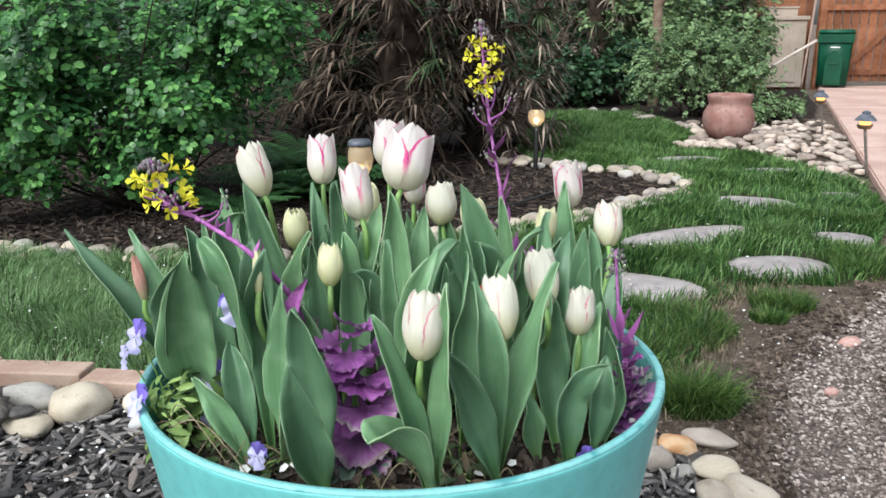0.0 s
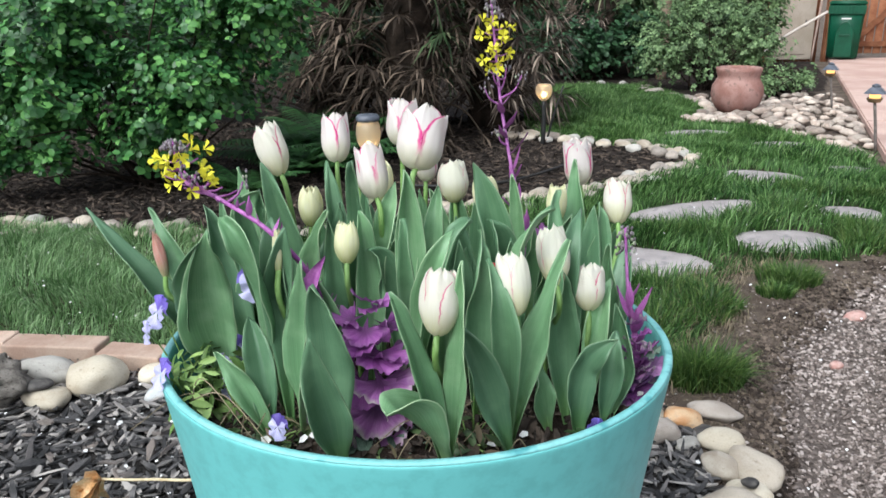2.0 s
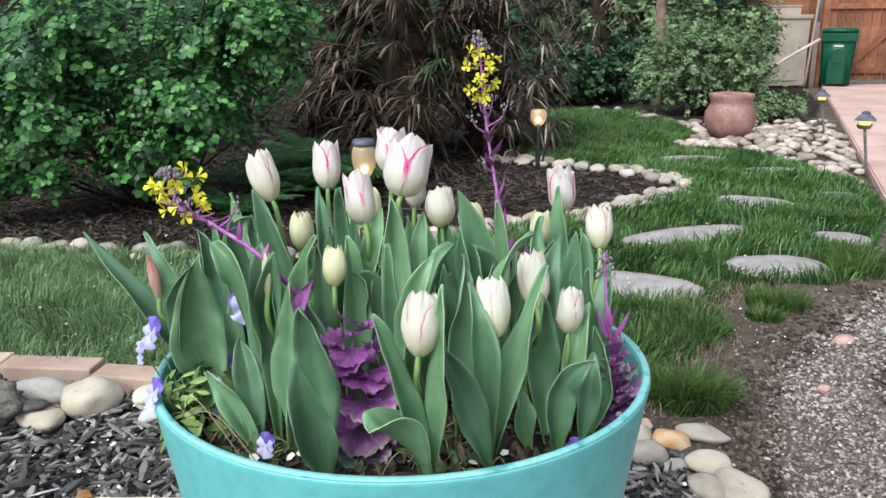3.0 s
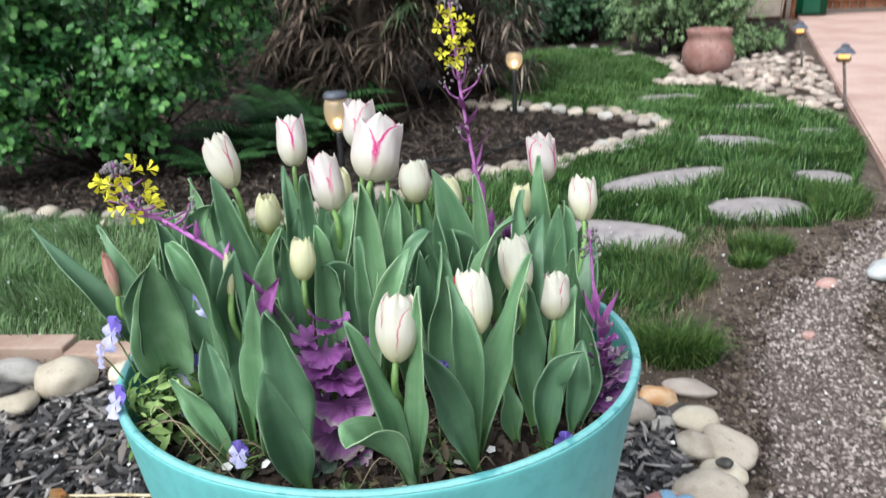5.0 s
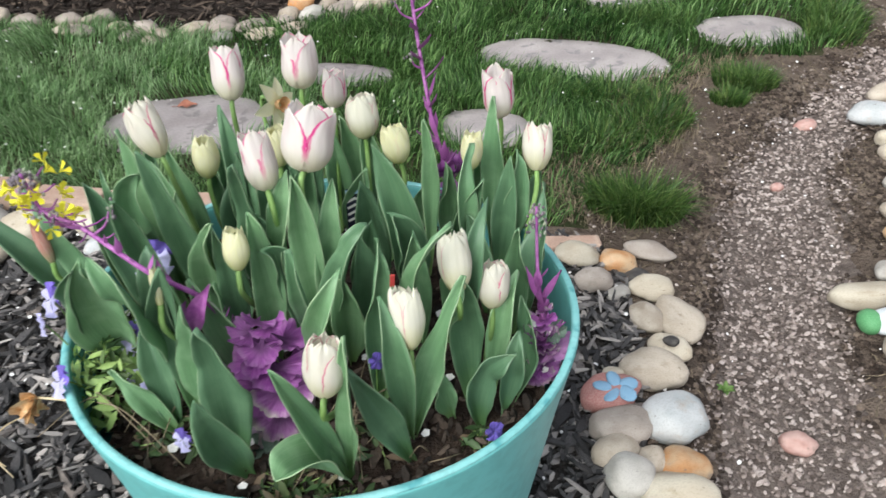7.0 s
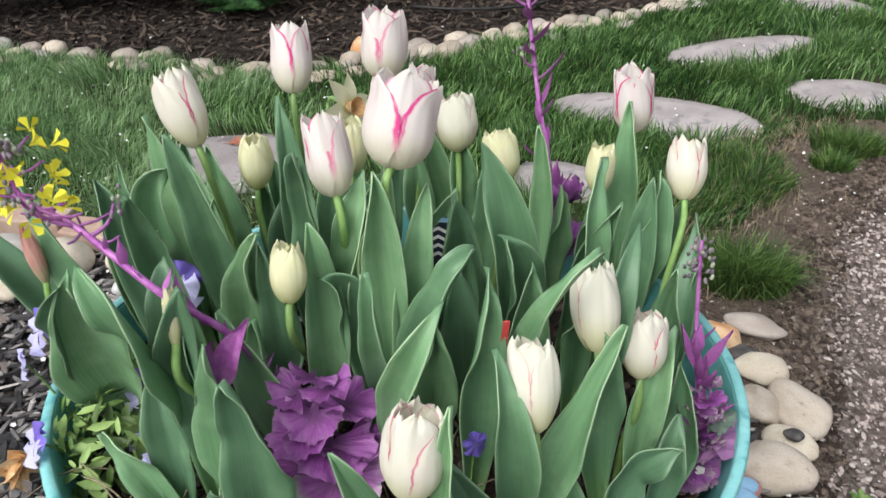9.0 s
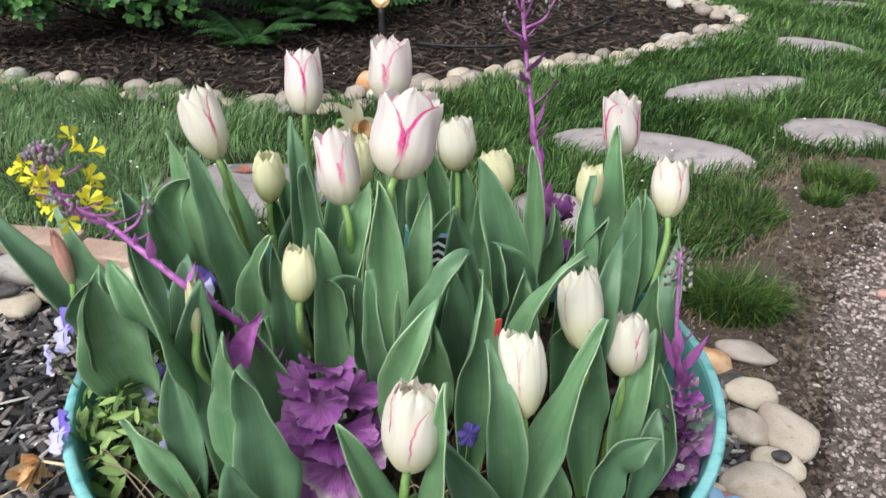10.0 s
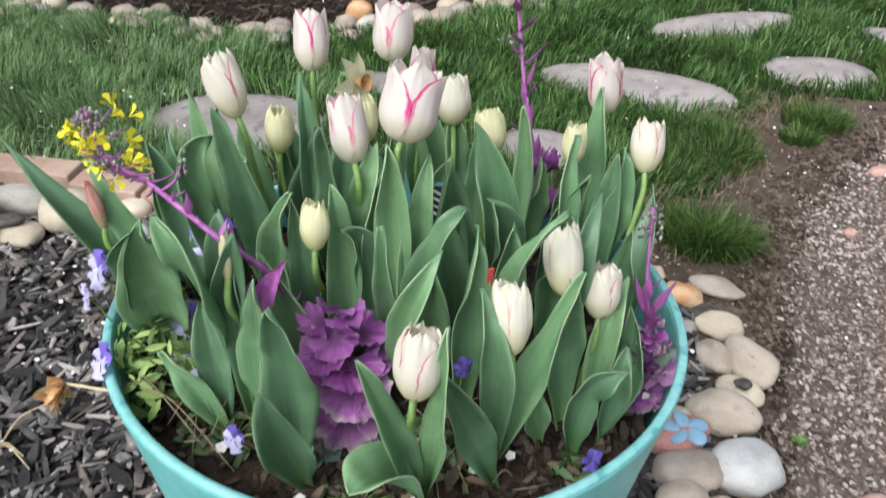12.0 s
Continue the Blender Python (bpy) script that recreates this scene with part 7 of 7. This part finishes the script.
    for k, (z, a, size, tilt) in enumerate(low_leaves):
        put("kale_leaf", KALE_PALE[k % 3], t, pose(0, 0, z, 0, 0, a) @ pose(0.004, 0, 0, 0, tilt, 0) @ Matrix.Diagonal((size, size, size, 1)), "grey-green outer leaf")
    return t


tv, tf = [], []
for j in range(6):
    s = j / 5
    w = 0.155 * math.sin(math.pi * min(1, s * 0.85 + 0.15)) * (1 - s ** 4) + 0.005
    for u in (-1, 0, 1):
        tv.append((s, w * u, 0.18 * s * s - 0.05 * (1 - abs(u))))
for j in range(5):
    for i in range(2):
        tf.append((j * 3 + i, j * 3 + i + 1, j * 3 + i + 4, j * 3 + i + 3))
leafy_tongue = mesh_from("stalk_leaf", tv, tf, M_MAGENTA)

kale((0.165, 1.34), "tall bolting kale with yellow flowers on a magenta stalk", [(0.164, 1.342, 0.69), (0.140, 1.35, 0.80), (0.118, 1.415, 0.93), (0.108, 1.45, 1.03), (0.101, 1.475, 1.108)],
     [(0.05, a, 0.075, -30) for a in (20, 90, 160, 200, 290, 330)] + [(0.12, a, 0.06, -45) for a in (240, 285, 320, 10)], 15, 71, twiglets=16, flowers_from=0.68, head_len=0.035, head_wide=0.016, tongue=(25, 70, 0.025, 0.06), stem_leaf=22,
     clusters=((0.62, -0.3, 0.05), (0.6, 3.3, 0.04), (0.66, 4.2, 0.03), (0.50, 3.6, 0.025), (0.64, 1.2, 0.05)))
kale_left = kale((-0.066, 0.940), "purple kale with a leaning magenta flower stalk", [(-0.10, 0.955, 0.68), (-0.131, 0.949, 0.77), (-0.172, 0.911, 0.849), (-0.245, 0.945, 0.885), (-0.284, 0.952, 0.905), (-0.294, 0.953, 0.952)],
     [(0.185, 250, 0.045, -20), (0.175, 300, 0.05, 10), (0.16, 200, 0.055, 10), (0.165, 265, 0.065, 35), (0.15, 325, 0.07, 25), (0.14, 225, 0.075, 30), (0.13, 285, 0.085, 45), (0.12, 345, 0.075, 20), (0.11, 60, 0.06, -10), (0.10, 130, 0.07, 5), (0.10, 240, 0.09, 48), (0.085, 310, 0.095, 42), (0.065, 272, 0.10, 50), (0.05, 235, 0.09, 48), (0.045, 305, 0.10, 45)], 12, 72,
     [(0.015, 262, 0.10, 22), (0.012, 310, 0.10, 18), (0.012, 215, 0.11, 18), (0.03, 180, 0.10, 8), (0.025, 195, 0.10, 12)], twiglets=20, tongue=(30, 75, 0.014, 0.028), stem_leaf=20, flowers_from=0.62, flowers_to=0.96, spray=(0.014, 0.030), edged=4, head_len=0.012, head_wide=0.015, rosette_scale=0.97,
     clusters=((0.66, 3.6, 0.045), (0.63, 0.5, 0.03), (0.70, 4.4, 0.03)))
kale((0.274, 1.010), "kale with an upright magenta stalk and grey bud head", [(0.288, 1.015, 0.64), (0.280, 1.055, 0.717), (0.277, 1.087, 0.803)],
     [(0.06, 300, 0.05, -5), (0.08, 200, 0.045, -20), (0.10, 330, 0.045, -25), (0.03, 320, 0.06, 12), (0.035, 250, 0.06, 15), (0.05, 285, 0.055, 10), (0.055, 10, 0.055, 0), (0.075, 340, 0.05, -5), (0.02, 340, 0.065, 20), (0.04, 350, 0.06, 14), (0.06, 320, 0.055, 8), (0.025, 285, 0.065, 22), (0.09, 270, 0.045, -12), (0.115, 310, 0.04, -30)], 0, 73,
     [(0.05, 345, 0.065, -3), (0.07, 0, 0.05, -8)], twiglets=0, tongue=(25, 70, 0.03, 0.052), stem_leaf=30, edged=9, head_len=0.04, head_wide=0.014, rosette_scale=0.85)


for foot, mid, tip, wide in (((-0.164, 0.93, 0.700), (-0.142, 0.928, 0.765), (-0.115, 0.93, 0.815), 0.024), ((-0.150, 0.935, 0.72), (-0.155, 0.93, 0.765), (-0.147, 0.93, 0.79), 0.012), ((-0.168, 0.93, 0.72), (-0.160, 0.92, 0.755), (-0.165, 0.915, 0.785), 0.012)):
    o = kale_left.location
    put("stalk_leaf", leaf_mesh("stalk_leaf", Vector(foot) - o, Vector(mid) - o, Vector(tip) - o, wide, (0.3, -1, 0.3), 0.5, 0.2, 3.3, 5, 12), kale_left).data.materials[0] = M_MAGENTA


# ---- pansies ----
def pansy_bloom_parts(parent, at, size, face, dark_up):
    """A five-petalled pansy: two upper, two side and one lower petal."""
    z = Vector(face).normalized()
    x = Vector((0, 0, 1)).cross(z).normalized()
    y = z.cross(x)
    m = Matrix.Translation(at) @ Matrix((x, y, z)).transposed().to_4x4()
    for ang, sz, dark in ((60, 1.0, dark_up), (120, 1.0, dark_up), (5, 0.85, dark_up == 2), (175, 0.85, dark_up == 2), (270, 1.1, dark_up == 2)):
        put("petal", PANSY_DARK if dark else PANSY_PALE, parent, m @ pose(0, 0, 0.001 if dark else 0.002, 0, 0, ang) @ Matrix.Diagonal((size * sz * 1.1, size * sz * 1.1, size * sz * 1.3, 1)))


pv, pf = [], []
for j in range(5):
    r = j / 4
    for i in range(9):
        u = i / 4 - 1
        ang = u * (0.55 + 0.50 * r)
        ruffle_z = 0.07 * r * r * math.sin(i * 1.7) - 0.12 * r * r * abs(u) + 0.16 * r * (1 - 0.6 * r)
        pv.append((0.60 * r * math.cos(ang) * (1 + 0.03 * math.sin(i * 2.3)), 0.60 * r * math.sin(ang), ruffle_z))
for j in range(4):
    for i in range(8):
        pf.append((j * 9 + i, j * 9 + i + 1, (j + 1) * 9 + i + 1, (j + 1) * 9 + i))
PANSY_DARK, PANSY_PALE = mesh_from("petal", pv, pf, M_PANSY_BLUE), mesh_from("petal", pv, pf, M_PANSY_PALE)


def pansy(foot, label, spread, leaves, blooms, seed, green=M_PANSY_LEAF):
    rng = np.random.default_rng(seed)
    o = Vector((*foot, SOIL))
    t = thing("pansy", label, "pansy", "pansies in the planter", o)
    n = leaves
    q, r = rng.uniform(0, 2 * math.pi, n), np.sqrt(rng.random(n))
    pos = np.stack([np.cos(q) * r * spread[0], np.sin(q) * r * spread[1], rng.uniform(0.1, 1, n) * spread[2] * (1.1 - 0.5 * r)], 1)
    up = np.stack([np.cos(q) * 0.8, np.sin(q) * 0.8 - 0.3, np.ones(n)], 1) + rng.normal(0, 0.4, (n, 3))
    v, f = scatter(LEAF_V, LEAF_F, pos, turned(rng, n, up, np.stack([0.42 * (s := rng.uniform(0.012, 0.034, n)), s, s], 1)))
    put("foliage", mesh_from("foliage", v.tolist(), f, green), t)
    chunks = []
    for k in range(min(30, n)):
        tip = Vector(pos[k])
        chunks.append(tube_arrays([Vector((tip.x * 0.3, tip.y * 0.3, 0)), Vector((tip.x * 0.7, tip.y * 0.7, tip.z * 0.7)), tip], 0.0016, 0.001, 4))
    put("stem_tangle", mesh_from("stem_tangle", *join_arrays(chunks), M_PANSY_LEAF), t)
    for at, size, face, dark in blooms:
        b = Vector(at) - o
        put("flower_stalk", tube_mesh("flower_stalk", [(b.x * 0.4, b.y * 0.4, 0), (b.x * 0.8, b.y * 0.8, b.z * 0.75), tuple(b)], 0.0014, 0.001, M_PANSY_LEAF, 4, 5), t)
        pansy_bloom_parts(t, b, size, face, dark)
    return t


pansy((-0.285, 0.995), "straggly pansy with violet and lilac flowers", (0.065, 0.08, 0.115), 300,
      [((-0.378, 1.050, 0.694), 0.036, (-0.8, -0.8, 0.5), True), ((-0.384, 1.020, 0.676), 0.024, (-0.9, -0.7, 0.2), False), ((-0.335, 0.935, 0.655), 0.031, (-0.8, -0.7, 0.6), True), ((-0.267, 1.022, 0.645), 0.037, (0.1, -1, 0.6), True), ((-0.260, 0.98, 0.618), 0.030, (-0.3, -1, 0.2), False)], 81)
pansy((-0.195, 0.905), "small pansy with lilac flowers between tulip leaves", (0.06, 0.04, 0.03), 70, [((-0.225, 0.93, 0.635), 0.027, (-0.5, -1, 0.2), False), ((-0.172, 0.868, 0.618), 0.024, (-0.6, -1, 0.3), True)], 82, M_LOW_LEAF)
pansy((-0.32, 1.30), "pansy with a lilac flower at the planter's back", (0.05, 0.05, 0.03), 50, [((-0.309, 1.284, 0.615), 0.046, (0.2, -1, 0.6), True), ((-0.25, 1.10, 0.72), 0.043, (0.3, -1, 0.4), True)], 83, M_LOW_LEAF)
pansy((0.20, 0.885), "tiny violet pansy at the planter's front rim", (0.025, 0.02, 0.02), 24, [((0.212, 0.875, 0.612), 0.020, (0.5, -1, 0.3), 2)], 84, M_LOW_LEAF)
pansy((0.06, 0.90), "low pansy foliage with one violet flower", (0.06, 0.05, 0.03), 45, [((0.068, 0.93, 0.685), 0.018, (0.5, -1, 0.2), 2)], 85, M_LOW_LEAF)
pansy((0.02, 0.80), "low pansy foliage at the planter's front", (0.045, 0.025, 0.025), 36, [], 86, M_LOW_LEAF)
pansy((-0.04, 0.82), "low green seedling foliage beside the kale", (0.04, 0.03, 0.03), 50, [], 87, M_LOW_LEAF)

tag_ob = thing("plant_label", "red plastic plant label stuck in the soil", "plant label", at=(0.080, 0.985, SOIL))
part("stick", box_bm((0.006, 0.0015, 0.23), (0, 0, 0.105), 0.0005), M_REDTAG, tag_ob).matrix_basis = pose(0, 0, 0, 6, 2, 10)
card = thing("plant_label", "dark printed plant card with white chevron bars", "plant label", at=(0.014, 1.28, SOIL))
part("card", box_bm((0.030, 0.0016, 0.14), (0, 0, 0.055), 0.0006), M_NAVY, card).matrix_basis = pose(0, 0, 0, -8, 0, 0)
for k in range(4):
    for s in (-1, 1):
        part("printed_bar", box_bm((0.016, 0.0012, 0.004), (s * 0.0068, -0.0016, 0), 0.0), M_WHITE, card).matrix_basis = pose(0, 0.001 + 0.14 * 0, 0, -8) @ pose(0, 0, 0.075 + 0.0115 * k) @ pose(0, 0, 0, 0, s * 28, 0)
part("printed_top", box_bm((0.030, 0.0012, 0.006), (0, -0.0016, 0.121), 0.0), M_BLUEPAINT, card).matrix_basis = pose(0, 0, 0, -8)

# wilted flower hanging out of the pot, dry stalks on the mulch
wilted = thing("wilted_flower", "wilted orange-brown flower head on a dry stalk", "flower", at=(-0.606, 1.242, 0.289))
put("stalk", tube_mesh("stalk", [(0.30, -0.10, 0.20), (0.25, -0.10, 0.08), (0.1, -0.03, 0.02), (0.0, 0.0, 0.0)], 0.003, 0.0025, M_STRAW, 6, 6), wilted)
wrng = np.random.default_rng(91)
for k in range(9):
    put("petal", leaf_mesh("petal", (0, 0, 0), tuple(wrng.normal(0, 0.012, 3) + np.array([-0.015, -0.01, -0.015])), tuple(wrng.normal(0, 0.018, 3) + np.array([-0.025, -0.01, -0.045])), 0.027, (-0.4, -1, 0.4), 0.9, 0.25, k, 5, 8), wilted).data.materials[0] = M_WILT
dry = thing("dry_weed", "dry straw-coloured branching stalks on the mulch", "weed", at=(-0.86, 1.34, -0.01))
chunks = []
for k in range(9):
    a = wrng.uniform(0, 2 * math.pi)
    ln = wrng.uniform(0.10, 0.26)
    tip = Vector((math.cos(a) * ln, math.sin(a) * ln * 0.7, wrng.uniform(0.02, 0.16)))
    chunks.append(tube_arrays(curve_points([Vector((0, 0, 0)), tip * 0.5 + Vector((0, 0, wrng.uniform(0.02, 0.08))), tip], 5), 0.0024, 0.0012, 5))
for chunk in chunks:
    put("stalk", mesh_from("stalk", *chunk, M_STRAW), dry)
chunks = []
for a, b, c in (((-0.31, 0.95, 0.60), (-0.27, 0.90, 0.665), (-0.20, 0.86, 0.60)), ((-0.30, 0.93, 0.62), (-0.24, 0.885, 0.65), (-0.17, 0.845, 0.592)), ((0.13, 0.85, 0.585), (0.15, 0.84, 0.605), (0.17, 0.86, 0.588))):
    chunks.append(tube_arrays(curve_points([Vector(a), Vector(b), Vector(c)], 6), 0.0009, 0.0006, 5))
for k in range(46):
    x0, y0 = (wrng.uniform(-0.25, -0.15), wrng.uniform(0.92, 1.03)) if k < 26 else (wrng.uniform(0.0, 0.16), wrng.uniform(0.84, 0.96))
    way = Vector((*wrng.normal(0, 0.03, 2), 0))
    p0 = Vector((x0, y0, SOIL + 0.012))
    chunks.append(tube_arrays(curve_points([p0, p0 + way + Vector((0, 0, wrng.uniform(0.004, 0.045))), p0 + way * 2.0 + Vector((0, 0, wrng.uniform(0.0, 0.02)))], 4), 0.0011, 0.0006, 4))
tagged(new("dry_tendrils", mesh_from("dry_tendrils", *join_arrays(chunks), M_STRAW_DULL)), "dry pale tendrils lying over the planter's soil", "stems", "", "stuff")

# small finds on the ground: a reddish fallen leaf on a stepping stone, a seedling in the gravel
fallen = thing("fallen_leaf", "curled reddish brown leaf on a stepping stone", "leaf", at=(LEAF_AT[0], LEAF_AT[1], 0.014))
blade = put("blade", leaf_mesh("blade", (-0.035, 0, 0), (0, 0.004, 0.008), (0.04, 0.006, 0.004), 0.034, (0.1, -0.2, 1), 0.5, 0.12, 2.2, 5, 10), fallen)
blade.data.materials[0] = M_WILT_RED
put("stalk", tube_mesh("stalk", [(-0.055, -0.004, 0.002), (-0.045, -0.002, 0.004), (-0.035, 0, 0.001)], 0.0014, 0.0011, M_WILT_RED, 3, 5), fallen)
seedling = thing("seedling", "tiny bright green seedling growing in the gravel", "seedling", at=(SEED_AT[0], SEED_AT[1], float(ground_z(SEED_AT[0], SEED_AT[1])) + 0.002))
for k in range(6):
    a = 1.05 * k + 0.3
    tip = Vector((math.cos(a) * 0.024, math.sin(a) * 0.022, 0.016 + 0.006 * (k % 2)))
    put("leaf", leaf_mesh("leaf", (0, 0, 0), tuple(tip * 0.5 + Vector((0, 0, 0.008))), tuple(tip), 0.012, (0, 0, 1), 0.4, 0.1, k + 1.0, 5, 8), seedling).data.materials[0] = M_PANSY_LEAF
